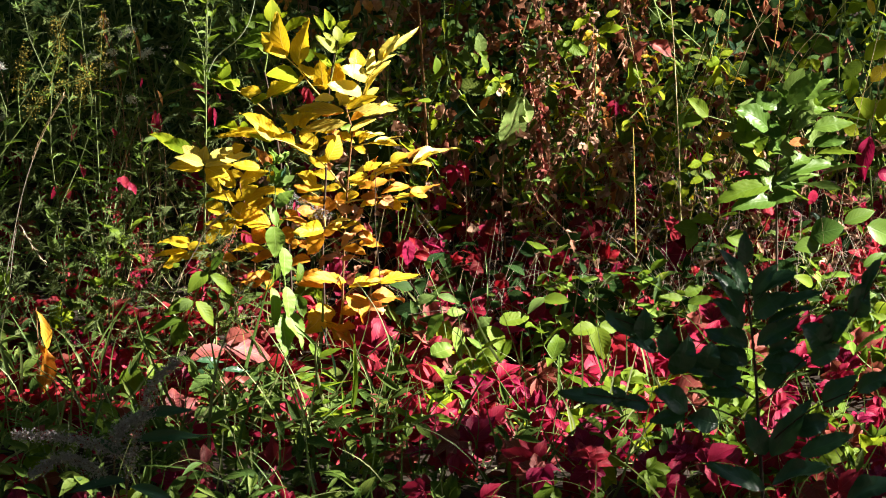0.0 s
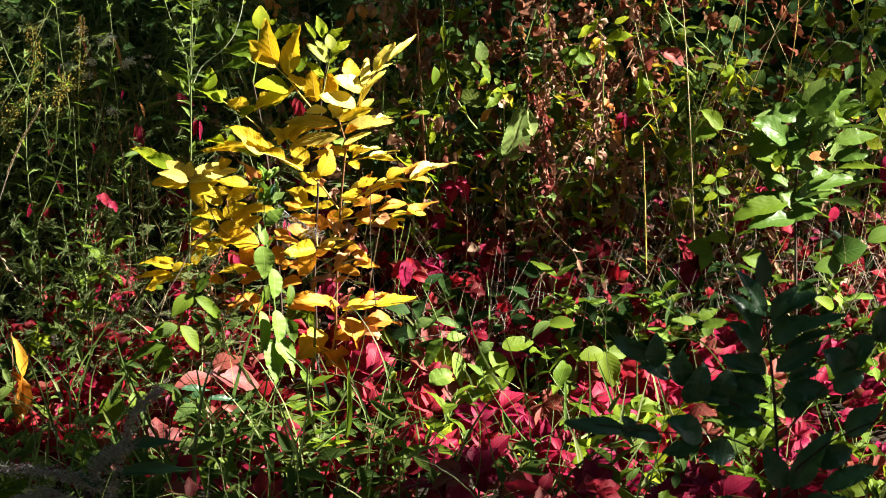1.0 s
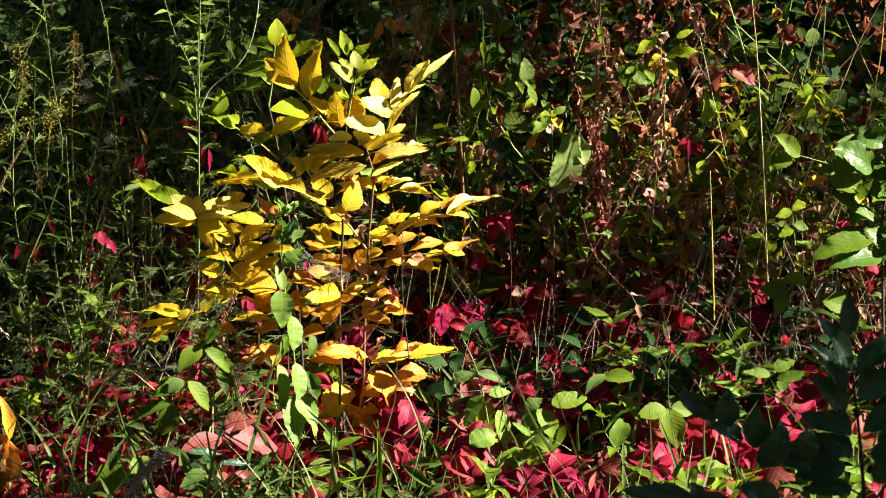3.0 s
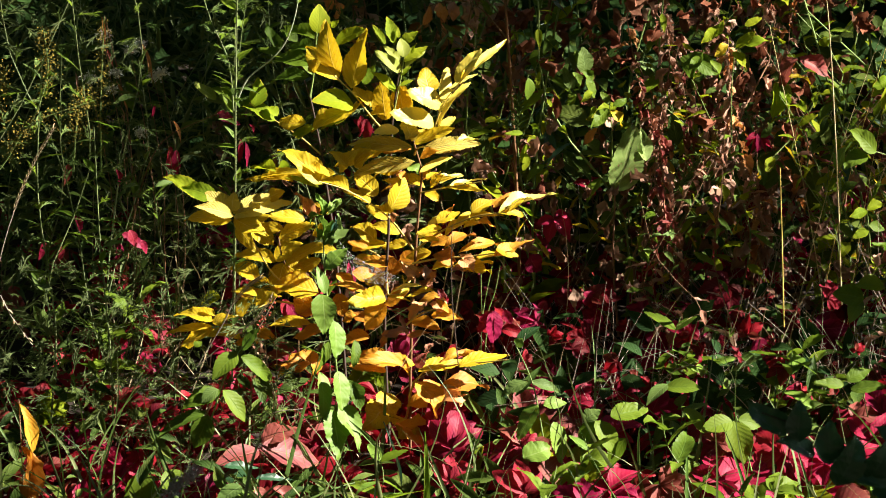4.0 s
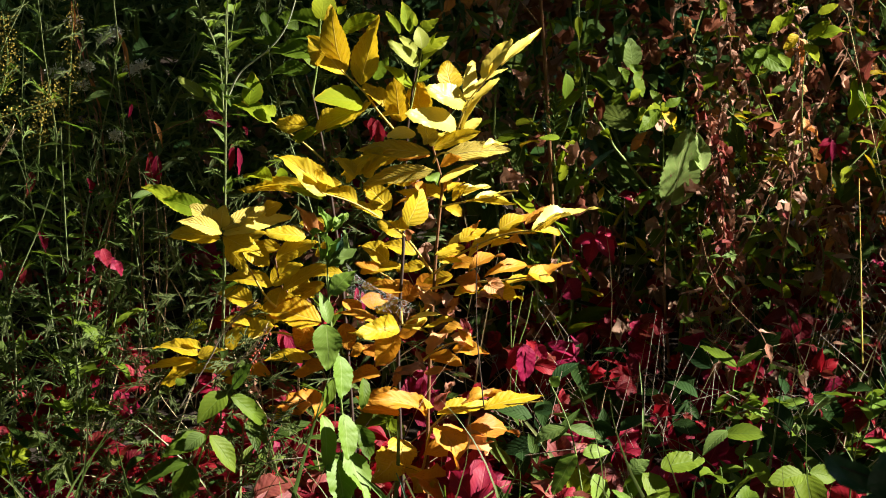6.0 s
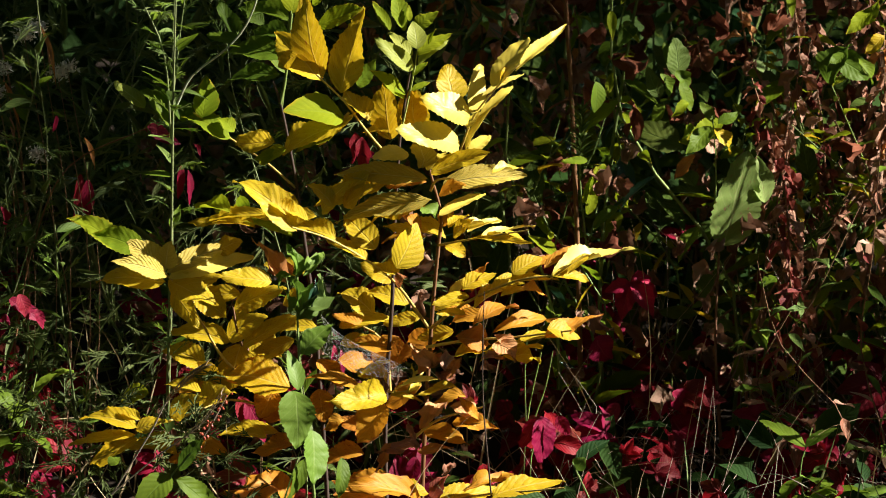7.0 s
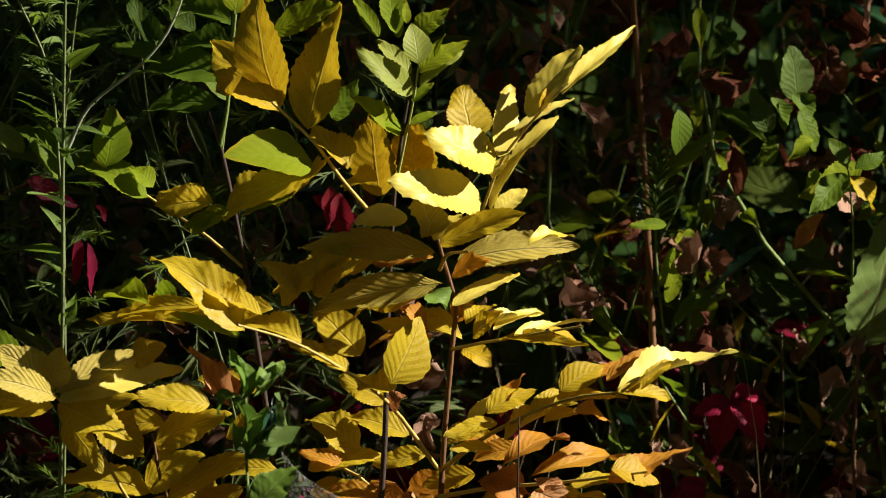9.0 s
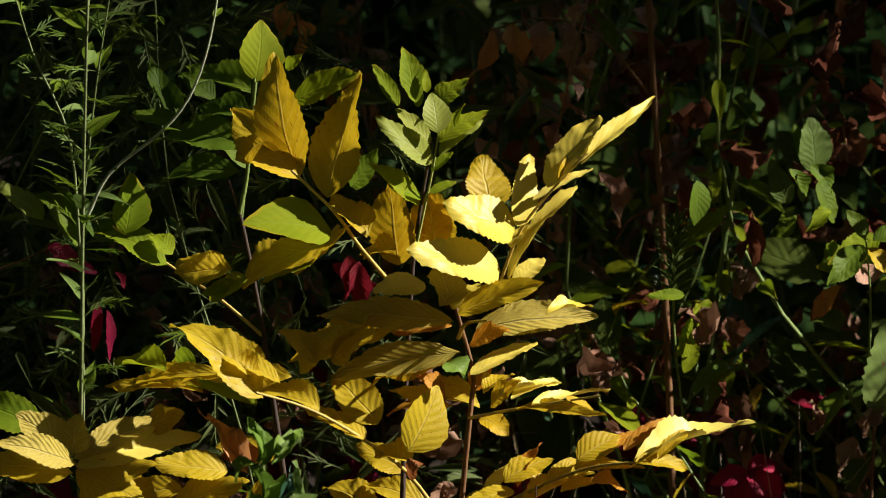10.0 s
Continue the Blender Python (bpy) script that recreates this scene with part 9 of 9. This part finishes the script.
leaf(tuft, (-0.1448, -0.4516, -0.0608), (-0.0695, -0.4143, 0.0139), 0.0050, 20, "pale_green", "lance", name="leaf")
leaf(tuft, (-0.2566, -0.4515, -0.0366), (-0.1317, -0.4514, 0.0221), 0.0063, 20, "pale_green", "lance", name="leaf")
leaf(tuft, (-0.1511, -0.4817, -0.0566), (-0.0330, -0.4114, -0.0668), 0.0075, 20, "pale_green", "lance", name="leaf")
leaf(tuft, (0.0725, -0.4414, -0.0070), (0.1777, -0.3832, -0.0378), 0.0088, 20, "grey_green", "lance", name="leaf")
leaf(tuft, (-0.0827, -0.4012, 0.0182), (0.0167, -0.3530, 0.0335), 0.0050, 20, "lime", "lance", name="leaf")
leaf(tuft, (-0.2191, -0.4615, -0.0278), (-0.1946, -0.4616, -0.0652), 0.0050, 33.0138, "pale_green", "lance", name="leaf")
leaf(tuft, (-0.0453, -0.4414, -0.0191), (0.0360, -0.4083, -0.0132), 0.0088, 20, "lime", "lance", name="leaf")

# ---- cobweb ----
web = thing("cobweb", (-0.0613, -0.1001, 0.3165), "greyish cobweb slung between weed and sapling", "cobweb")
wr = np.random.default_rng(77)
hub = [Vector((-0.1036, -0.1201, 0.3705)), Vector((-0.0875, -0.1101, 0.3505)), Vector((-0.0613, -0.1001, 0.3325)), Vector((-0.0111, -0.0701, 0.3037))]
rim = [Vector((-0.1006, -0.1201, 0.3304)), Vector((-0.0774, -0.1101, 0.3134)), Vector((-0.0453, -0.1001, 0.3015)), Vector((-0.0111, -0.0701, 0.2967))]
threads = []
up_line, low_line = bow(hub, 6), bow(rim, 6)
for k in range(150):
    a, b = up_line[int(wr.integers(len(up_line)))], low_line[int(wr.integers(len(low_line)))]
    if (a - b).length < 0.075:
        q = (a + b) / 2 + Vector(wr.normal(0, 0.004, 3))
        threads.append(tube([a, q, b], 0.00004, 0.00004, 3))
threads.append(tube(up_line, 0.00009, 0.00009, 3)), threads.append(tube(low_line, 0.00009, 0.00009, 3))
tagged(part("threads", merge(threads), "silk", web), kind="stuff")
